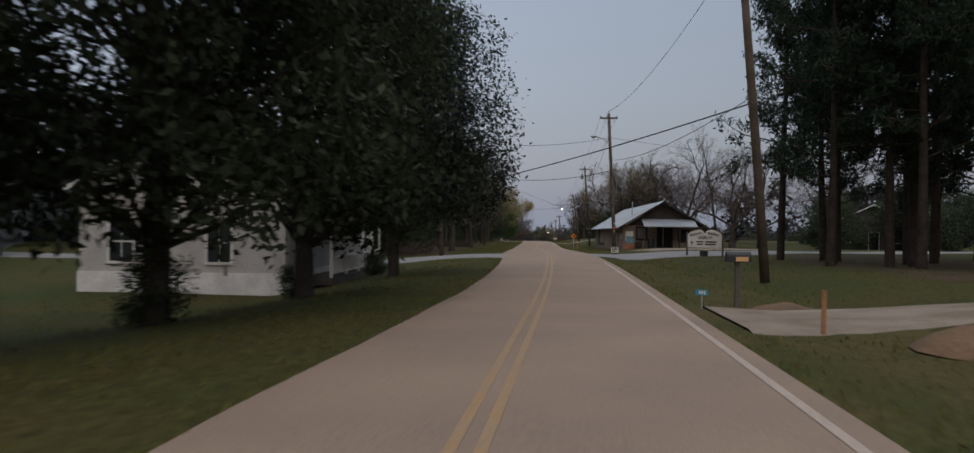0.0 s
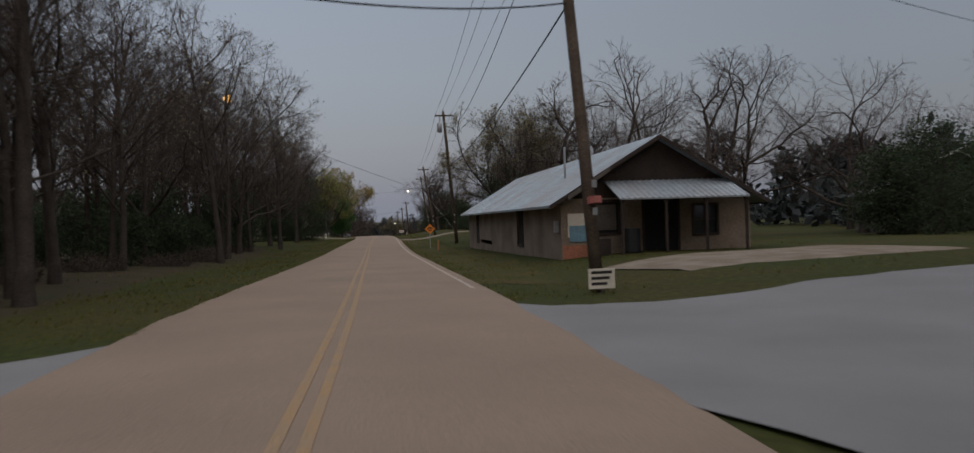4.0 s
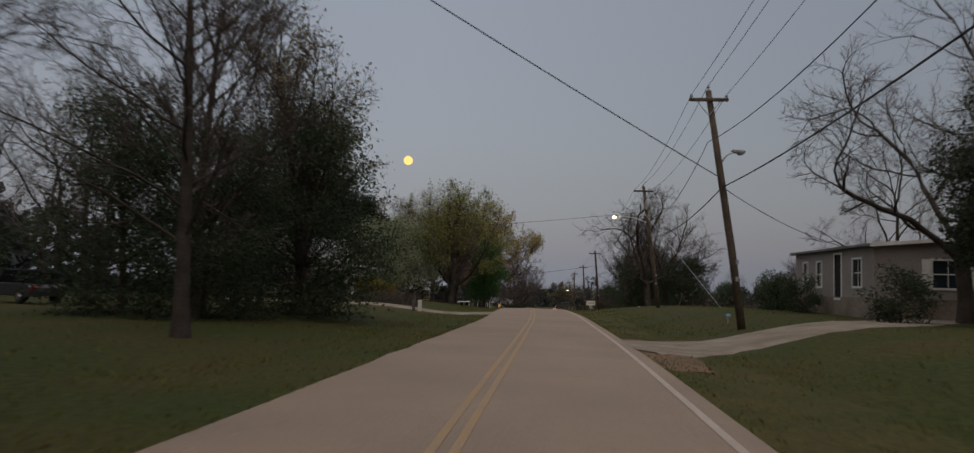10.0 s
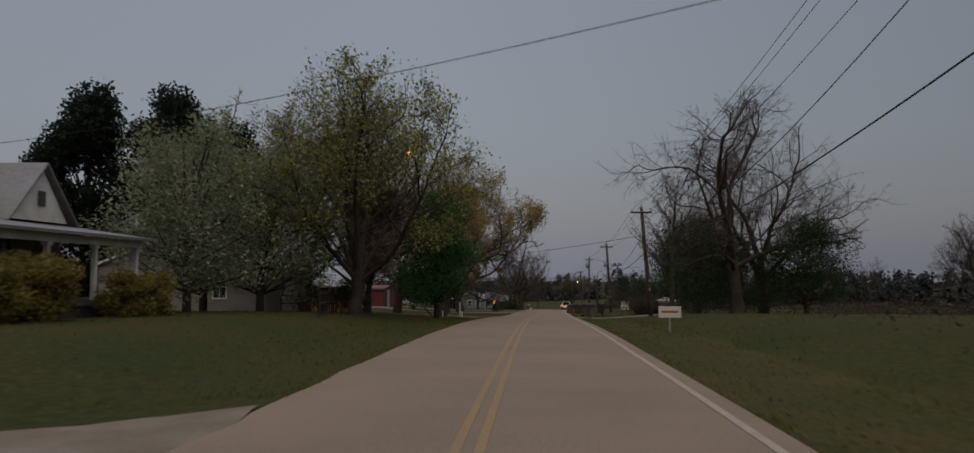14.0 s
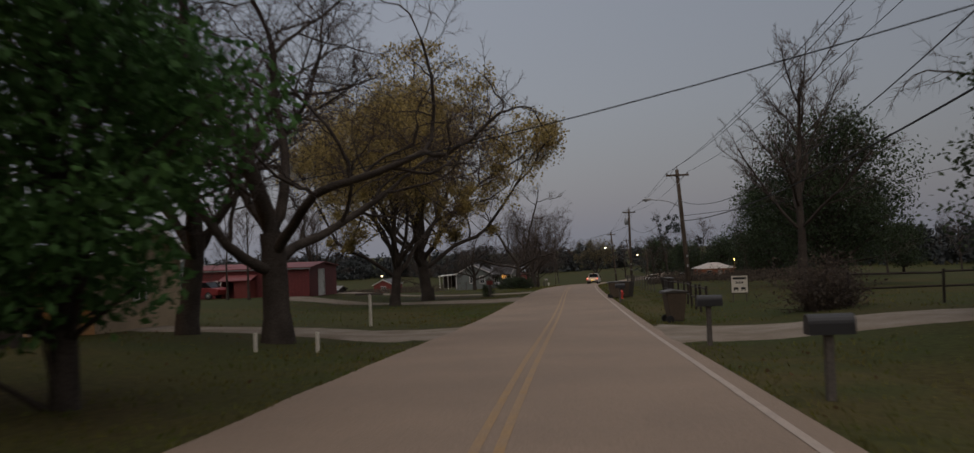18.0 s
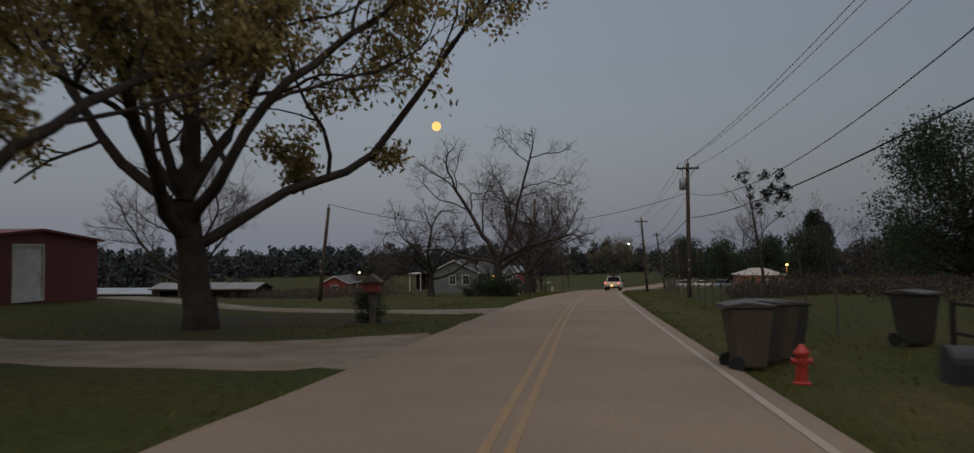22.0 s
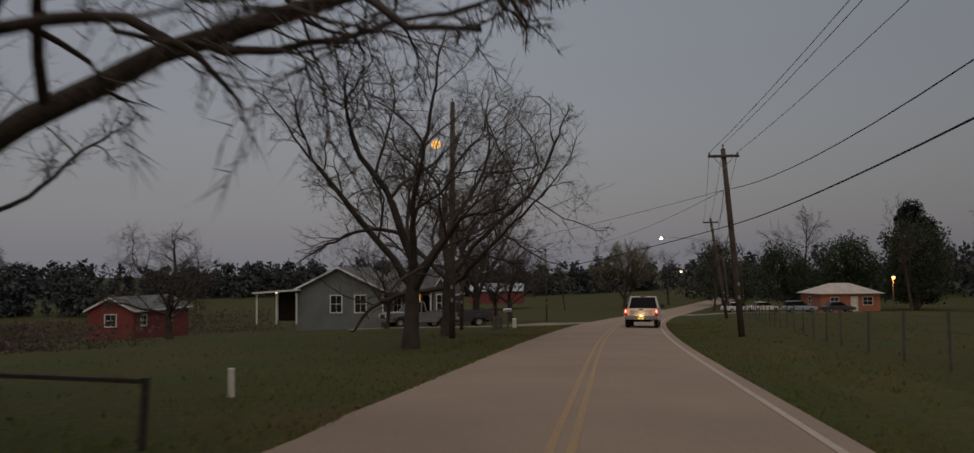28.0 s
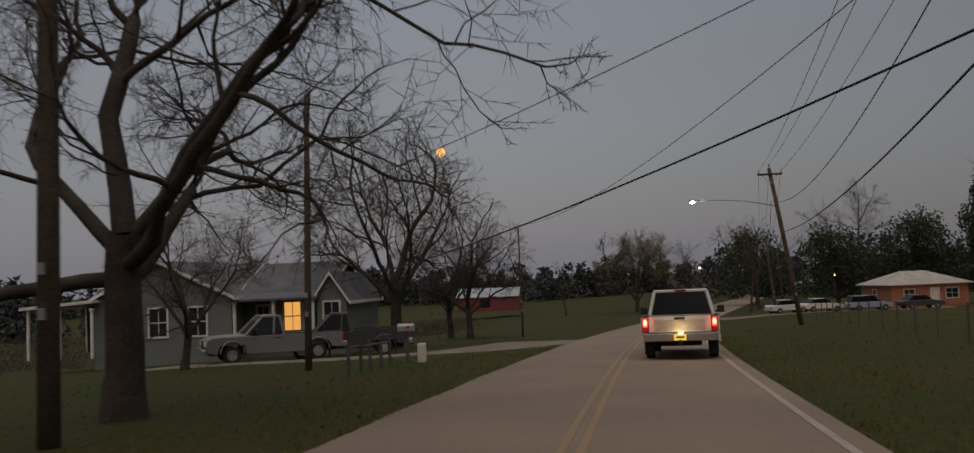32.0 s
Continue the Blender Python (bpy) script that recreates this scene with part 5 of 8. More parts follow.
def utility_pole(key, top, base_x, arm=True, label="", transformer=0, lamp=None, base_y=None, radius=0.15, lit=False):
    x, y, zt = top
    by = y if base_y is None else base_y
    zb = ground(base_x, by)
    ob = thing("utility_pole", Matrix.Translation((base_x, by, zb)), label or "weathered wooden utility pole with a crossarm on the verge", "utility pole", "poles along the road")
    t = Vector((x - base_x, y - by, zt - zb))
    part("pole", Mesh().tube([(0, 0, -0.4), t * 0.33, t * 0.66, t], [radius, radius * 0.93, radius * 0.84, radius * 0.72], 10), POLE_WOOD, ob, smooth=True)
    hooks = {"top": t + Vector((0, 0, 0.2)), "neutral": t - Vector((0, 0, 1.9)), "phone": t * 0.59}
    if arm:
        part("crossarm", bevelled(Mesh().box(t.x - 0.70, t.x + 0.70, t.y - 0.17, t.y - 0.07, t.z - 0.42, t.z - 0.30), 0.012, 1), POLE_WOOD, ob)
        for s in (-1, 1):
            part("brace", Mesh().tube([t + Vector((s * 0.42, -0.12, -0.42)), t + Vector((0, -0.12, -0.95))], 0.015, 5), STEEL, ob)
        hooks["left"], hooks["right"] = t + Vector((-0.63, -0.12, -0.18)), t + Vector((0.63, -0.12, -0.18))
    for k in ("top", "left", "right"):
        if k in hooks:
            h = hooks[k]
            part("insulator", Mesh().tube([h + Vector((0, 0, -0.22)), h + Vector((0, 0, -0.1)), h + Vector((0, 0, -0.08)), h], [0.03, 0.03, 0.06, 0.045], 8), CERAMIC, ob)
    if transformer:
        c = t + Vector((0.34 * transformer, -0.1, -1.75))
        part("transformer", Mesh().tube([c, c + Vector((0, 0, 0.06)), c + Vector((0, 0, 0.72)), c + Vector((0, 0, 0.8))], [0.16, 0.21, 0.21, 0.12], 12), STEEL, ob, smooth=True)
        part("bushing", Mesh().tube([c + Vector((0, 0, 0.78)), c + Vector((0, 0, 1.1))], [0.035, 0.025], 6), CERAMIC, ob)
        part("cutout", Mesh().tube([c + Vector((0, 0, 1.15)), c + Vector((0.1, 0, 1.6))], 0.03, 6), CERAMIC, ob)
    if lamp:
        p = Vector(lamp) - Vector((base_x, by, zb))
        s = (p.z - 0.5) / t.z
        q = t * min(s, 0.9)
        arm_ob = part("lamp_arm", Mesh().tube([q, q.lerp(p, 0.35) + Vector((0, 0, 0.22)), q.lerp(p, 0.7) + Vector((0, 0, 0.18)), p + Vector((0, 0, 0.06))], 0.03, 6), STEEL, ob, smooth=True)
        d = (p - q)
        d.z = 0
        d.normalize()
        head = part("lamp_head", bevelled(Mesh().box(-0.30, 0.20, -0.11, 0.11, 0.0, 0.13), 0.04), STEEL, ob)
        head.matrix_local = Matrix.Translation(p) @ Matrix.Rotation(math.atan2(d.y, d.x), 4, "Z")
        bulb = part("lamp_lens", Mesh().ball((0.02, 0, -0.01), 0.15 if lit else 0.11, 12, 0.6), G_WHITE if lit else CERAMIC, head, "glowing lamp" if lit else "unlit glass lens")
        if lit:
            li = new("street_light", bpy.data.lights.new("street_light", "POINT"))
            li.data.energy, li.data.color, li.data.shadow_soft_size = 60, (1.0, 0.78, 0.5), 0.15
            li.location = Vector((base_x, by, zb)) + p + Vector((0, 0, -0.3))
    for h in (1.7, 2.3):
        part("tag", Mesh().box(t.x * 0.2 - 0.05, t.x * 0.2 + 0.05, -radius - 0.02, -radius + 0.02, h, h + 0.16), STEEL, ob)
    POLES[key] = {k: Vector((base_x, by, zb)) + v for k, v in hooks.items()}
    return ob


utility_pole("R", (4.3, -26.8, 10.6), 5.35, False, "bare leaning wooden pole carrying a cable over the verge", radius=0.16, base_y=-26.2)
utility_pole("A", (4.16, 14.0, 11.0), 4.6, True, "tall wooden utility pole at the road junction", lamp=(2.9, 13.0, 9.0), base_y=12.3)
part("ribbon", Mesh().tube([(-0.02, 0.1, 1.95), (-0.025, 0.12, 2.1)], 0.166, 10), mat("faded_red_tape", (0.36, 0.12, 0.10), rough=0.7, var=0.2, bump=0.05), bpy.data.objects["utility_pole.001"], "faded red tape")
utility_pole("B", (5.75, 64.3, 10.4), 6.6, True, "wooden utility pole with a dark transformer", transformer=-1)
utility_pole("C", (6.1, 100.1, 8.0), 7.4, True, "leaning wooden utility pole with a small lamp", lamp=(7.3, 100.4, 5.75))
utility_pole("D", (7.56, 132.3, 8.3), 8.8, True, "leaning wooden utility pole with a lit street lamp", transformer=1, lamp=(5.51, 133.0, 6.05), lit=True)
utility_pole("E", (6.58, 174, 5.2), 7.2, True, "wooden utility pole beside bare trees")
utility_pole("F", (7.0, 213.4, 4.35), 7.5, True, "wooden utility pole with an unlit street lamp", lamp=(5.05, 213.4, 2.5))
utility_pole("G", (7.15, 256.3, 3.85), 7.15, True, "wooden utility pole with a grey transformer", transformer=-1)
utility_pole("H", (7.44, 301.7, 2.05), 8.1, True, "wooden utility pole beside the pasture fence")
utility_pole("I", (12.7, 341.3, 1.2), 14.0, True, "wooden utility pole with a long-armed lit street lamp", lamp=(8.2, 341, -0.55), lit=True)
utility_pole("J", (20.5, 383, -1.2), 21.2, True, "distant wooden utility pole")
utility_pole("M", (30.5, 425, -1.8), 31.0, True, "distant wooden utility pole")
utility_pole("N", (43.5, 465, -1.8), 44.0, True, "distant wooden utility pole")
utility_pole("L", (-8.3, 3.3, 7.7), -8.0, False, "wooden pole at the corner of the side road")
utility_pole("K", (-14.7, 251.0, 1.0), -15.3, False, "leaning wooden pole standing in the field", radius=0.13)
utility_pole("P", (-6.7, 316.6, 1.6), -6.9, False, "slim wooden pole in the yard", radius=0.12)
utility_pole("Q", (-5.0, 301.2, 4.5), -5.1, False, "dark wooden pole before the bare tree", radius=0.15)
utility_pole("S", (-2.7, 347.5, -1.2), -2.7, False, "thin metal pole at the field edge", radius=0.07)


def cable(a, b, sag, r=0.012, label="thin black power line strung between poles", name="power_line", group="lines along the road"):
    a, b = Vector(a), Vector(b)
    n = 18
    pts = [a.lerp(b, i / n) - Vector((0, 0, sag * 4 * (i / n) * (1 - i / n))) for i in range(n + 1)]
    return single(name, Mesh().tube(pts, r, 5), CABLE, label, "cable", group)


chain = ["A", "B", "C", "D", "E", "F", "G", "H", "I", "J", "M", "N"]
for u, v in zip(chain, chain[1:]):
    for k in ("top", "left", "right"):
        cable(POLES[u][k], POLES[v][k], 0.5, 0.010)
    cable(POLES[u]["neutral"], POLES[v]["neutral"], 1.3, 0.014)
    cable(POLES[u]["phone"], POLES[v]["phone"], 0.55, 0.022, "thick black phone cable strung between poles", "phone_cable")
cable((4.8, -26.5, 5.9), (-8.15, 3.3, 4.3), 0.25, 0.026, "thick black phone cable slung across the road", "phone_cable")
cable((4.8, -26.5, 6.1), POLES["A"]["phone"] + Vector((0, 0, 0.8)), 0.5, 0.014, "black phone cable over the verge", "phone_cable")
cable(POLES["R"]["top"], POLES["A"]["top"], 0.8)
cable(POLES["L"]["top"], POLES["A"]["neutral"], 0.6, 0.014, "power line crossing over the road", "power_line")
cable(POLES["L"]["neutral"], POLES["A"]["phone"], 0.8, 0.02, "phone cable crossing over the road", "phone_cable")
cable(POLES["L"]["top"], (-70, -6, 9), 1.0)
cable(POLES["A"]["neutral"], (60, 40, 9), 1.2)
cable(POLES["R"]["top"], (-3, -110, 11), 1.2, 0.02)
cable(POLES["C"]["phone"] + Vector((0, 0, 0.3)), (-17, 73.5, 13.0), 0.3, 0.018, "service cable crossing over the road", "service_cable")
cable(POLES["C"]["phone"], (16, 110, 2.7), 0.5, 0.014, "service cable to the mobile home", "service_cable")
cable(POLES["D"]["neutral"], (-40, 158, 6.4), 1.0, 0.012, "service cable crossing over the road", "service_cable")
cable(POLES["E"]["neutral"], (-30, 196, 2.5), 1.3, 0.014, "service cable crossing over the road", "service_cable")
cable(POLES["F"]["neutral"] - Vector((0, 0, 1)), (26, 205, 4.5), 0.5, 0.014, "service cable to the pasture", "service_cable")
cable(POLES["G"]["neutral"], POLES["K"]["top"], 1.7, 0.016, "service cable crossing over the road", "service_cable")
cable(POLES["H"]["phone"], (-10.5, 331, -4.4), 0.5, 0.022, "black service cable crossing over the road", "service_cable")
cable(POLES["H"]["neutral"], POLES["S"]["top"], 1.0, 0.010, "thin service cable crossing over the road", "service_cable")
cable(POLES["H"]["neutral"], (-22, 330, -3.0), 0.8, 0.010, "thin service cable crossing over the road", "service_cable")
single("guy_wire", Mesh().tube([POLES["D"]["neutral"], (12.5, 128.5, ground(12.5, 128.5))], 0.012, 5), STEEL, "steel guy wire anchored in the grass", "guy wire")
single("guy_guard", Mesh().tube([(10.0, 131.0, ground(10, 131) - 0.05), (10.3, 131.0, ground(10.3, 131) + 1.0)], 0.03, 6), OLD_WOOD, "weathered guy-wire guard leaning in the grass", "guy guard")


# ---- buildings ----
def wall_columns(length, openings):
    cuts = sorted({0.0, length, *(o[0] for o in openings), *(o[0] + o[2] for o in openings)})
    for a, b in zip(cuts, cuts[1:]):
        yield a, b, sorted((o[1], o[1] + o[3]) for o in openings if o[0] <= (a + b) / 2 <= o[0] + o[2])


def wall_shell(a0, a1, th, z0, z1, ops):
    """One closed wall with its openings cut through."""
    xs = sorted({a0, a1, *(min(max(v, a0), a1) for o in ops for v in (o[0], o[0] + o[2]))})
    zs = sorted({z0, z1, *(v for o in ops for v in (o[1], o[1] + o[3]) if z0 < v < z1)})

    def solid(i, k):
        if not (0 <= i < len(xs) - 1 and 0 <= k < len(zs) - 1):
            return False
        x, z = (xs[i] + xs[i + 1]) / 2, (zs[k] + zs[k + 1]) / 2
        return not any(o[0] < x < o[0] + o[2] and o[1] < z < o[1] + o[3] for o in ops)
    me, seen = Mesh(), {}

    def at(i, k, y):
        if (i, k, y) not in seen:
            seen[i, k, y] = len(me.v)
            me.v.append((xs[i], y, zs[k]))
        return seen[i, k, y]
    for i in range(len(xs) - 1):
        for k in range(len(zs) - 1):
            if not solid(i, k):
                continue
            me.f.append((at(i, k, 0), at(i + 1, k, 0), at(i + 1, k + 1, 0), at(i, k + 1, 0)))
            me.f.append((at(i, k, th), at(i, k + 1, th), at(i + 1, k + 1, th), at(i + 1, k, th)))
            for di, dk, p, q in ((-1, 0, (i, k), (i, k + 1)), (1, 0, (i + 1, k + 1), (i + 1, k)), (0, -1, (i + 1, k), (i, k)), (0, 1, (i, k + 1), (i + 1, k + 1))):
                if not solid(i + di, k + dk):
                    me.f.append((at(*p, 0), at(*q, 0), at(*q, th), at(*p, th)))
    return me


def house(name, m, size, wall_h, material, roof, label, openings=(), boards=0.0, base=0.0, base_mat=None, roof_mat=None, trim=None, category="house", lit=(), fascia=True, gable_mat=None):
    """A building with its corner at m's origin, x along its front (the S side). openings: (side, start, sill, width, height, kind).
    roof: (kind, rise, overhang), gable_x has its ridge along x, gable_y along y, hip slopes all round."""
    lx, ly = size
    ob = thing(name, m, label, category)
    th = 0.14
    sides = {"S": (Matrix.Identity(4), lx), "E": (Matrix.Translation((lx, 0, 0)) @ Matrix.Rotation(radians(90), 4, "Z"), ly), "N": (Matrix.Translation((lx, ly, 0)) @ Matrix.Rotation(radians(180), 4, "Z"), lx),
             "W": (Matrix.Translation((0, ly, 0)) @ Matrix.Rotation(radians(-90), 4, "Z"), ly)}
    trim = trim or WHITE_PAINT
    for s, (place, ln) in sides.items():
        ops = [o[1:] for o in openings if o[0] == s]
        a0, a1 = (0.0, ln) if s in "SN" else (th, ln - th)
        me = wall_shell(a0, a1, th, -0.9, wall_h, ops)
        w = part("wall", me, material, ob)
        w.matrix_local = place
        if boards and s in "SE":
            rows = int((wall_h - base) / boards)
            for i in range(rows):
                z0 = base + i * boards
                runs = []
                for a, b, holes in wall_columns(ln, ops):
                    if any(lo - 0.02 < z0 + boards / 2 < hi + 0.02 for lo, hi in holes):
                        continue
                    if runs and abs(runs[-1][1] - a) < 1e-6:
                        runs[-1][1] = b
                    else:
                        runs.append([a, b])
                for a, b in runs:
                    part("clapboard", Mesh().add([(a, -0.022, z0), (b, -0.022, z0), (b, -0.004, z0 + boards), (a, -0.004, z0 + boards), (a, 0.0, z0), (b, 0.0, z0)], [(0, 1, 2, 3), (0, 4, 5, 1)]), material, w)
        if base:
            bb = part("foundation", Mesh().box(-0.03, ln + 0.03, -0.05, 0.0, -0.9, base), base_mat or BLOCK, ob)
            bb.matrix_local = place
        for a, z, wd, h, kind in ops:
            if kind == "hole":
                continue
            k = "window" if kind.startswith("win") or kind == "lit" else "door"
            fr = part(k, Mesh().box(a - 0.09, a, -0.035, 0.06, z - 0.09, z + h + 0.09).box(a + wd, a + wd + 0.09, -0.035, 0.06, z - 0.09, z + h + 0.09).box(a, a + wd, -0.035, 0.06, z + h, z + h + 0.09).box(a, a + wd, -0.06, 0.06, z - 0.09, z), trim, ob)
            fr.matrix_local = place
            if k == "window":
                part("pane", Mesh().box(a, a + wd, 0.045, 0.055, z, z + h), G_ROOM if kind == "lit" else PANE, fr, "warmly lit pane" if kind == "lit" else "")
                part("glazing_bar", Mesh().box(a, a + wd, 0.02, 0.045, z + h / 2 - 0.025, z + h / 2 + 0.025), trim, fr)
                part("glazing_bar", Mesh().box(a + wd / 2 - 0.015, a + wd / 2 + 0.015, 0.024, 0.045, z, z + h), trim, fr)
                if kind == "win_shut":
                    for c in (a - 0.45, a + wd + 0.11):
                        part("shutter", Mesh().box(c, c + 0.34, -0.05, -0.023, z - 0.05, z + h + 0.05), trim, fr)
            elif kind == "door_dark":
                part("panel", Mesh().box(a, a + wd, 0.04, 0.06, z, z + h), DARK, fr)
            else:
                d = part("panel", Mesh().box(a, a + wd, 0.02, 0.05, z, z + h), trim, fr)
                part("handle", Mesh().ball((a + wd * 0.86, -0.01, z + h * 0.47), 0.04, 8), CHROME, d)
    kind, rise, ov = roof
    rm = roof_mat or SHINGLE
    t = 0.1
    x0, x1, y0, y1, e = -ov, lx + ov, -ov, ly + ov, wall_h
    gm = gable_mat or material
    if kind == "gable_x":
        drop = rise * ov / (ly / 2)
        me = Mesh()
        for ya, yb in ((y0, ly / 2), (y1, ly / 2)):
            me.add([(x0, ya, e - drop), (x1, ya, e - drop), (x1, yb, e + rise), (x0, yb, e + rise), (x0, ya, e - drop + t), (x1, ya, e - drop + t), (x1, yb, e + rise + t), (x0, yb, e + rise + t)],
                   [(0, 3, 2, 1), (4, 5, 6, 7), (0, 1, 5, 4), (3, 7, 6, 2), (0, 4, 7, 3), (1, 2, 6, 5)])
        part("roof", me, rm, ob)
        for xx in (0.0, lx - th):
            part("gable", Mesh().prism([(0, e), (ly, e), (ly / 2, e + rise)], 0, xx, xx + th), gm, ob)
        if fascia:
            for xx in (x0 - 0.03, x1):
                part("bargeboard", Mesh().prism([(y0, e - drop - 0.06), (ly / 2, e + rise - 0.06), (y1, e - drop - 0.06), (y1, e - drop + t), (ly / 2, e + rise + t), (y0, e - drop + t)], 0, xx, xx + 0.03), trim, ob)
            part("fascia", Mesh().box(x0, x1, y0 - 0.03, y0, e - drop - 0.06, e - drop + t), trim, ob)
    elif kind == "gable_y":
        drop = rise * ov / (lx / 2)
        me = Mesh()
        for xa, xb in ((x0, lx / 2), (x1, lx / 2)):
            me.add([(xa, y0, e - drop), (xa, y1, e - drop), (xb, y1, e + rise), (xb, y0, e + rise), (xa, y0, e - drop + t), (xa, y1, e - drop + t), (xb, y1, e + rise + t), (xb, y0, e + rise + t)],
                   [(0, 3, 2, 1), (4, 5, 6, 7), (0, 1, 5, 4), (3, 7, 6, 2), (0, 4, 7, 3), (1, 2, 6, 5)])
        part("roof", me, rm, ob)
        for yy in (0.0, ly - th):
            part("gable", Mesh().prism([(0, e), (lx, e), (lx / 2, e + rise)], 1, yy, yy + th), gm, ob)
        if fascia:
            for yy in (y0 - 0.03, y1):
                part("bargeboard", Mesh().prism([(x0, e - drop - 0.06), (lx / 2, e + rise - 0.06), (x1, e - drop - 0.06), (x1, e - drop + t), (lx / 2, e + rise + t), (x0, e - drop + t)], 1, yy, yy + 0.03), trim, ob)
            part("fascia", Mesh().box(x1, x1 + 0.03, y0, y1, e - drop - 0.06, e - drop + t), trim, ob)
    elif kind == "hip":
        k = min(lx, ly) / 2 * 0.86
        me = Mesh().add([(x0, y0, e), (x1, y0, e), (x1, y1, e), (x0, y1, e), (k, k, e + rise), (lx - k, k, e + rise), (lx - k, ly - k, e + rise), (k, ly - k, e + rise), (x0, y0, e - t), (x1, y0, e - t), (x1, y1, e - t), (x0, y1, e - t)],
                        [(0, 1, 5, 4), (1, 2, 6, 5), (2, 3, 7, 6), (3, 0, 4, 7), (4, 5, 6, 7), (8, 11, 10, 9), (0, 8, 9, 1), (1, 9, 10, 2), (2, 10, 11, 3), (3, 11, 8, 0)])
        part("roof", me, rm, ob)
    return ob


def post(parent, x, y, z0, z1, w=0.12, material=None, name="porch_post"):
    material = material or WHITE_PAINT
    return part(name, bevelled(Mesh().box(x - w / 2, x + w / 2, y - w / 2, y + w / 2, z0, z1).box(x - w * 0.8, x + w * 0.8, y - w * 0.8, y + w * 0.8, z1 - 0.12, z1), 0.008, 1), material, parent)


def ribs(parent, a, b, c, d, n, material, width=0.035, height=0.03, name="seam"):
    """Raised seams on a sloping sheet: from the line a-b down to the line c-d."""
    a, b, c, d = (Vector(p) for p in (a, b, c, d))
    up = (b - a).cross(c - a).normalized()
    if up.z < 0:
        up = -up
    side = (b - a).normalized() * width / 2
    for i in range(n):
        s = (i + 0.5) / n
        p, q = a.lerp(b, s), c.lerp(d, s)
        part(name, Mesh().add([p - side, p + side, q + side, q - side, p + up * height, q + up * height], [(0, 4, 5, 3), (1, 2, 5, 4), (0, 1, 4), (3, 5, 2)]), material, parent)


# old store with a tin roof
SX, SY, SL, SW = 6.65, 25.0, 30.5, 7.4
store = house("old_store", Matrix.Translation((SX, SY, 0.0)) @ Matrix(((1, 0, 0, 0), (0, 1, 0, 0), (0, -0.012, 1, 0), (0, 0, 0, 1))), (SW, SL), 2.15, BLOCK, ("gable_y", 2.2, 0.55),
              "abandoned block-walled store with a long tin roof", category="store", roof_mat=TIN, trim=DARK_WOOD, gable_mat=DARK_WOOD,
              openings=(("S", 1.25, 0.85, 0.95, 1.15, "door_dark"), ("S", 3.2, 0.0, 1.3, 2.05, "door_dark"), ("S", 5.15, 0.72, 0.9, 1.05, "win"), ("W", SL - 9.5, 0.25, 1.5, 1.75, "door_dark"), ("W", SL - 25.6, 0.05, 0.95, 1.8, "door_dark"), ("W", SL - 23.8, 0.0, 5.2, 0.24, "hole")))
ribs(store, (SW / 2, -0.5, 4.46), (SW / 2, SL + 0.5, 4.46), (-0.5, -0.5, 1.95), (-0.5, SL + 0.5, 1.95), 44, TIN, 0.05, 0.025)
awn = Mesh().add([(1.7, -2.0, 2.02), (6.5, -2.0, 2.02), (6.5, -0.02, 2.72), (1.7, -0.02, 2.72), (1.7, -2.0, 2.07), (6.5, -2.0, 2.07), (6.5, -0.02, 2.77), (1.7, -0.02, 2.77)], [(0, 3, 2, 1), (4, 5, 6, 7), (0, 1, 5, 4), (0, 4, 7, 3), (1, 2, 6, 5), (3, 7, 6, 2)])
awning = part("awning", awn, TIN, store, "corrugated tin awning over the entrance")
ribs(awning, (1.7, -0.02, 2.77), (6.5, -0.02, 2.77), (1.7, -2.0, 2.07), (6.5, -2.0, 2.07), 22, TIN, 0.11, 0.045, "corrugation")
for xx in (1.8, 3.4, 4.9, 6.4):
    post(store, xx, -1.88, -0.1, 2.04, 0.09, DARK_WOOD, "awning_post")
for xx, a in ((0.15, -0.45), (7.1, 0.4)):
    part("rafter", Mesh().box(xx - 0.05, xx + 0.05, -0.5, 0.0, 2.1, 2.22), DARK_WOOD, store)
for i in range(9):
    z0 = 2.2 + i * 0.23
    hw = (SW / 2) * (1 - (z0 - 2.15) / 2.2)
    part("gable_board", Mesh().add([(SW / 2 - hw, -0.03, z0), (SW / 2 + hw, -0.03, z0), (SW / 2 + hw - 0.35, -0.012, z0 + 0.225), (SW / 2 - hw + 0.35, -0.012, z0 + 0.225)], [(0, 1, 2, 3)]), DARK_WOOD, store)
part("faded_poster", Mesh().box(0.25, 0.95, -0.03, -0.006, 0.72, 1.6), SIGN_WHITE, store, "faded white poster panel on the wall")
part("poster_paint", Mesh().box(0.3, 0.95, -0.034, -0.031, 0.55, 1.15), BLUE_PAINT, store, "faded blue painted panel")
part("soffit", Mesh().box(-0.5, 0.0, -0.4, SL + 0.4, 1.93, 1.95), DARK_WOOD, store)
part("meter_box", bevelled(Mesh().box(-0.16, 0.0, 0.35, 0.6, 0.9, 1.35), 0.02, 1), STEEL, store)
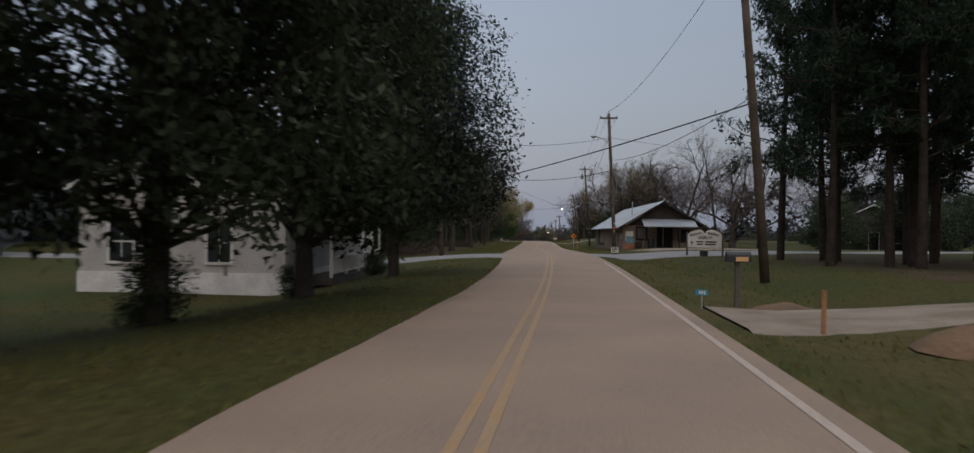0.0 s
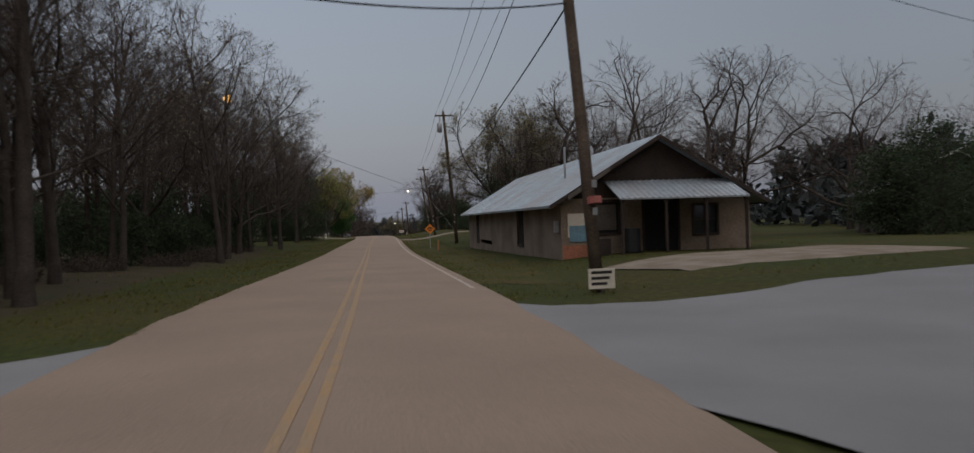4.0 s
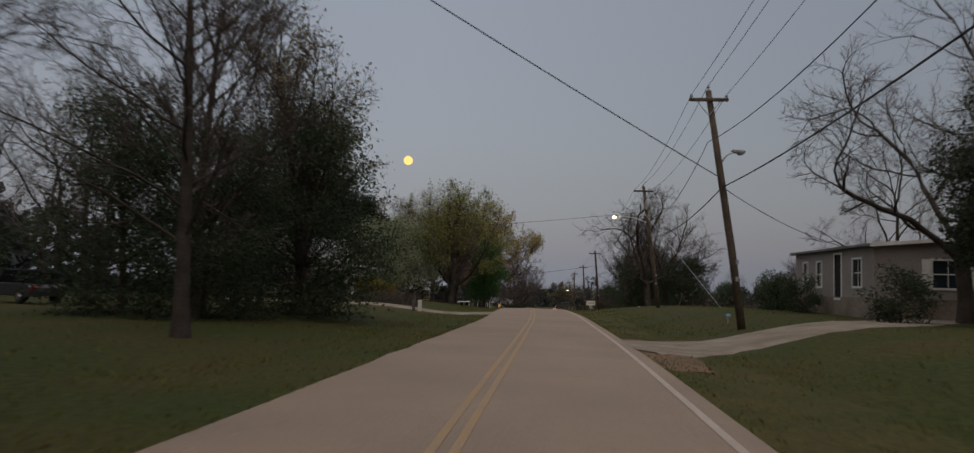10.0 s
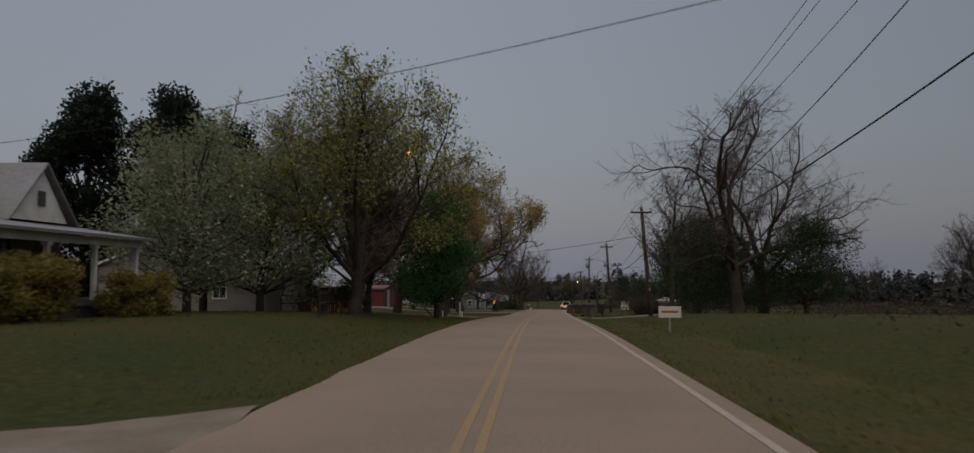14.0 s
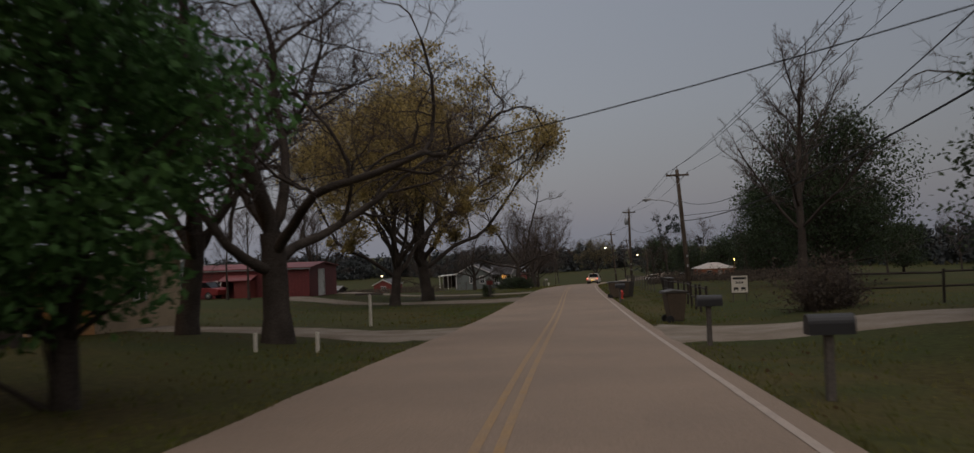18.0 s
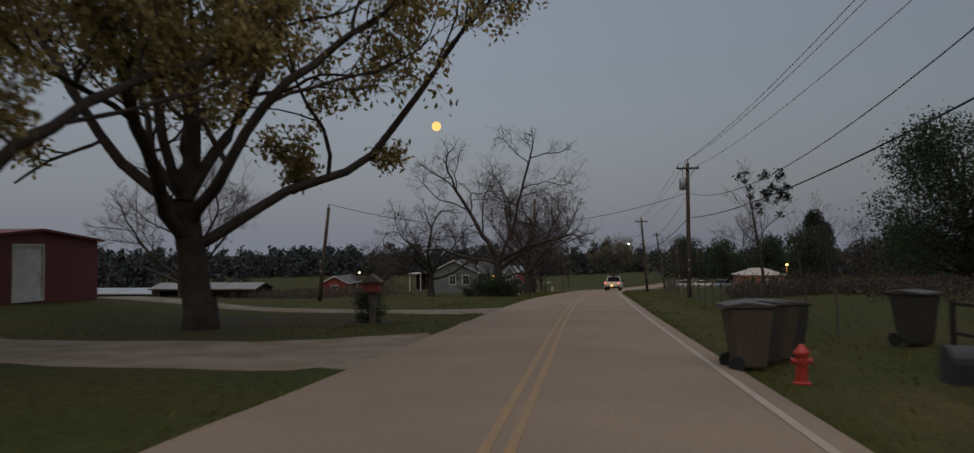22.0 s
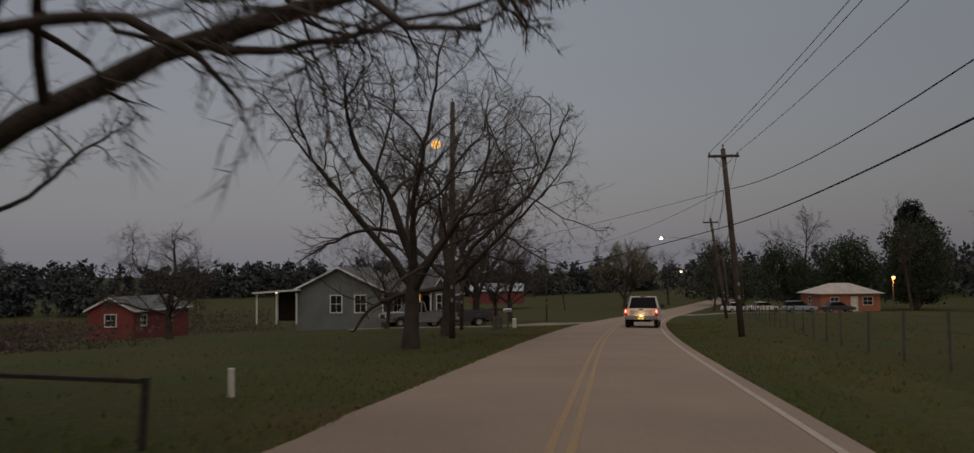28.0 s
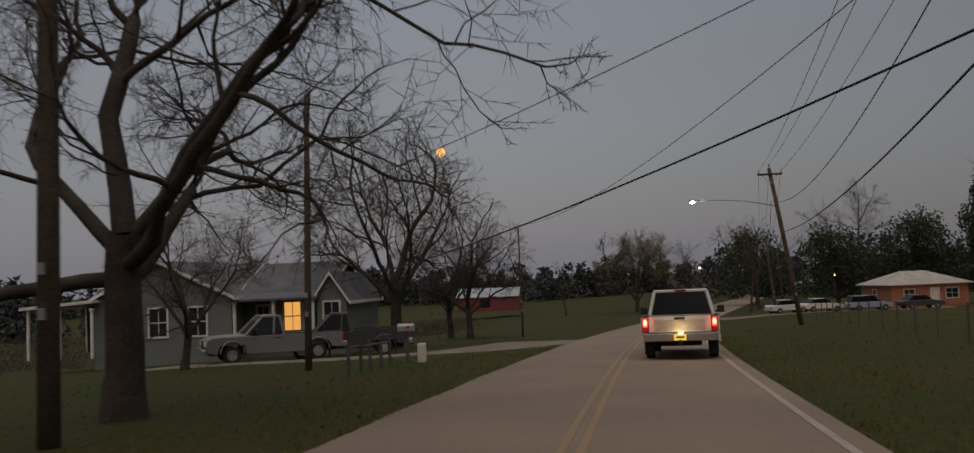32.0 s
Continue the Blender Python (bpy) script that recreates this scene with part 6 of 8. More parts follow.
part("fallen_board", Mesh().add([(0.15, -0.66, 2.08), (1.75, -0.66, 3.12), (1.75, -0.60, 3.12), (0.15, -0.60, 2.08), (0.15, -0.66, 2.26), (1.75, -0.66, 3.26), (1.75, -0.60, 3.26), (0.15, -0.60, 2.26)], [(0, 1, 5, 4), (2, 3, 7, 6), (4, 5, 6, 7), (0, 3, 2, 1), (0, 4, 7, 3), (1, 2, 6, 5)]), OLD_WOOD, store, "loose pale bargeboard")
part("window_shutter", Mesh().box(1.35, 2.12, 0.02, 0.038, 0.95, 1.9), OLD_WOOD, store, "boarded window")
part("bare_brick_patch", Mesh().box(0.04, 1.2, -0.012, -0.001, -0.25, 0.42), BRICK, store, "bare orange brick below the paint")
part("vent_pipe", Mesh().tube([(1.6, 6.0, 3.2), (1.6, 6.0, 4.6)], 0.05, 8), STEEL, store)

# things before the store
barrel = Mesh().tube([(0, 0, 0), (0, 0, 0.04), (0, 0, 0.86), (0, 0, 0.9)], [0.27, 0.29, 0.29, 0.27], 14)
single("trash_barrel", barrel, BLACK, "black trash barrel before the store entrance", "barrel", m=Matrix.Translation((9.15, 24.3, ground(9.1, 24.3))), smooth=False)
single("old_cooler", bevelled(Mesh().box(-0.3, 0.3, -0.25, 0.25, 0, 0.62), 0.03), DARK_WOOD, "dark wooden crate against the store wall", "crate", m=Matrix.Translation((8.0, 24.4, ground(8, 24.4))))
yard = thing("yard_sign", pose(4.55, 11.9, ground(4.5, 11.9), 0, 0, 8), "small white yard sign leaning by the pole", "sign")
part("board", Mesh().box(-0.3, 0.3, -0.015, 0.015, 0.12, 0.55), SIGN_WHITE, yard)
for i in range(3):
    part("text_bar", Mesh().box(-0.24, 0.24 - 0.06 * i, -0.02, -0.016, 0.44 - 0.12 * i, 0.50 - 0.12 * i), SIGN_BLACK, yard)
part("stake", Mesh().box(-0.02, 0.02, -0.012, 0.012, -0.2, 0.14), OLD_WOOD, yard)


def road_sign(name, x, y, turn, kind, label, height=2.1):
    ob = thing(name, pose(x, y, ground(x, y), 0, 0, turn), label, "road sign")
    part("sign_post", Mesh().box(-0.03, 0.03, -0.02, 0.02, -0.3, height + 0.1), STEEL, ob)
    n, r, a0 = {"octagon": (8, 0.38, 22.5), "diamond": (4, 0.40, 0)}[kind]
    out = [(r * math.cos(radians(a0 + 360 / n * i)), height + r * math.sin(radians(a0 + 360 / n * i))) for i in range(n)]
    face = part("sign_plate", Mesh().prism(out, 1, -0.04, -0.03), ORANGE_SIGN if kind == "diamond" else SIGN_BACK, ob)
    if kind == "diamond":
        for w, z in ((0.32, 0.12), (0.46, 0.0), (0.28, -0.12)):
            part("text_bar", Mesh().box(-w / 2, w / 2, -0.047, -0.041, height + z - 0.035, height + z + 0.035), SIGN_BLACK, face)
    return ob


road_sign("warning_sign", 4.15, 61.2, 0, "diamond", "orange diamond warning sign beside the road", 1.55)

# church sign
cs = thing("church_sign", pose(8.25, 2.0, ground(9, 1) + 0.0, 0, 0, -38), "white notched church sign board between two posts", "sign")
outl = [(0.0, 0.55), (2.35, 0.55), (2.35, 1.36), (2.2, 1.50), (1.9, 1.63), (1.6, 1.70), (1.38, 1.66), (1.28, 1.56), (1.175, 1.46), (1.07, 1.56), (0.97, 1.66), (0.75, 1.70), (0.45, 1.63), (0.15, 1.50), (0.0, 1.36)]
part("board", Mesh().prism(outl, 1, -0.03, 0.03), SIGN_WHITE, cs)
for xx in (-0.06, 2.41):
    part("sign_post", bevelled(Mesh().box(xx - 0.05, xx + 0.05, -0.05, 0.05, -0.3, 1.55), 0.01, 1), OLD_WOOD, cs)
part("stone_base", bevelled(Mesh().box(0.9, 1.35, -0.15, 0.15, -0.1, 0.35), 0.04), DARK_WOOD, cs)


def lettering(text, parent, x, z, size, material, y=-0.036, spacing=1.0, tilt=0.0):
    c = bpy.data.curves.new("lettering", "FONT")
    c.body, c.size, c.extrude, c.align_x, c.align_y = text, size, 0.002, "CENTER", "CENTER"
    c.space_character, c.offset = spacing, 0.006
    c.materials.append(material)
    ob = new("lettering", c)
    ob.parent = parent
    ob.matrix_local = Matrix.Translation((x, y, z)) @ Matrix.Rotation(radians(-tilt), 4, "Y") @ Matrix.Rotation(radians(90), 4, "X")
    return ob


lettering("SECOND", cs, 0.55, 1.40, 0.215, SIGN_BLACK, tilt=11)
lettering("BAPTIST", cs, 1.80, 1.40, 0.215, SIGN_BLACK, tilt=-11)
lettering("CHURCH", cs, 1.2, 1.18, 0.24, SIGN_BLACK)
for z, a, b in ((0.92, 0.6, 1.1), (0.92, 1.25, 2.0), (0.76, 0.65, 1.05), (0.76, 1.2, 1.95)):
    part("text_bar", Mesh().box(a, b, -0.038, -0.031, z - 0.045, z + 0.045), BLACK, cs)
part("emblem", Mesh().box(0.27, 0.31, -0.038, -0.031, 0.66, 1.0).box(0.18, 0.40, -0.039, -0.031, 0.84, 0.9), SIGN_BLACK, cs)


def mailbox(x, y, turn, label, body=None, height=1.05, wide=False, post_mat=None, flag=True):
    ob = thing("mailbox", pose(x, y, ground(x, y), 0, 0, turn), label, "mailbox")
    p = part("post", bevelled(Mesh().box(-0.05, 0.05, -0.05, 0.05, -0.3, height), 0.008, 1), post_mat or OLD_WOOD, ob)
    w = 0.11 if not wide else 0.13
    prof = [(-w, height)] + [(w * math.cos(radians(a)) * -1, height + 0.13 + w * math.sin(radians(a))) for a in range(0, 181, 20)] + [(w, height)]
    b = part("box", Mesh().prism(prof, 0, -0.27, 0.25), body or BLACK, ob)
    part("lid", Mesh().prism([(c[0] * 1.04, c[1] + 0.003) for c in prof], 0, -0.285, -0.27), body or BLACK, b)
    if flag:
        part("flag", Mesh().box(0.0, 0.12, -w - 0.02, -w - 0.008, height + 0.1, height + 0.16), mat("flag_red", (0.5, 0.03, 0.02), var=0.1, bump=0), b, "small red flag")
    return ob


mailbox(2.45, -34.2, 180, "dark mailbox with a pale plate on a wooden post")
part("name_plate", Mesh().box(-0.22, 0.06, 0.112, 0.118, 1.07, 1.17), mat("amber_plate", (0.55, 0.32, 0.14), rough=0.5, var=0.15, bump=0), bpy.data.objects["mailbox"], "amber reflective plate")
mailbox(3.0, 170.6, 180, "dark mailbox on a thin post beside the road", height=0.78)
mailbox(3.0, 179.0, 180, "dark mailbox with a red flag beside the farm driveway", height=0.85)
mailbox(2.85, 207.5, 180, "dark mailbox with a red flag on a wooden post", height=0.85)
mailbox(-4.0, 318.0, 0, "grey mailbox on a stout wooden post", body=STEEL)
single("concrete_post", bevelled(Mesh().box(-0.13, 0.13, -0.13, 0.13, -0.2, 0.62), 0.03), SIGN_WHITE, "short pale concrete post beside the mailbox", "post", m=Matrix.Translation((-3.6, 318.4, ground(-3.6, 318.4))))
single("marker_post", bevelled(Mesh().tube([(0, 0, -0.2), (0, 0, 0.5)], 0.06, 10), 0.01, 1), SIGN_WHITE, "short white marker post in the grass", "marker post", m=Matrix.Translation((-5.15, 276.6, ground(-5.15, 276.6))))
single("stone_pier", bevelled(Mesh().box(-0.11, 0.11, -0.11, 0.11, -0.2, 0.68), 0.04), SIGN_WHITE, "pale stone gate pier beside the driveway", "gate pier", m=Matrix.Translation((-7.4, 121.6, ground(-7.4, 121.6))))
single("stake", Mesh().box(-0.03, 0.03, -0.03, 0.03, -0.2, 0.75), HEADLIT_ORANGE, "wooden stake beside the sandy driveway", "stake", m=Matrix.Translation((2.6, -39.3, ground(2.6, -39.3))))


def mound(name, x, y, r, h, material, label, category):
    v, f, n = [], [], 14
    for i in range(7):
        for j in range(n):
            a, q = 6.2832 * j / n, r * i / 6
            k = noise.noise(Vector((q * math.cos(a) * 2, q * math.sin(a) * 2, x)))
            v.append((q * math.cos(a), q * math.sin(a), h * (1 - (i / 6) ** 1.6) * (1 + 0.5 * k) - 0.06 * (i == 6)))
    for i in range(6):
        for j in range(n):
            f.append((i * n + j, (i + 1) * n + j, (i + 1) * n + (j + 1) % n, i * n + (j + 1) % n))
    return single(name, raw(name, v, f, material, True), material, label, category, m=Matrix.Translation((x, y, ground(x, y))))


# post put in place of an orange headlit grass tuft
single("marker_post", bevelled(Mesh().box(-0.06, 0.06, -0.06, 0.06, -0.2, 0.8), 0.015, 1), HEADLIT_ORANGE, "weathered orange-brown marker post in the verge", "marker post", m=Matrix.Translation((4.3, 54.8, ground(4.3, 54.8))))
mound("dirt_mound", 4.4, -41.5, 1.3, 0.35, DIRT, "low mound of reddish dirt beside the driveway", "dirt mound")
mound("dirt_mound", 3.4, -34.6, 0.8, 0.16, DIRT, "low mound of reddish dirt by the mailbox", "dirt mound")

# white house behind the magnolias
wh = house("white_house", pose(-11.4, -22.0, ground(-11.5, -18) + 0.0, 0, 0, 90), (18.2, 8.0), 4.1, FRESH_WALL, ("gable_x", 2.2, 0.4), "white clapboard house with a railed porch behind evergreens", boards=0.16, base=0.8, base_mat=WHITE_PAINT,
           openings=(("S", 3.0, 1.1, 0.9, 1.5, "win"), ("S", 7.2, 0.5, 0.95, 2.05, "door_dark"), ("S", 10.2, 1.1, 0.9, 1.5, "win"), ("S", 15.2, 0.9, 0.95, 1.9, "win"), ("E", 2, 1.1, 0.9, 1.5, "win"), ("E", 5, 1.1, 0.9, 1.5, "win"), ("W", 1.2, 1.2, 0.9, 1.5, "win"), ("W", 5, 1.2, 0.9, 1.5, "win")))
part("porch_floor", Mesh().box(1.9, 13.0, -1.4, -0.05, 0.25, 0.55), OLD_WOOD, wh)
part("porch_skirt", Mesh().box(1.95, 12.95, -1.36, -1.3, -0.8, 0.25), BLOCK, wh)
part("porch_roof", Mesh().add([(1.7, -1.6, 2.95), (13.2, -1.6, 2.95), (13.2, -0.05, 3.3), (1.7, -0.05, 3.3), (1.7, -1.6, 3.05), (13.2, -1.6, 3.05), (13.2, -0.05, 3.4), (1.7, -0.05, 3.4)], [(0, 3, 2, 1), (4, 5, 6, 7), (0, 1, 5, 4), (0, 4, 7, 3), (1, 2, 6, 5)]), SHINGLE, wh)
for xx in (2.0, 4.7, 7.4, 10.2, 12.9):
    post(wh, xx, -1.3, 0.55, 2.95)
rail = part("porch_rail", Mesh().box(2.1, 12.8, -1.33, -1.27, 1.35, 1.41).box(2.1, 12.8, -1.33, -1.27, 0.68, 0.73), WHITE_PAINT, wh)
for i in range(66):
    part("baluster", Mesh().box(2.2 + i * 0.16, 2.23 + i * 0.16, -1.315, -1.285, 0.73, 1.35), WHITE_PAINT, rail)

# grey house beyond the store
house("grey_house", pose(33, 47, ground(33, 47), 0, 0, -25), (10, 9), 2.8, OLD_WOOD, ("gable_y", 2.4, 0.5), "weathered grey house among bare trees", openings=(("S", 1.5, 0.9, 1, 1.3, "win"), ("S", 4.5, 0, 1, 2.05, "door_dark"), ("S", 7, 0.9, 1, 1.3, "win"), ("W", 3, 0.9, 1, 1.3, "win")))

# mobile home
mh = house("mobile_home", pose(14.2, 106.0, ground(16, 110) + 0.25), (12.5, 11.0), 2.85, WHITE_WALL, ("gable_y", 0.55, 0.25), "white low-roofed mobile home with a brick skirt", base=0.6, base_mat=BLOCK, roof_mat=RUST_TIN, category="mobile home",
           openings=(("S", 2.4, 1.1, 1.3, 1.15, "win_shut"), ("S", 7.0, 1.1, 1.3, 1.15, "win_shut"), ("W", 8.6, 1.1, 1.0, 1.2, "win"), ("W", 6.2, 0.55, 0.9, 2.05, "door_dark"), ("W", 3.6, 1.1, 0.7, 1.2, "win"), ("W", 1.4, 1.1, 0.7, 1.2, "win")))

# old hip-roofed house with a porch
OH = (-30.2, 137.3)
oz = ground(-20, 141) - 0.1
oh = house("old_house", pose(OH[0], OH[1], oz), (11.5, 11.5), 3.45, WHITE_WALL, ("hip", 5.0, 0.35), "old white clapboard house with a grey tin hip roof and porch", boards=0.16, base=0.55, base_mat=DARK_WOOD, roof_mat=RUST_TIN, trim=WHITE_WALL,
           openings=(("S", 7.4, 1.15, 0.85, 1.6, "win"), ("S", 2.8, 1.15, 0.85, 1.6, "win"), ("E", 1.6, 1.15, 0.85, 1.6, "win"), ("E", 4.4, 0.6, 0.95, 2.1, "door_dark"), ("E", 7.6, 1.15, 0.85, 1.6, "win"), ("E", 9.8, 1.15, 0.7, 1.6, "win")))
k = 11.5 / 2 * 0.86
part("roof_deck", bevelled(Mesh().box(k - 0.75, 11.5 - k + 0.75, k - 0.75, 11.5 - k + 0.75, 8.25, 8.6), 0.03, 1), OLD_WOOD, oh)
ch = part("chimney", bevelled(Mesh().box(6.5, 7.1, 4.0, 4.6, 6.6, 9.2).box(6.43, 7.17, 3.93, 4.67, 9.02, 9.2), 0.02, 1), BLOCK, oh, "weathered tan chimney")
for n_ in range(22):
    c = -0.1 + 11.7 * n_ / 21
    f = min(1.0, (c + 0.35) / (k + 0.35), (11.85 - c) / (k + 0.35))
    for place in (lambda u, v: (u, v), lambda u, v: (11.5 - v, u)):
        lo, hi = place(c, -0.33), place(c, -0.35 + f * (k + 0.35))
        if f > 0.04:
            part("seam", Mesh().tube([(*lo, 3.47), (*hi, 3.47 + 5.0 * f)], 0.022, 4), RUST_TIN, oh)
for a, b in (((-0.35, -0.35), (k, k)), ((11.85, -0.35), (11.5 - k, k)), ((11.85, 11.85), (11.5 - k, 11.5 - k))):
    part("hip_cap", Mesh().tube([(*a, 3.47), (*b, 8.47)], 0.07, 6), OLD_WOOD, oh, "dark weathered hip cap")
part("eave_board", Mesh().box(-0.36, 11.86, -0.385, -0.352, 3.30, 3.46), DARK_WOOD, oh)
part("eave_board", Mesh().box(11.852, 11.885, -0.35, 11.85, 3.30, 3.46), DARK_WOOD, oh)
px0, px1 = 11.5, 15.0
part("porch_floor", Mesh().box(px0 + 0.05, px1, 0.1, 11.2, 0.42, 0.6), OLD_WOOD, oh)
part("porch_skirt", Mesh().box(px1 - 0.1, px1 - 0.05, 0.1, 11.2, -0.2, 0.42), DARK_WOOD, oh)
part("porch_roof", Mesh().add([(px0, -0.4, 3.3), (px0, 11.6, 3.3), (px1 + 0.4, 11.6, 2.75), (px1 + 0.4, -0.4, 2.75), (px0, -0.4, 3.4), (px0, 11.6, 3.4), (px1 + 0.4, 11.6, 2.85), (px1 + 0.4, -0.4, 2.85)], [(0, 1, 2, 3), (4, 7, 6, 5), (3, 2, 6, 7), (0, 3, 7, 4), (1, 5, 6, 2)]), RUST_TIN, oh)
part("porch_beam", Mesh().box(px1 - 0.2, px1 - 0.05, 0.1, 11.2, 2.5, 2.76), WHITE_PAINT, oh)
part("porch_beam", Mesh().box(px0 + 0.1, px1 - 0.2, 0.05, 0.17, 2.55, 2.8), WHITE_PAINT, oh)
for i, yy in enumerate((0.25, 2.4, 5.2, 8.0, 10.9)):
    post(oh, px1 - 0.13, yy, 0.6, 2.5, 0.16 if i else 0.2)
part("porch_panel", Mesh().box(px1 - 0.1, px1 - 0.06, 0.4, 2.3, 0.6, 2.5), WHITE_WALL, oh)
gv_ = [(px0 - 2.8, 7.2, 3.4), (px0 + 0.9, 7.2, 3.4), (px0 + 0.9, 11.2, 3.4), (px0 - 2.8, 11.2, 3.4), (px0 - 2.8, 9.2, 5.55), (px0 + 1.1, 9.2, 5.55)]
part("front_gable", Mesh().prism([(7.5, 3.4), (10.9, 3.4), (9.2, 5.35)], 0, px0 + 0.5, px0 + 0.62), WHITE_PAINT, oh)
part("gable_vent", Mesh().box(px0 + 0.62, px0 + 0.66, 8.98, 9.42, 3.95, 4.5), OLD_WOOD, oh)
gr = Mesh()
for ya in (7.05, 11.35):
    gr.add([(px0 - 3.6, ya, 3.25), (px0 + 0.85, ya, 3.25), (px0 + 0.85, 9.2, 5.45), (px0 - 3.6, 9.2, 5.45), (px0 - 3.6, ya, 3.35), (px0 + 0.85, ya, 3.35), (px0 + 0.85, 9.2, 5.55), (px0 - 3.6, 9.2, 5.55)], [(0, 1, 2, 3), (4, 7, 6, 5), (0, 4, 5, 1), (1, 5, 6, 2)])
part("gable_roof", gr, RUST_TIN, oh)

# white house behind the pear trees, cream house, red barn
house("white_house", pose(-28.5, 169.5, ground(-20, 171)), (11.0, 8.0), 3.0, WHITE_WALL, ("gable_y", 2.2, 0.3), "white clapboard house behind blossoming trees", boards=0.16, openings=(("S", 7.6, 0.9, 0.8, 1.4, "win"), ("S", 3, 0.9, 0.8, 1.4, "win"), ("E", 3, 0.9, 0.8, 1.4, "win")))
yh = house("cream_house", pose(-25.6, 186.6, ground(-20, 187) + 0.1, 0, 0, 4), (9.8, 7.5), 2.5, YELLOW_WALL, ("gable_x", 1.3, 0.5), "cream house with a tin roof lit by a yard lamp", roof_mat=TIN,
           openings=(("S", 1.0, 0.9, 0.9, 1.2, "win"), ("S", 4.0, 0.9, 0.9, 1.2, "win"), ("S", 6.6, 0, 0.95, 2.05, "door_dark"), ("S", 8.2, 0.9, 1.0, 1.2, "win"), ("E", 3, 0.9, 1, 1.2, "win")))
for xx in (0.2, 3.2, 6.4, 9.6):
    post(yh, xx, -1.9, -0.1, 2.1)
part("porch_roof", Mesh().add([(-0.3, -2.2, 2.1), (10.1, -2.2, 2.1), (10.1, -0.55, 2.32), (-0.3, -0.55, 2.32), (-0.3, -2.2, 2.18), (10.1, -2.2, 2.18), (10.1, -0.55, 2.4), (-0.3, -0.55, 2.4)], [(0, 3, 2, 1), (4, 5, 6, 7), (0, 1, 5, 4), (0, 4, 7, 3), (1, 2, 6, 5)]), TIN, yh)
barn = house("red_barn", pose(-32.4, 230.0, ground(-26, 232) + 0.05, 0, 0, 0), (10.6, 8.4), 2.4, RED_METAL, ("gable_x", 0.38, 0.2), "long red sheet-metal barn with a white door", roof_mat=RED_METAL, category="barn", trim=WHITE_PAINT, fascia=False,
             openings=(("E", 2.6, 0.0, 1.8, 2.15, "door"), ("S", 2.2, 0.95, 0.6, 0.5, "win")))
for i in range(35):
    xx = 0.15 + i * 0.30
    if not 2.0 < xx < 2.95:
        part("rib", Mesh().box(xx, xx + 0.04, -0.02, -0.001, -0.2, 2.35), RED_METAL, barn)
part("eave_trim", Mesh().box(-0.2, 10.8, -0.26, -0.22, 2.3, 2.42), RUST_TIN, barn)
for a_, b_, c_ in ((3.5, 3.56, -0.05), (5.9, 5.96, -0.05), (4.6, 5.9, -1.44)):
    part("lean_to_wall", Mesh().box(a_, b_, -1.5, c_, -0.4, 1.48), RED_WALL, barn)
part("lean_to_roof", Mesh().add([(3.3, -1.7, 1.5), (6.1, -1.7, 1.5), (6.1, -0.03, 1.95), (3.3, -0.03, 1.95), (3.3, -1.7, 1.56), (6.1, -1.7, 1.56), (6.1, -0.03, 2.01), (3.3, -0.03, 2.01)], [(0, 3, 2, 1), (4, 5, 6, 7), (0, 1, 5, 4), (0, 4, 7, 3), (1, 2, 6, 5)]), RED_METAL, barn)
th_ = house("green_house", pose(-46.6, 233.0, ground(-40, 235) + 0.2), (10.6, 8.0), 2.5, TEAL_WALL, ("gable_x", 1.5, 0.5), "pale green house with a tin roof beside the barn", roof_mat=RUST_TIN, openings=(("S", 1.6, 0.8, 0.9, 1.3, "win"), ("S", 5.0, 0.0, 0.95, 2.05, "door_dark"), ("S", 8.3, 0.8, 0.9, 1.3, "win"), ("E", 3.0, 0.8, 0.9, 1.3, "win")))
part("porch_roof", Mesh().add([(-0.3, -2.4, 2.05), (10.9, -2.4, 2.05), (10.9, -0.52, 2.35), (-0.3, -0.52, 2.35), (-0.3, -2.4, 2.13), (10.9, -2.4, 2.13), (10.9, -0.52, 2.43), (-0.3, -0.52, 2.43)], [(0, 3, 2, 1), (4, 5, 6, 7), (0, 1, 5, 4), (0, 4, 7, 3), (1, 2, 6, 5)]), TIN, th_)
for xx in (0.1, 3.6, 7.0, 10.5):
    post(th_, xx, -2.2, -0.3, 2.08, 0.11)

# small red house, grey house with pickups, sheds, brick house, far barn
house("red_outbuilding", pose(-38.8, 326.5, ground(-36, 328) + 0.3), (3.9, 9.5), 2.1, RED_WALL, ("gable_y", 0.95, 0.25), "small red outbuilding with white-trimmed windows", openings=(("S", 1.5, 0.8, 0.9, 0.9, "win"), ("E", 1.2, 0.8, 0.8, 0.8, "win"), ("E", 5.5, 0.8, 0.8, 0.8, "win")), category="outbuilding")
gz = ground(-16, 331) + 0.6
gh = house("grey_house", pose(-22.7, 330.2, gz), (7.2, 10.0), 2.65, GREY_WALL, ("gable_y", 1.75, 0.35), "grey-green house with white trim and a lit window", openings=(("S", 2.95, 0.75, 0.9, 1.35, "win"), ("S", 5.0, 0.75, 0.9, 1.35, "win")))
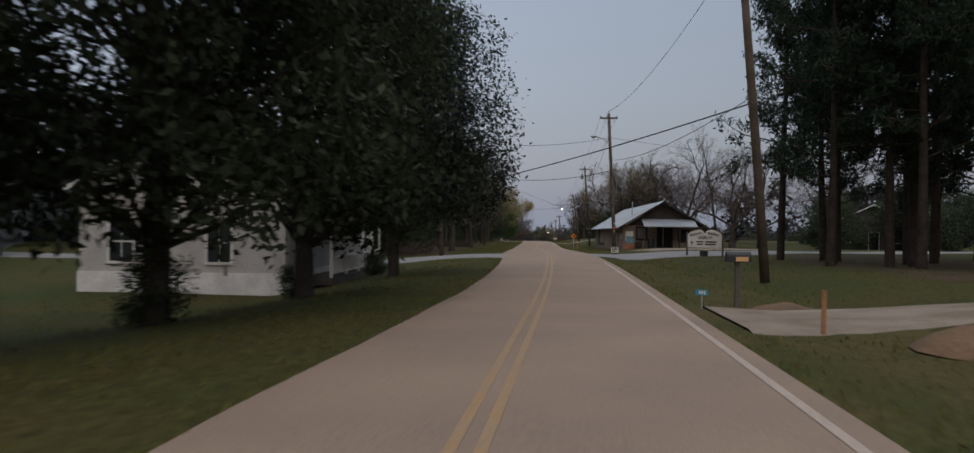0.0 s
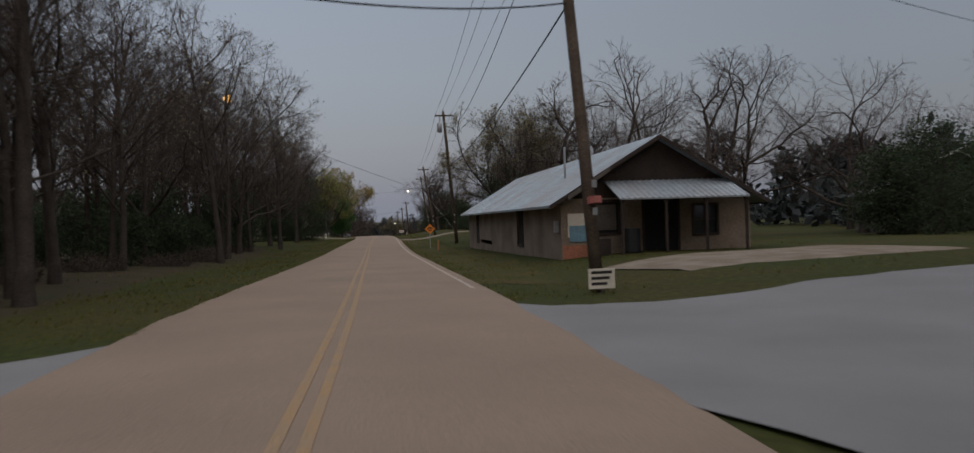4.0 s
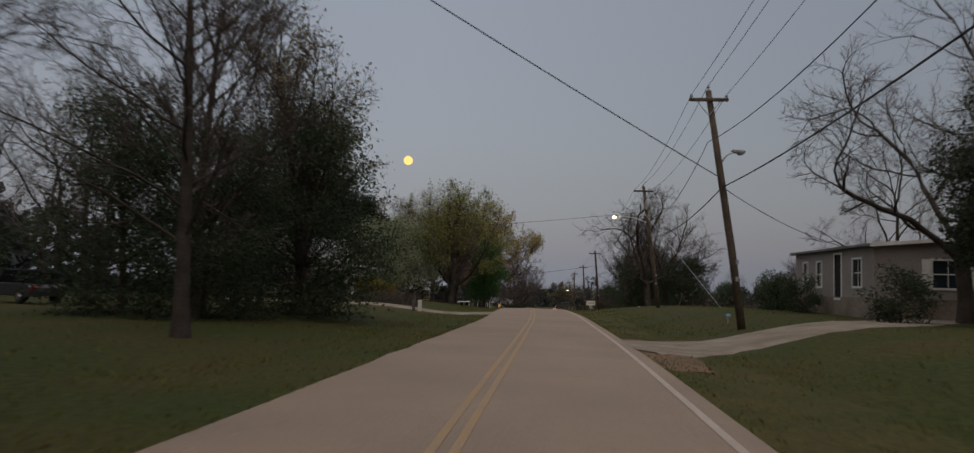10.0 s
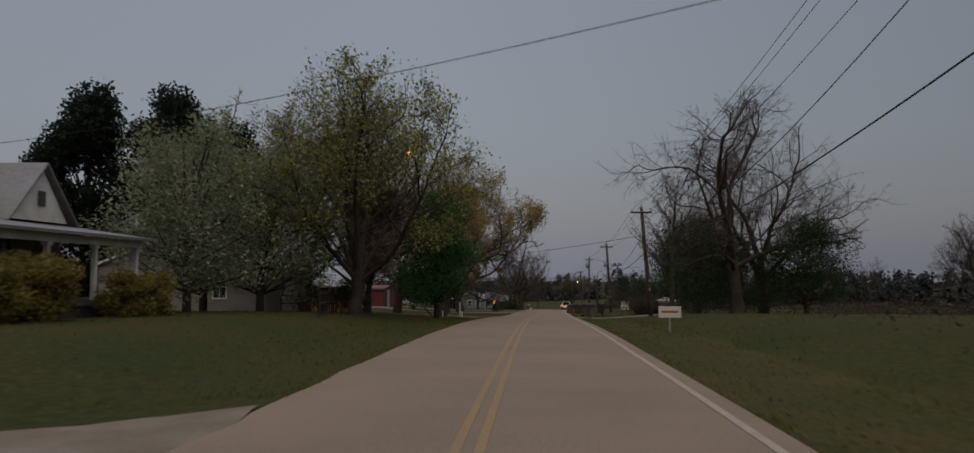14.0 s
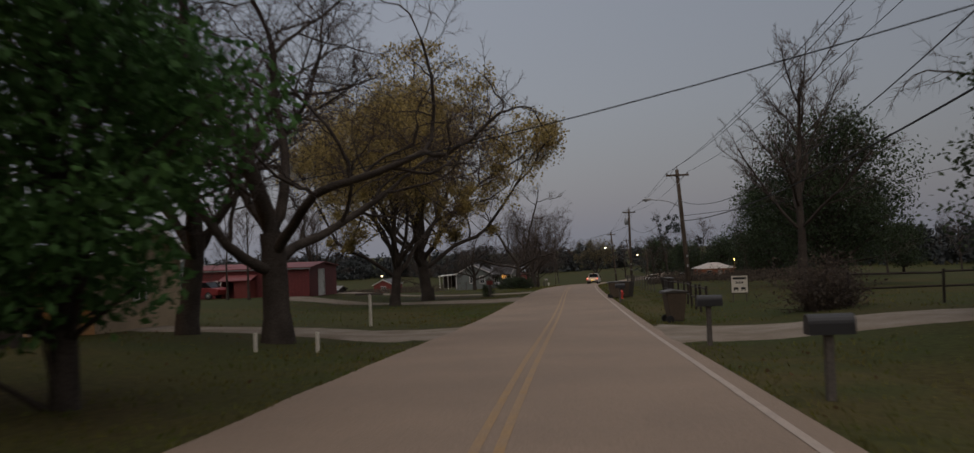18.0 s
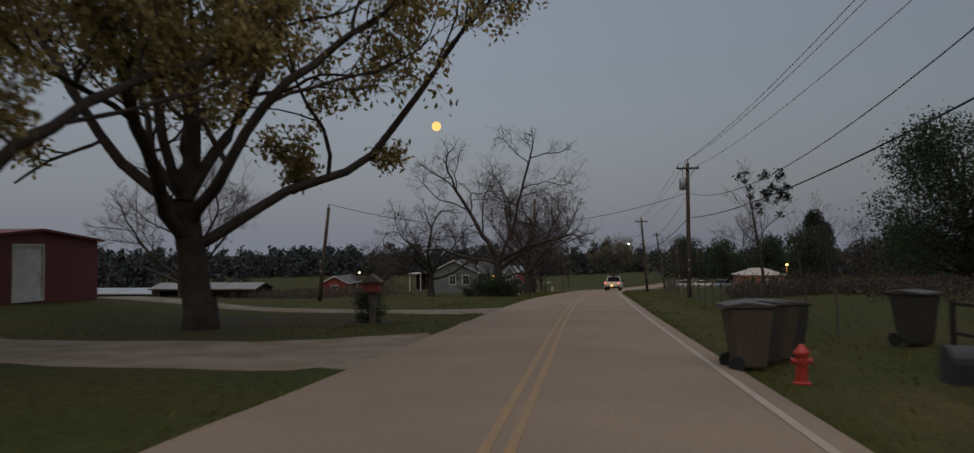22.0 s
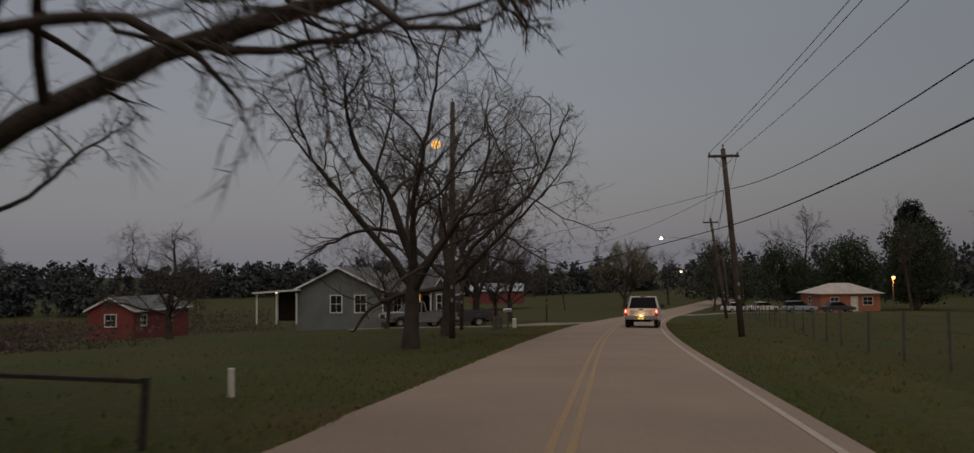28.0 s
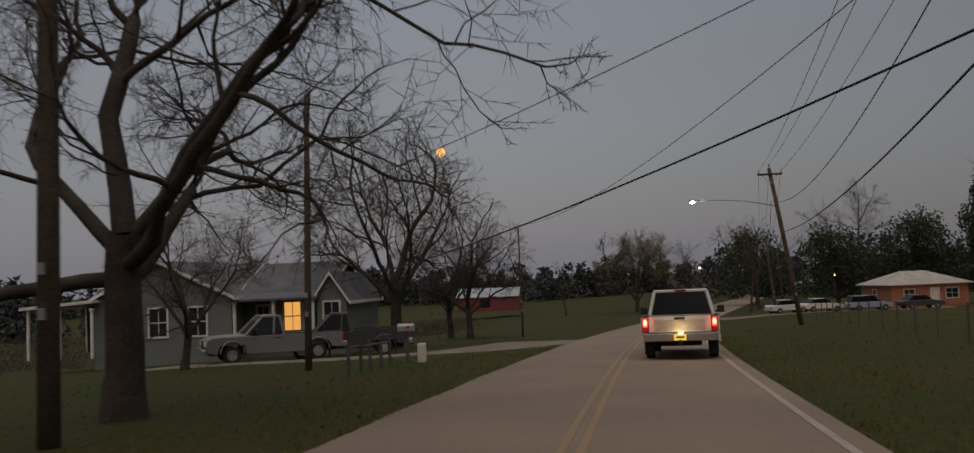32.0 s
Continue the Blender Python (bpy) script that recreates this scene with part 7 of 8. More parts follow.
gw = house("house_wing", pose(-15.5, 331.8, gz), (4.2, 7.0), 2.65, GREY_WALL, ("gable_x", 1.5, 0.3), "grey-green house wing with a porch and a warmly lit window", openings=(("S", 0.7, 0.5, 0.6, 1.5, "win"), ("S", 2.1, 0.75, 0.85, 1.4, "lit"), ("S", 3.15, 0.0, 0.9, 2.05, "door_dark")))
for xx in (0.1, 2.1, 4.1):
    post(gw, xx, -1.45, -0.1, 2.3, 0.14)
part("porch_roof", Mesh().add([(-0.1, -1.75, 2.3), (4.4, -1.75, 2.3), (4.4, -0.32, 2.6), (-0.1, -0.32, 2.6), (-0.1, -1.75, 2.4), (4.4, -1.75, 2.4), (4.4, -0.32, 2.7), (-0.1, -0.32, 2.7)], [(0, 3, 2, 1), (4, 5, 6, 7), (0, 1, 5, 4), (0, 4, 7, 3), (1, 2, 6, 5)]), SHINGLE, gw)
g2 = house("porch_room", pose(-11.3, 330.6, gz), (1.5, 6.0), 2.4, GREY_WALL, ("gable_y", 1.1, 0.25), "small gabled front room with white trim", openings=(("S", 0.38, 0.8, 0.75, 1.3, "win"),), category="house")
cp = thing("carport", pose(-26.0, 329.6, gz), "white-posted carport beside the grey house", "carport")
for xx in (0.1, 1.8, 3.5):
    for yy in (0.1, 5.0):
        post(cp, xx, yy, -0.2, 2.3, 0.12)
part("carport_roof", Mesh().add([(-0.2, -0.2, 2.3), (3.7, -0.2, 2.55), (3.7, 5.4, 2.55), (-0.2, 5.4, 2.3), (-0.2, -0.2, 2.45), (3.7, -0.2, 2.7), (3.7, 5.4, 2.7), (-0.2, 5.4, 2.45)], [(0, 3, 2, 1), (4, 5, 6, 7), (0, 1, 5, 4), (0, 4, 7, 3), (1, 2, 6, 5), (2, 3, 7, 6)]), WHITE_PAINT, cp)
part("back_wall", Mesh().box(0.0, 3.6, 5.1, 5.25, -0.2, 2.35), DARK_WOOD, cp)
for x, y, lx, label in ((-52, 300, 13, "low open shed with a rusted tin roof"), (-70, 306, 15, "low farm shed with a pale tin roof"), (-88, 316, 12, "low grey farm shed")):
    house("farm_shed", pose(x, y, ground(x, y) + 0.2), (lx, 6.0), 1.9, DARK_WOOD, ("gable_x", 0.6, 0.3), label, roof_mat=RUST_TIN if lx != 15 else TIN, trim=OLD_WOOD, category="shed", openings=(("S", 1.0, 0.0, lx - 2.0, 1.6, "hole"),))
bh = house("brick_house", pose(36.2, 393, ground(40, 395) + 0.1, 0, 0, 8), (9.0, 7.5), 2.6, BRICK, ("hip", 1.5, 0.5), "low orange brick house with a pale hip roof", roof_mat=PALE_ROOF, openings=(("S", 1.5, 0.9, 1.2, 1.1, "win"), ("S", 4.6, 0, 0.95, 2.05, "door"), ("S", 6.4, 0.9, 1.4, 1.1, "win"), ("W", 3, 0.9, 1, 1.1, "win")))
house("red_barn", pose(-27, 470, ground(-20, 472) + 2.4), (13, 9), 2.2, RED_METAL, ("gable_x", 1.8, 0.3), "distant red barn with a pale tin roof", roof_mat=TIN, category="barn", trim=DARK_WOOD, openings=(("S", 5, 0, 2, 1.7, "door_dark"),))


def yard_lamp(x, y, z, label, energy, sodium=True):
    zb = ground(x, y)
    ob = thing("yard_lamp", Matrix.Translation((x, y, zb)), label, "lamp")
    part("pole", Mesh().tube([(0, 0.3, -0.3), (0, 0.3, z - zb + 0.3)], 0.1, 8), POLE_WOOD, ob)
    part("arm", Mesh().tube([(0, 0.3, z - zb + 0.15), (0, 0, z - zb + 0.22)], 0.03, 6), STEEL, ob)
    part("shade", Mesh().tube([(0, 0, z - zb + 0.12), (0, 0, z - zb + 0.3)], [0.22, 0.1], 10), STEEL, ob)
    part("bulb", Mesh().ball((0, 0, z - zb), 0.19, 12), G_SODIUM if sodium else G_WHITE, ob, "glowing orange bulb" if sodium else "glowing white bulb")
    li = new("yard_light", bpy.data.lights.new("yard_light", "POINT"))
    li.data.energy, li.data.color, li.data.shadow_soft_size = energy, (1.0, 0.50, 0.14) if sodium else (1, 0.85, 0.6), 0.2
    li.location = (x, y - 0.35, z - 0.15)
    return ob


yard_lamp(43.0, 382.5, -4.8, "orange yard lamp glowing on a pole", 350)
yard_lamp(-20.6, 183.0, 0.9, "orange yard lamp glowing before the cream house", 240)
yard_lamp(47, 455, -6.5, "orange yard lamp far along the road", 60)
single("far_lamp", Mesh().ball((0, 0, 0), 0.3, 10), G_FAR, "far white lamp glowing beyond the fields", "lamp", m=Matrix.Translation((28, 500, -4.0)))
single("far_lamp", Mesh().ball((0, 0, 0), 0.25, 10), G_FAR, "far white lamp glowing beyond the fields", "lamp", m=Matrix.Translation((-58, 420, -7.0)))

# moon
el, az = radians(8.4), radians(9.6)
single("moon", Mesh().ball((0, 0, 0), 21.5, 24), G_MOON, "full yellow-orange moon low in the sky", "moon", m=Matrix.Translation((-4000 * math.sin(az) * math.cos(el), 4000 * math.cos(az) * math.cos(el) + 150, 4000 * math.sin(el))), kind="structure", smooth=True)


# ---- vehicles ----
def wheel(parent, x, y, r=0.37, w=0.24):
    s = 1 if x > 0 else -1
    t = part("wheel", bevelled(Mesh().tube([(x - w / 2, y, r), (x + w / 2, y, r)], r, 20), 0.035), RUBBER, parent, smooth=False)
    part("rim", Mesh().tube([(x + s * (w / 2 - 0.01), y, r), (x + s * (w / 2 + 0.012), y, r)], [r * 0.62, r * 0.58], 16), CHROME, t)
    part("hub", Mesh().tube([(x + s * (w / 2), y, r), (x + s * (w / 2 + 0.03), y, r)], r * 0.18, 10), STEEL, t)
    return t


def pickup(m, paint, label, lights=False, crew=False):
    """A pickup facing +y, its rear bumper at y = -2.85."""
    ob = thing("pickup_truck", m, label, "pickup truck")
    W = 0.98
    side = [(-2.75, 0.52), (-2.75, 1.12), (-2.70, 1.16), (-0.33, 1.16), (-0.33, 1.12), (2.5, 1.10), (2.75, 0.98), (2.8, 0.5), (2.35, 0.42), (2.25, 0.75), (1.95, 0.92), (1.6, 0.92), (1.3, 0.75), (1.22, 0.40), (-1.15, 0.40), (-1.25, 0.75), (-1.5, 0.93), (-1.95, 0.93), (-2.2, 0.75), (-2.3, 0.52)]
    for s in (-1, 1):
        part("body_side", bevelled(Mesh().prism(side, 0, s * W - 0.05, s * W + 0.05), 0.02), paint, ob)
        part("fender_lip", Mesh().tube([(s * (W + 0.05), -1.72 + 0.47 * math.cos(radians(a)), 0.45 + 0.49 * math.sin(radians(a))) for a in range(0, 181, 20)], 0.03, 5), paint, ob)
        part("fender_lip", Mesh().tube([(s * (W + 0.05), 1.77 + 0.47 * math.cos(radians(a)), 0.45 + 0.49 * math.sin(radians(a))) for a in range(0, 181, 20)], 0.03, 5), paint, ob)
    part("bed_floor", Mesh().box(-W + 0.05, W - 0.05, -2.7, -0.4, 0.62, 0.7), DARK, ob)
    part("bed_front", Mesh().box(-W + 0.05, W - 0.05, -0.42, -0.35, 0.6, 1.15), paint, ob)
    for s in (-1, 1):
        part("bed_rail", bevelled(Mesh().box(s * W - 0.065, s * W + 0.065, -2.74, -0.36, 1.155, 1.185), 0.01, 1), BLACK, ob)
        part("mud_flap", Mesh().box(s * 0.86 - 0.13, s * 0.86 + 0.13, -2.24, -2.22, 0.12, 0.55), RUBBER, ob)
    part("hood", bevelled(Mesh().prism([(1.05, 0.75), (1.05, 1.17), (2.4, 1.11), (2.72, 1.0), (2.72, 0.75)], 0, -W + 0.04, W - 0.04), 0.05), paint, ob)
    part("chassis", Mesh().box(-0.55, 0.55, -2.6, 2.6, 0.36, 0.58), DARK, ob)
    tail = part("tailgate", bevelled(Mesh().box(-0.82, 0.82, -2.80, -2.72, 0.72, 1.17), 0.02), paint, ob)
    part("tailgate_recess", bevelled(Mesh().box(-0.66, 0.66, -2.815, -2.80, 0.78, 1.06), 0.006, 1), mat("tailgate_panel", (0.42, 0.38, 0.33), rough=0.5, var=0.2, scale=3, bump=0.1), tail)
    for z in (0.705, 1.175):
        part("gap_seal", Mesh().box(-0.82, 0.82, -2.795, -2.74, z - 0.012, z + 0.012), BLACK, tail)
    for x in (-0.835, 0.835):
        part("gap_seal", Mesh().box(x - 0.014, x + 0.014, -2.80, -2.74, 0.72, 1.17), BLACK, tail)
    part("tailgate_handle", bevelled(Mesh().box(-0.14, 0.14, -2.83, -2.80, 1.07, 1.13), 0.01, 1), BLACK, tail)
    bump = part("rear_bumper", bevelled(Mesh().prism([(-2.95, 0.5), (-2.98, 0.72), (-2.78, 0.72), (-2.78, 0.5)], 0, -0.96, 0.96), 0.03), CHROME, ob)
    part("step_pad", Mesh().box(-0.9, 0.9, -2.96, -2.80, 0.722, 0.735), BLACK, bump)
    plate = part("number_plate", Mesh().box(-0.16, 0.16, -3.0, -2.985, 0.52, 0.68), G_PLATE if lights else SIGN_WHITE, bump, "lit yellow plate" if lights else "")
    part("plate_bar", Mesh().box(-0.11, 0.11, -3.006, -3.0, 0.575, 0.63), SIGN_BLACK, plate)
    part("tow_hitch", Mesh().box(-0.05, 0.05, -3.08, -2.8, 0.40, 0.48).box(-0.03, 0.03, -3.1, -3.04, 0.44, 0.54), BLACK, ob)
    part("front_bumper", bevelled(Mesh().box(-0.97, 0.97, 2.72, 2.95, 0.42, 0.66), 0.04), CHROME, ob)
    part("grille", Mesh().box(-0.5, 0.5, 2.78, 2.83, 0.7, 0.96), BLACK, ob)
    for s in (-1, 1):
        part("headlight", bevelled(Mesh().box(s * 0.72 - 0.2, s * 0.72 + 0.2, 2.72, 2.82, 0.74, 0.95), 0.03), SIGN_WHITE, ob)
        tl = part("tail_light", bevelled(Mesh().box(s * 0.91 - 0.085, s * 0.91 + 0.085, -2.83, -2.68, 0.74, 1.14), 0.02), mat("red_lens", (0.35, 0.02, 0.015), rough=0.25, var=0.1, bump=0), ob, "red tail light")
        part("lens", Mesh().box(s * 0.91 - 0.06, s * 0.91 + 0.06, -2.838, -2.83, 0.88, 1.11), G_RED if lights else mat("red_lens_dark", (0.25, 0.015, 0.01), rough=0.3, var=0.1, bump=0), tl, "glowing red lens" if lights else "")
        if lights:
            part("lamp_core", Mesh().ball((s * 0.91, -2.84, 1.0), 0.055, 10, 1.6), G_HOT, tl)
        mir = part("mirror", bevelled(Mesh().box(s * 1.16 - 0.11, s * 1.16 + 0.11, 0.78, 0.88, 1.2, 1.42), 0.02), BLACK, ob)
        part("mirror_stalk", Mesh().box(min(s * 0.96, s * 1.07), max(s * 0.96, s * 1.07), 0.8, 0.86, 1.22, 1.27), BLACK, mir)
    # cab: glasshouse with pillars
    y0, y1 = (-0.30, 1.25)
    r0, r1 = (-0.16, 0.55)
    zt, zb = 1.86, 1.14
    hw0, hw1 = 0.93, 0.76
    lo = [(-hw0, y0, zb), (hw0, y0, zb), (hw0, y1, zb), (-hw0, y1, zb)]
    hi = [(-hw1, r0, zt), (hw1, r0, zt), (hw1, r1, zt), (-hw1, r1, zt)]
    roofp = part("cab_roof", bevelled(Mesh().box(-hw1 - 0.02, hw1 + 0.02, r0 - 0.03, r1 + 0.03, zt - 0.03, zt + 0.06), 0.03), paint, ob)
    for i in range(4):
        part("pillar", Mesh().tube([lo[i], hi[i]], 0.055, 6), paint, ob)
    for s in (-1, 1):
        part("pillar", Mesh().tube([(s * hw0, 0.12, zb), (s * hw1, 0.05, zt)], 0.05, 6), paint, ob)
    for n_, (i, j) in (("rear_window", (0, 1)), ("side_window", (1, 2)), ("windscreen", (2, 3)), ("side_window", (3, 0))):
        a, b, c, d = Vector(lo[i]), Vector(lo[j]), Vector(hi[j]), Vector(hi[i])
        n = (b - a).cross(d - a).normalized() * 0.006
        part(n_, Mesh().add([a, b, c, d, a - n, b - n, c - n, d - n], [(0, 1, 2, 3), (7, 6, 5, 4)]), CAR_GLASS, ob)
    part("cab_back", Mesh().box(-hw0, hw0, y0 - 0.02, y0 + 0.02, 0.9, 1.17), paint, ob)
    part("brake_light", Mesh().box(-0.16, 0.16, r0 - 0.045, r0 - 0.03, zt - 0.01, zt + 0.05), mat("red_lens_top", (0.22, 0.01, 0.01), rough=0.3, var=0.1, bump=0), roofp, "small red brake light")
    for x in (-0.86, 0.86):
        for y in (-1.72, 1.77):
            wheel(ob, x, y)
    for s in (-1, 1):
        for yy in (0.2,):
            part("door_handle", Mesh().box(s * (W + 0.05) - 0.015, s * (W + 0.05) + 0.015, -0.15, 0.05, 0.98, 1.02), BLACK, ob)
    return ob


def car(m, paint, label, kind="sedan"):
    ob = thing("parked_car", m, label, "car")
    prof = [(-2.2, 0.35), (-2.25, 0.75), (-2.1, 0.9), (-1.4, 0.95), (1.0, 0.95), (2.1, 0.78), (2.25, 0.6), (2.2, 0.35)]
    part("body", bevelled(Mesh().prism(prof, 0, -0.88, 0.88), 0.06), paint, ob)
    cabp = [(-1.65, 0.93), (-1.1, 1.4), (0.2, 1.43), (1.0, 0.94)] if kind == "sedan" else [(-2.05, 0.93), (-1.9, 1.55), (0.2, 1.6), (1.0, 0.94)]
    part("cabin", bevelled(Mesh().prism(cabp, 0, -0.78, 0.78), 0.05), CAR_GLASS, ob)
    top = cabp[1:3]
    part("roof", bevelled(Mesh().box(-0.72, 0.72, top[0][0] + 0.02, top[1][0] - 0.02, top[0][1] - 0.01, top[0][1] + 0.05), 0.02), paint, ob)
    for s in (-1, 1):
        part("headlight", bevelled(Mesh().box(s * 0.6 - 0.16, s * 0.6 + 0.16, 2.12, 2.23, 0.6, 0.74), 0.02), SIGN_WHITE, ob)
        part("tail_light", bevelled(Mesh().box(s * 0.68 - 0.13, s * 0.68 + 0.13, -2.26, -2.18, 0.66, 0.82), 0.02), mat("red_lens", (0.35, 0.02, 0.015)), ob)
    for x in (-0.8, 0.8):
        for y in (-1.35, 1.4):
            wheel(ob, x, y, 0.32, 0.2)
    return ob


def on_slope(x, y, turn):
    a = radians(turn)
    d = Vector((-math.sin(a), math.cos(a)))
    f = lambda px, py: road_z(py) + 0.02 if abs(px - road_x(py)) < 3 else ground(px, py) + 0.02
    z = f(x, y)
    up = math.degrees(math.atan2(f(x + d.x * 2, y + d.y * 2) - f(x - d.x * 2, y - d.y * 2), 4))
    return Matrix.Translation((x, y, z)) @ Matrix.Rotation(a, 4, "Z") @ Matrix.Rotation(radians(up), 4, "X")


lead = pickup(on_slope(4.75, 316.6, -7), SILVER, "silver pickup truck with red tail lights stopped in its lane", lights=True)
for s in (-1, 1):
    li = new("tail_glow", bpy.data.lights.new("tail_glow", "POINT"))
    li.data.energy, li.data.color, li.data.shadow_soft_size = 2.0, (1.0, 0.12, 0.05), 0.06
    li.location = lead.matrix_world @ Vector((s * 0.91, -2.95, 1.0))
# added fill lamp, warms the bumper and tailgate in place of following headlights
li = new("plate_light", bpy.data.lights.new("plate_light", "POINT"))
li.data.energy, li.data.color, li.data.shadow_soft_size = 7.0, (1.0, 0.72, 0.35), 0.05
li.location = lead.matrix_world @ Vector((0, -3.12, 0.74))
pickup(on_slope(-11.4, 325.0, 122), GREY_CAR, "grey pickup truck parked on the grass by the house")
pickup(on_slope(-8.9, 327.0, 108), DARK_CAR, "dark pickup truck parked behind the grey one")
car(on_slope(22.5, 384, -70), SILVER, "pale sedan parked on the driveway")
car(on_slope(26.5, 386, -75), SIGN_WHITE, "white sedan parked on the driveway")
car(on_slope(31, 384.5, -85), BLUE_CAR, "pale blue car parked on the driveway", "van")
car(on_slope(36, 384, -80), DARK_CAR, "dark car parked before the brick house")
car(on_slope(-30.3, 227.2, 84), mat("red_car_paint", (0.22, 0.035, 0.035), rough=0.4, var=0.15, metal=0.2, bump=0.02), "faded red car parked before the barn")
car(on_slope(-24.5, 108, 60), DARK_CAR, "dark red car parked under the trees", "van")


# ---- bins, fences, small things ----
def wheelie(x, y, turn, label, pale=False):
    ob = thing("wheeled_bin", pose(x, y, ground(x, y), 0, 0, turn), label, "bin", "bins by the road")
    v = [(-0.24, -0.26, 0.06), (0.24, -0.26, 0.06), (0.24, 0.2, 0.06), (-0.24, 0.2, 0.06), (-0.31, -0.36, 1.0), (0.31, -0.36, 1.0), (0.31, 0.34, 1.0), (-0.31, 0.34, 1.0)]
    part("body", bevelled(Mesh().add(v, [(0, 3, 2, 1), (4, 5, 6, 7), (0, 1, 5, 4), (1, 2, 6, 5), (2, 3, 7, 6), (3, 0, 4, 7)]), 0.03), CAN_HEADLIT if pale else BIN_GREEN, ob)
    part("lid", bevelled(Mesh().prism([(-0.40, 1.0), (-0.38, 1.06), (0.1, 1.11), (0.40, 1.06), (0.40, 1.0)], 0, -0.34, 0.34), 0.015, 1), BIN_GREEN, ob)
    part("handle", Mesh().tube([(-0.28, 0.42, 1.0), (0.28, 0.42, 1.0)], 0.02, 6), BIN_GREEN, ob)
    for s in (-1, 1):
        part("wheel", Mesh().tube([(s * 0.25, 0.24, 0.13), (s * 0.31, 0.24, 0.13)], 0.13, 14), RUBBER, ob)
    return ob


wheelie(3.55, 189.4, 100, "dark-lidded tan wheeled bin beside the farm driveway", True)
for i, (x, y, p) in enumerate(((2.95, 215.8, True), (3.3, 216.5, False), (3.65, 217.2, True), (4.0, 217.9, False))):
    wheelie(x, y, 95 + 6 * i, "dark wheeled bin standing in a row by the road", p)
wheelie(6.8, 219.2, 40, "dark wheeled bin by the pasture fence")


def fence(points, spacing, height, label, rails=0, wires=0, material=None, post_r=0.05, wire_mat=None):
    ob = thing("fence", Matrix.Translation((points[0][0], points[0][1], ground(*points[0]))), label, "fence")
    o = ob.matrix_world.translation
    ps = []
    for (x0, y0), (x1, y1) in zip(points, points[1:]):
        n = max(1, round(math.hypot(x1 - x0, y1 - y0) / spacing))
        ps += [(x0 + (x1 - x0) * i / n, y0 + (y1 - y0) * i / n) for i in range(n)]
    ps.append(points[-1])
    q = [Vector((x, y, ground(x, y))) - o for x, y in ps]
    r = random.Random(len(ps))
    for p in q:
        part("post", Mesh().tube([p + Vector((0, 0, -0.3)), p + Vector((r.uniform(-0.04, 0.04), r.uniform(-0.04, 0.04), height + r.uniform(-0.06, 0.06)))], post_r, 6), material or OLD_WOOD, ob)
    for k in range(rails):
        z = height * (0.9 - 0.42 * k)
        for a, b in zip(q, q[1:]):
            part("rail", Mesh().tube([a + Vector((0, 0, z)), b + Vector((0, 0, z + r.uniform(-0.05, 0.05)))], 0.036, 5), material or OLD_WOOD, ob)
    for k in range(wires):
        z = height * (0.95 - 0.8 * k / max(wires - 1, 1))
        part("wire", Mesh().tube([p + Vector((0, 0, z)) for p in q], 0.004, 4), CABLE, ob)
    return ob


fence(((5.2, 193), (6.0, 205), (6.2, 216)), 2.6, 1.1, "rough wooden rail fence along the pasture", rails=2, material=DARK_WOOD)
fence(((6.2, 222), (6.5, 240), (7.2, 262), (9.0, 290), (12.5, 318), (17, 350)), 3.0, 1.15, "wire pasture fence on thin wooden posts", wires=4, post_r=0.034)
fence(((14, 190), (22, 192), (40, 196), (70, 200)), 4.0, 1.0, "wire field fence on thin posts", wires=3, post_r=0.045)
fence(((9.5, 190), (16, 191), (30, 193)), 3.0, 1.2, "dark wooden rail fence across the pasture", rails=2, material=DARK_WOOD)
fence(((-3.9, 271.3), (-6.2, 271.9)), 2.4, 0.85, "two dark fence posts with a broken rail", rails=1, material=DARK_WOOD, post_r=0.05)
fence(((-4.4, 312.6), (-4.3, 316.8)), 1.05, 0.85, "old wooden fence posts before the yard", rails=1, material=OLD_WOOD)
fence(((-9.5, 153), (-12, 166), (-16, 168)), 1.6, 1.1, "dark picket fence before the white house", rails=2, material=DARK_WOOD, post_r=0.04)
fence(((-14, 276), (-30, 284), (-48, 292)), 3.5, 1.1, "wire field fence on thin posts", wires=3, post_r=0.045)

fs = thing("farm_sign", pose(7.8, 199.8, ground(7.8, 199.8) - 0.05, 0, 0, -8) @ Matrix.Diagonal((0.58, 0.58, 0.62, 1)), "white farm sign with cattle shapes on the fence", "sign")
part("board", Mesh().box(-0.62, 0.62, -0.02, 0.02, 0.75, 2.0), SIGN_WHITE, fs)
part("frame", Mesh().box(-0.67, -0.62, -0.03, 0.03, 0.7, 2.05).box(0.62, 0.67, -0.03, 0.03, 0.7, 2.05).box(-0.62, 0.62, -0.03, 0.03, 2.0, 2.05).box(-0.62, 0.62, -0.03, 0.03, 0.7, 0.75), DARK_WOOD, fs)
part("text_bar", Mesh().box(-0.5, 0.5, -0.028, -0.021, 1.72, 1.88), SIGN_BLACK, fs)
lettering("FARM", fs, 0.0, 1.48, 0.24, SIGN_BLACK, -0.026)
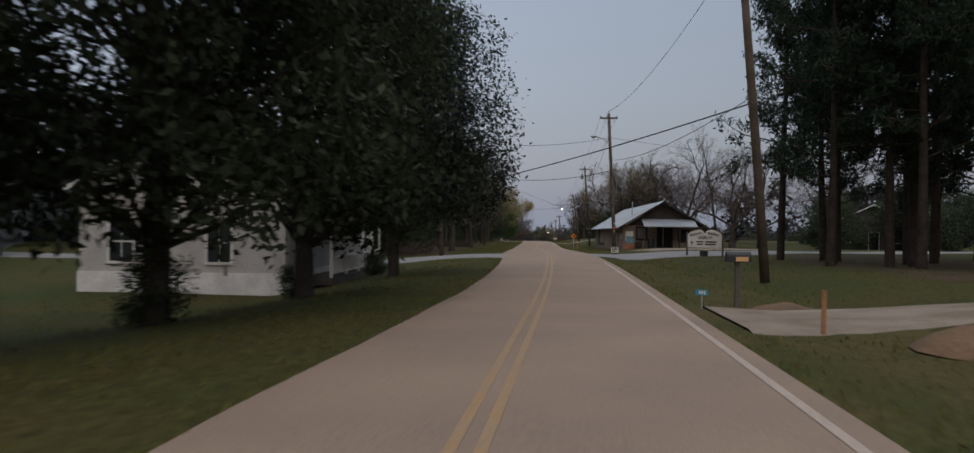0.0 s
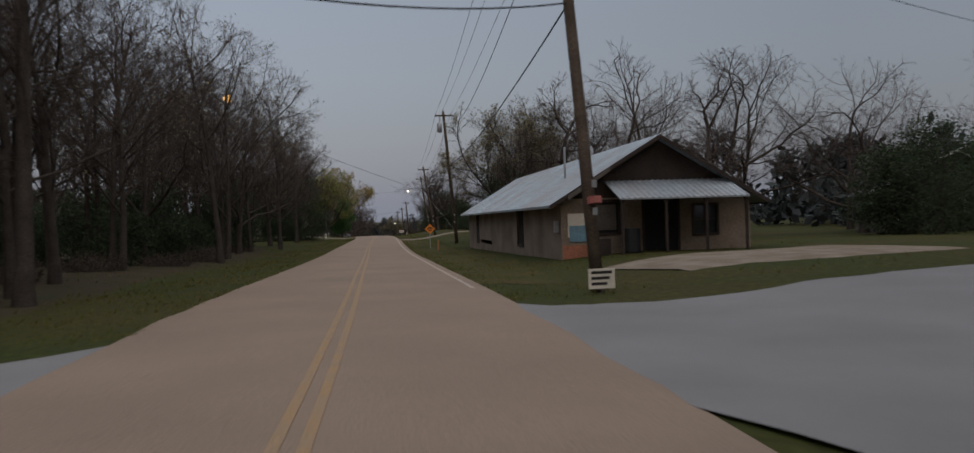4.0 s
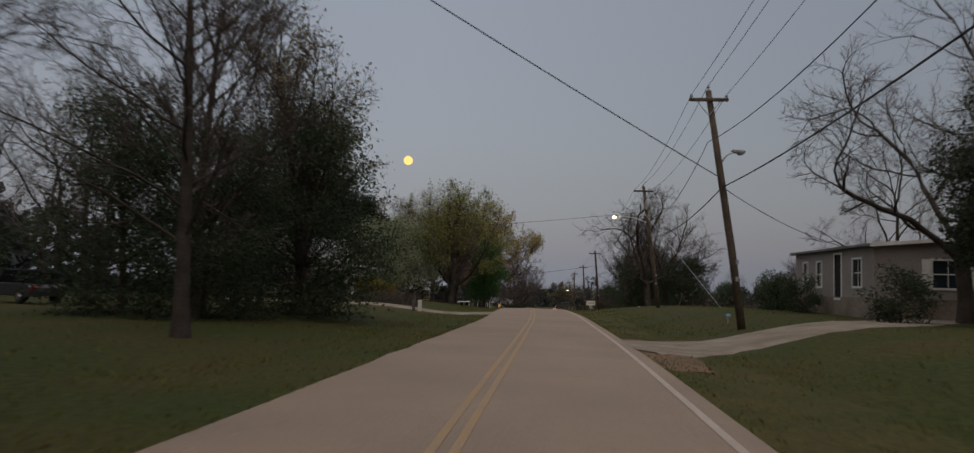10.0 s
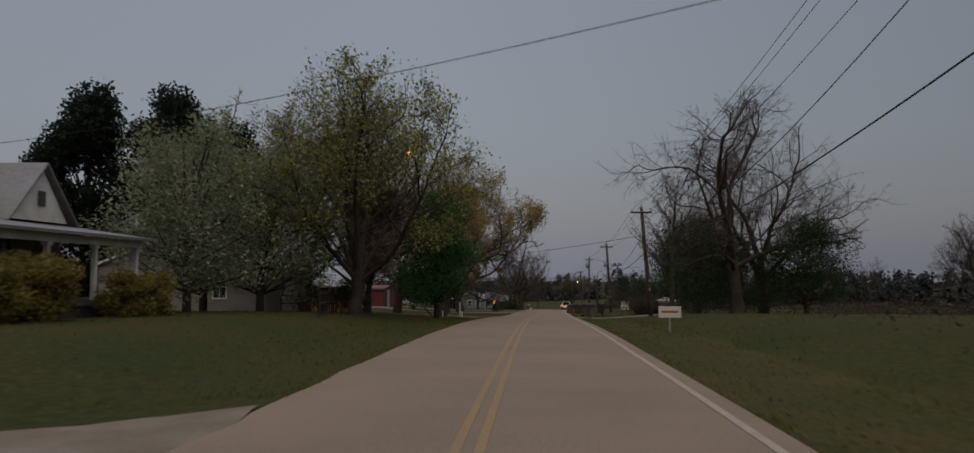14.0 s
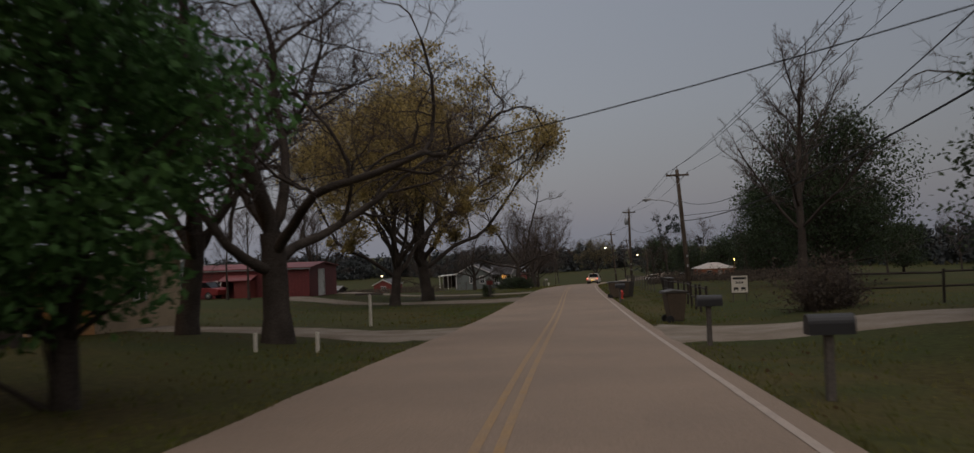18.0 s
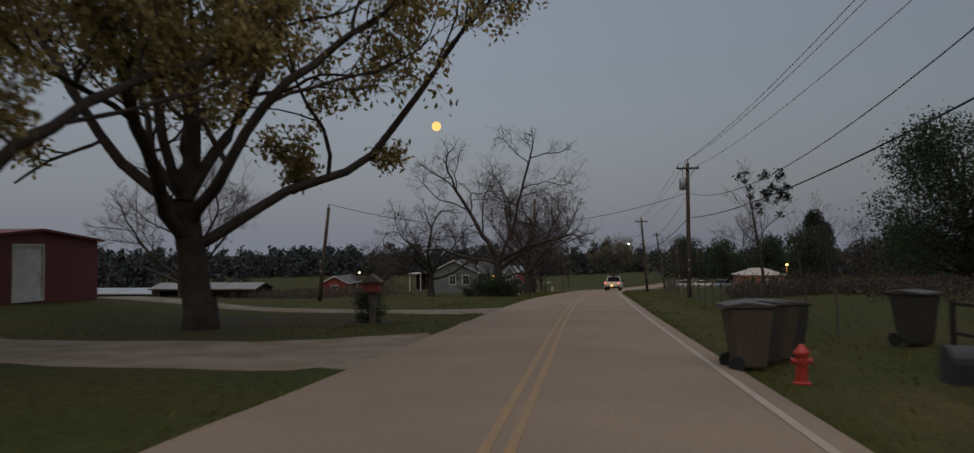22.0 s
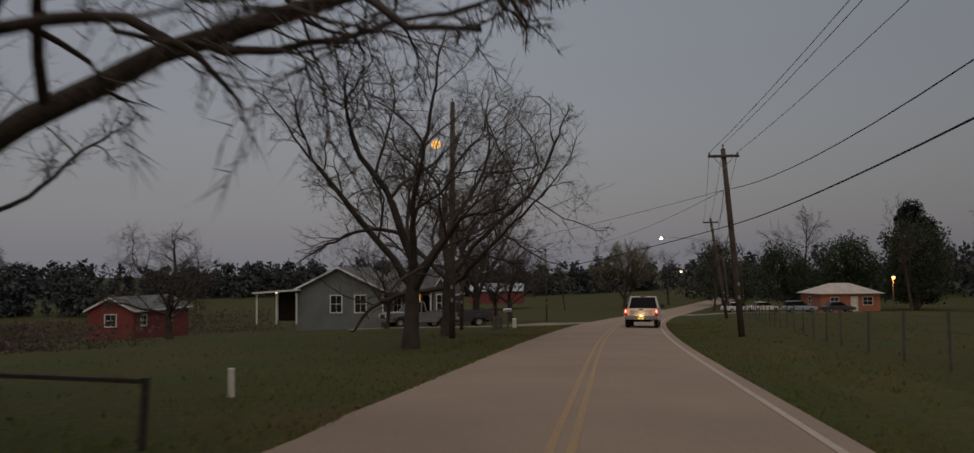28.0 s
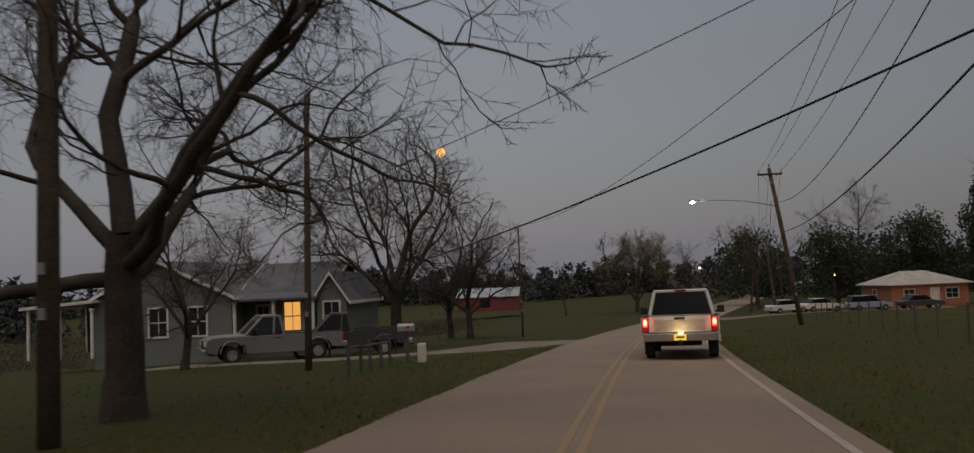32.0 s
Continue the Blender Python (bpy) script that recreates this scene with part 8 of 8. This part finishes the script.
for s in (-1, 1):
    part("cattle_shape", Mesh().box(s * 0.28 - 0.17, s * 0.28 + 0.17, -0.028, -0.021, 0.98, 1.14).box(s * 0.28 - 0.15, s * 0.28 - 0.1, -0.028, -0.021, 0.86, 0.98).box(s * 0.28 + 0.1, s * 0.28 + 0.15, -0.028, -0.021, 0.86, 0.98), SIGN_BLACK, fs)
for s in (-1, 1):
    part("sign_post", Mesh().tube([(s * 0.5, 0.06, -0.3), (s * 0.5, 0.06, 2.0)], 0.05, 6), OLD_WOOD, fs)
ws = thing("white_sign", pose(4.7, 148.0, ground(4.7, 148), 0, 0, 0), "small white sign board standing in the verge", "sign")
part("board", Mesh().box(-0.4, 0.4, -0.015, 0.015, 0.55, 0.95), SIGN_WHITE, ws)
# orange bar paints the headlight tint on the board
part("text_bar", Mesh().box(-0.3, 0.3, -0.022, -0.016, 0.72, 0.8), HEADLIT_ORANGE, ws)
part("sign_post", Mesh().box(-0.03, 0.03, 0.016, 0.05, -0.2, 0.9), STEEL, ws)
cl = thing("clothesline_post", pose(-7.4, 191.4, ground(-7.4, 191.4)), "white T-shaped clothesline post on the lawn", "post")
part("upright", Mesh().tube([(0, 0, -0.2), (0, 0, 1.2)], 0.06, 8), SIGN_WHITE, cl)
part("crossbar", Mesh().box(-0.55, 0.5, -0.04, 0.04, 1.17, 1.25), OLD_WOOD, cl)
for x, y, h in ((-6.1, 180.4, 0.5), (-7.5, 180.0, 0.45)):
    single("white_post", Mesh().tube([(0, 0, -0.2), (0, 0, h)], 0.05, 8), SIGN_WHITE, "short white post beside the driveway", "post", m=Matrix.Translation((x, y, ground(x, y))))
bird = thing("feeder_box", pose(-6.3, 228.2, ground(-6.3, 228.2)), "small wooden box house on a rough post", "feeder box")
part("post", Mesh().tube([(0, 0, -0.2), (0, 0, 1.0)], 0.12, 7), OLD_WOOD, bird)
part("box", bevelled(Mesh().box(-0.25, 0.25, -0.2, 0.2, 1.0, 1.35), 0.02, 1), RED_WALL, bird)
part("roof", Mesh().prism([(-0.33, 1.33), (0.33, 1.33), (0, 1.58)], 1, -0.28, 0.28), OLD_WOOD, bird)
plant(T_BUSH, -6.5, 228.6, 0, 0.32, label="small green shrub at the foot of the post")
T_PAMPAS = brush("dry_grass_clump", 231, 300, 0.5, 2.0, "tall clump of pale dry ornamental grass")
plant(T_PAMPAS, 8.2, 189, 0, 1.0)
plant(T_PAMPAS, 9.3, 190.5, 90, 0.9)
for i, (x, y) in enumerate(((12, 262), (15, 263.5), (20, 268), (26, 262))):
    mound("rubble_heap", x, y, 1.8, 0.7, LITTER, "overgrown heap of brush and soil in the pasture", "heap")
hy = thing("fire_hydrant", pose(3.35, 214.0, ground(3.35, 214.0)), "small red fire hydrant standing by the bins", "hydrant")
HYD = mat("hydrant_red", (0.42, 0.045, 0.03), rough=0.5, var=0.2, bump=0.05)
part("barrel", Mesh().tube([(0, 0, -0.1), (0, 0, 0.03), (0, 0, 0.05), (0, 0, 0.42)], [0.13, 0.13, 0.085, 0.085], 12), HYD, hy, smooth=False)
part("bonnet", Mesh().tube([(0, 0, 0.42), (0, 0, 0.45), (0, 0, 0.52), (0, 0, 0.56)], [0.11, 0.11, 0.06, 0.025], 12), HYD, hy)
for dx, dy in ((-1, 0), (1, 0), (0, -1)):
    part("outlet", Mesh().tube([(0.07 * dx, 0.07 * dy, 0.33), (0.14 * dx, 0.14 * dy, 0.33)], 0.045, 8), HYD, hy)
for mx, my, turn in ((1.5, -35.0, -12), (7.7, 104.0, -10)):
    bm_ = thing("blue_marker", pose(mx, my, ground(mx, my), 0, 0, turn), "small blue reflective plate on a short stake", "marker")
    part("plate", Mesh().box(-0.13, 0.13, -0.012, 0.0, 0.30, 0.42), mat("reflector_blue", (0.02, 0.22, 0.34), rough=0.4, var=0.1, bump=0), bm_)
    for i in range(3):
        part("text_bar", Mesh().box(-0.06 + 0.05 * i, -0.025 + 0.05 * i, -0.017, -0.0125, 0.325, 0.395), SIGN_WHITE, bm_)
    part("stake", Mesh().box(-0.015, 0.015, 0.0, 0.015, -0.2, 0.42), STEEL, bm_)
single("old_post", Mesh().tube([(0, 0, -0.2), (0.03, 0, 0.5), (0.05, 0, 0.95)], [0.11, 0.10, 0.09], 9), OLD_WOOD, "dark weathered gatepost beside the pale pier", "post", m=Matrix.Translation((-7.75, 121.3, ground(-7.75, 121.3))))
# dark seed heads on the slim tree, and clumps in the yard tree
for k, (x, y, z0, z1, n, spread_) in enumerate(((10.6, 250.4, 4.4, 7.0, 34, 1.5), (-8.2, 334, 6.5, 9.0, 6, 2.2))):
    r = random.Random(k)
    for i in range(n):
        c = (x + r.uniform(-spread_, spread_), y + r.uniform(-spread_, spread_), ground(x, y) + r.uniform(z0, z1))
        v, f = leaf_cards(np.random.RandomState(i), [c], 0.10, 0.10 if k == 0 else 0.25, 40 if k == 0 else 60)
        single("seed_cluster" if k == 0 else "mistletoe_clump", raw("clump", v, f, L_CEDAR), L_CEDAR, "dark clump among bare twigs", "clump", "clumps in the tree", "stuff")


# ---- grass ----
def strewn(rng, n, y0, y1, near, far, power, patchy):
    """Places on the ground beside the road, thinned out in patches."""
    y = rng.uniform(y0, y1, n)
    side = rng.choice([-1, 1], n)
    edge = np.where(side < 0, np.interp(y, [-60, -25, 5, 50, 80, 118, 165], [2.25, 2.15, 3.1, 3.0, 2.6, 2.6, 3.05]), 3.2)
    d = (edge + near + (far - near) * rng.rand(n) ** power) * side
    line = np.linspace(y0, y1, 900)
    x = np.interp(y, line, [road_x(b) for b in line]) + d
    lump = np.sin(x * 0.9 + 1.7 * np.sin(y * 0.31)) * np.sin(y * 0.62 + 1.3 * np.sin(x * 0.5)) * 0.35 + np.sin(x * 2.7 + y * 0.8) * np.sin(y * 2.2 - x) * 0.25
    keep = lump + patchy > rng.rand(n) * 0.9 - 0.45
    for (ax, ay), (bx, by), half in PAVED:
        t = np.clip(((x - ax) * (bx - ax) + (y - ay) * (by - ay)) / ((bx - ax) ** 2 + (by - ay) ** 2), 0, 1)
        keep &= np.hypot(x - ax - t * (bx - ax), y - ay - t * (by - ay)) > half * 0.9
    x, y, d = x[keep], y[keep], d[keep]
    gy, go, gz_ = np.array(ys, float), np.array(offs, float), np.array(gv)[:, 2].reshape(len(ys), nc)
    i, j = np.clip(np.searchsorted(gy, y) - 1, 0, len(gy) - 2), np.clip(np.searchsorted(go, d) - 1, 0, nc - 2)
    u, w = (y - gy[i]) / (gy[i + 1] - gy[i]), (d - go[j]) / (go[j + 1] - go[j])
    z = gz_[i, j] * (1 - u) * (1 - w) + gz_[i + 1, j] * u * (1 - w) + gz_[i, j + 1] * (1 - u) * w + gz_[i + 1, j + 1] * u * w
    return np.stack([x, y, z], 1)


def grass(name, seed, n, y0, y1, near, far, size, label, patchy=0.1):
    rng = np.random.RandomState(seed)
    c = strewn(rng, n, y0, y1, near, far, 1.6, patchy)
    n = len(c)
    a = rng.rand(n) * 6.28
    s = size * rng.uniform(0.5, 1.6, n)
    side = np.stack([np.cos(a), np.sin(a), 0 * a], 1) * (0.15 * s)[:, None]
    tip = np.stack([rng.normal(0, 0.4, n) * s, rng.normal(0, 0.4, n) * s, s], 1)
    mid = c + tip * 0.55
    v = np.stack([c - side, c + side, mid + side * 0.7, c + tip * 1.0], 1).reshape(-1, 3)
    v[:, 2] -= 0.01
    f = np.arange(4 * n).reshape(-1, 4)
    return single(name, raw(name, v, f, BLADE), BLADE, label, "grass", kind="stuff")


grass("verge_grass", 3, 200000, -56, 330, 0.0, 3.6, 0.06, "short uneven grass along both verges")
grass("verge_grass", 4, 110000, -56, 340, 2.0, 16.0, 0.085, "longer tufts of grass on lawns and fields", 0.0)
rng = np.random.RandomState(8)
lv, lf = leaf_cards(rng, strewn(rng, 16000, -50, 330, 0.1, 12, 1.2, -0.25) + np.array([0, 0, 0.03]), 0.055, 0.01, 1, 0.0, 1.5)
single("fallen_leaves", raw("fallen_leaves", lv, lf, L_LITTER), L_LITTER, "scattered brown fallen leaves on the grass", "fallen leaves", kind="stuff")
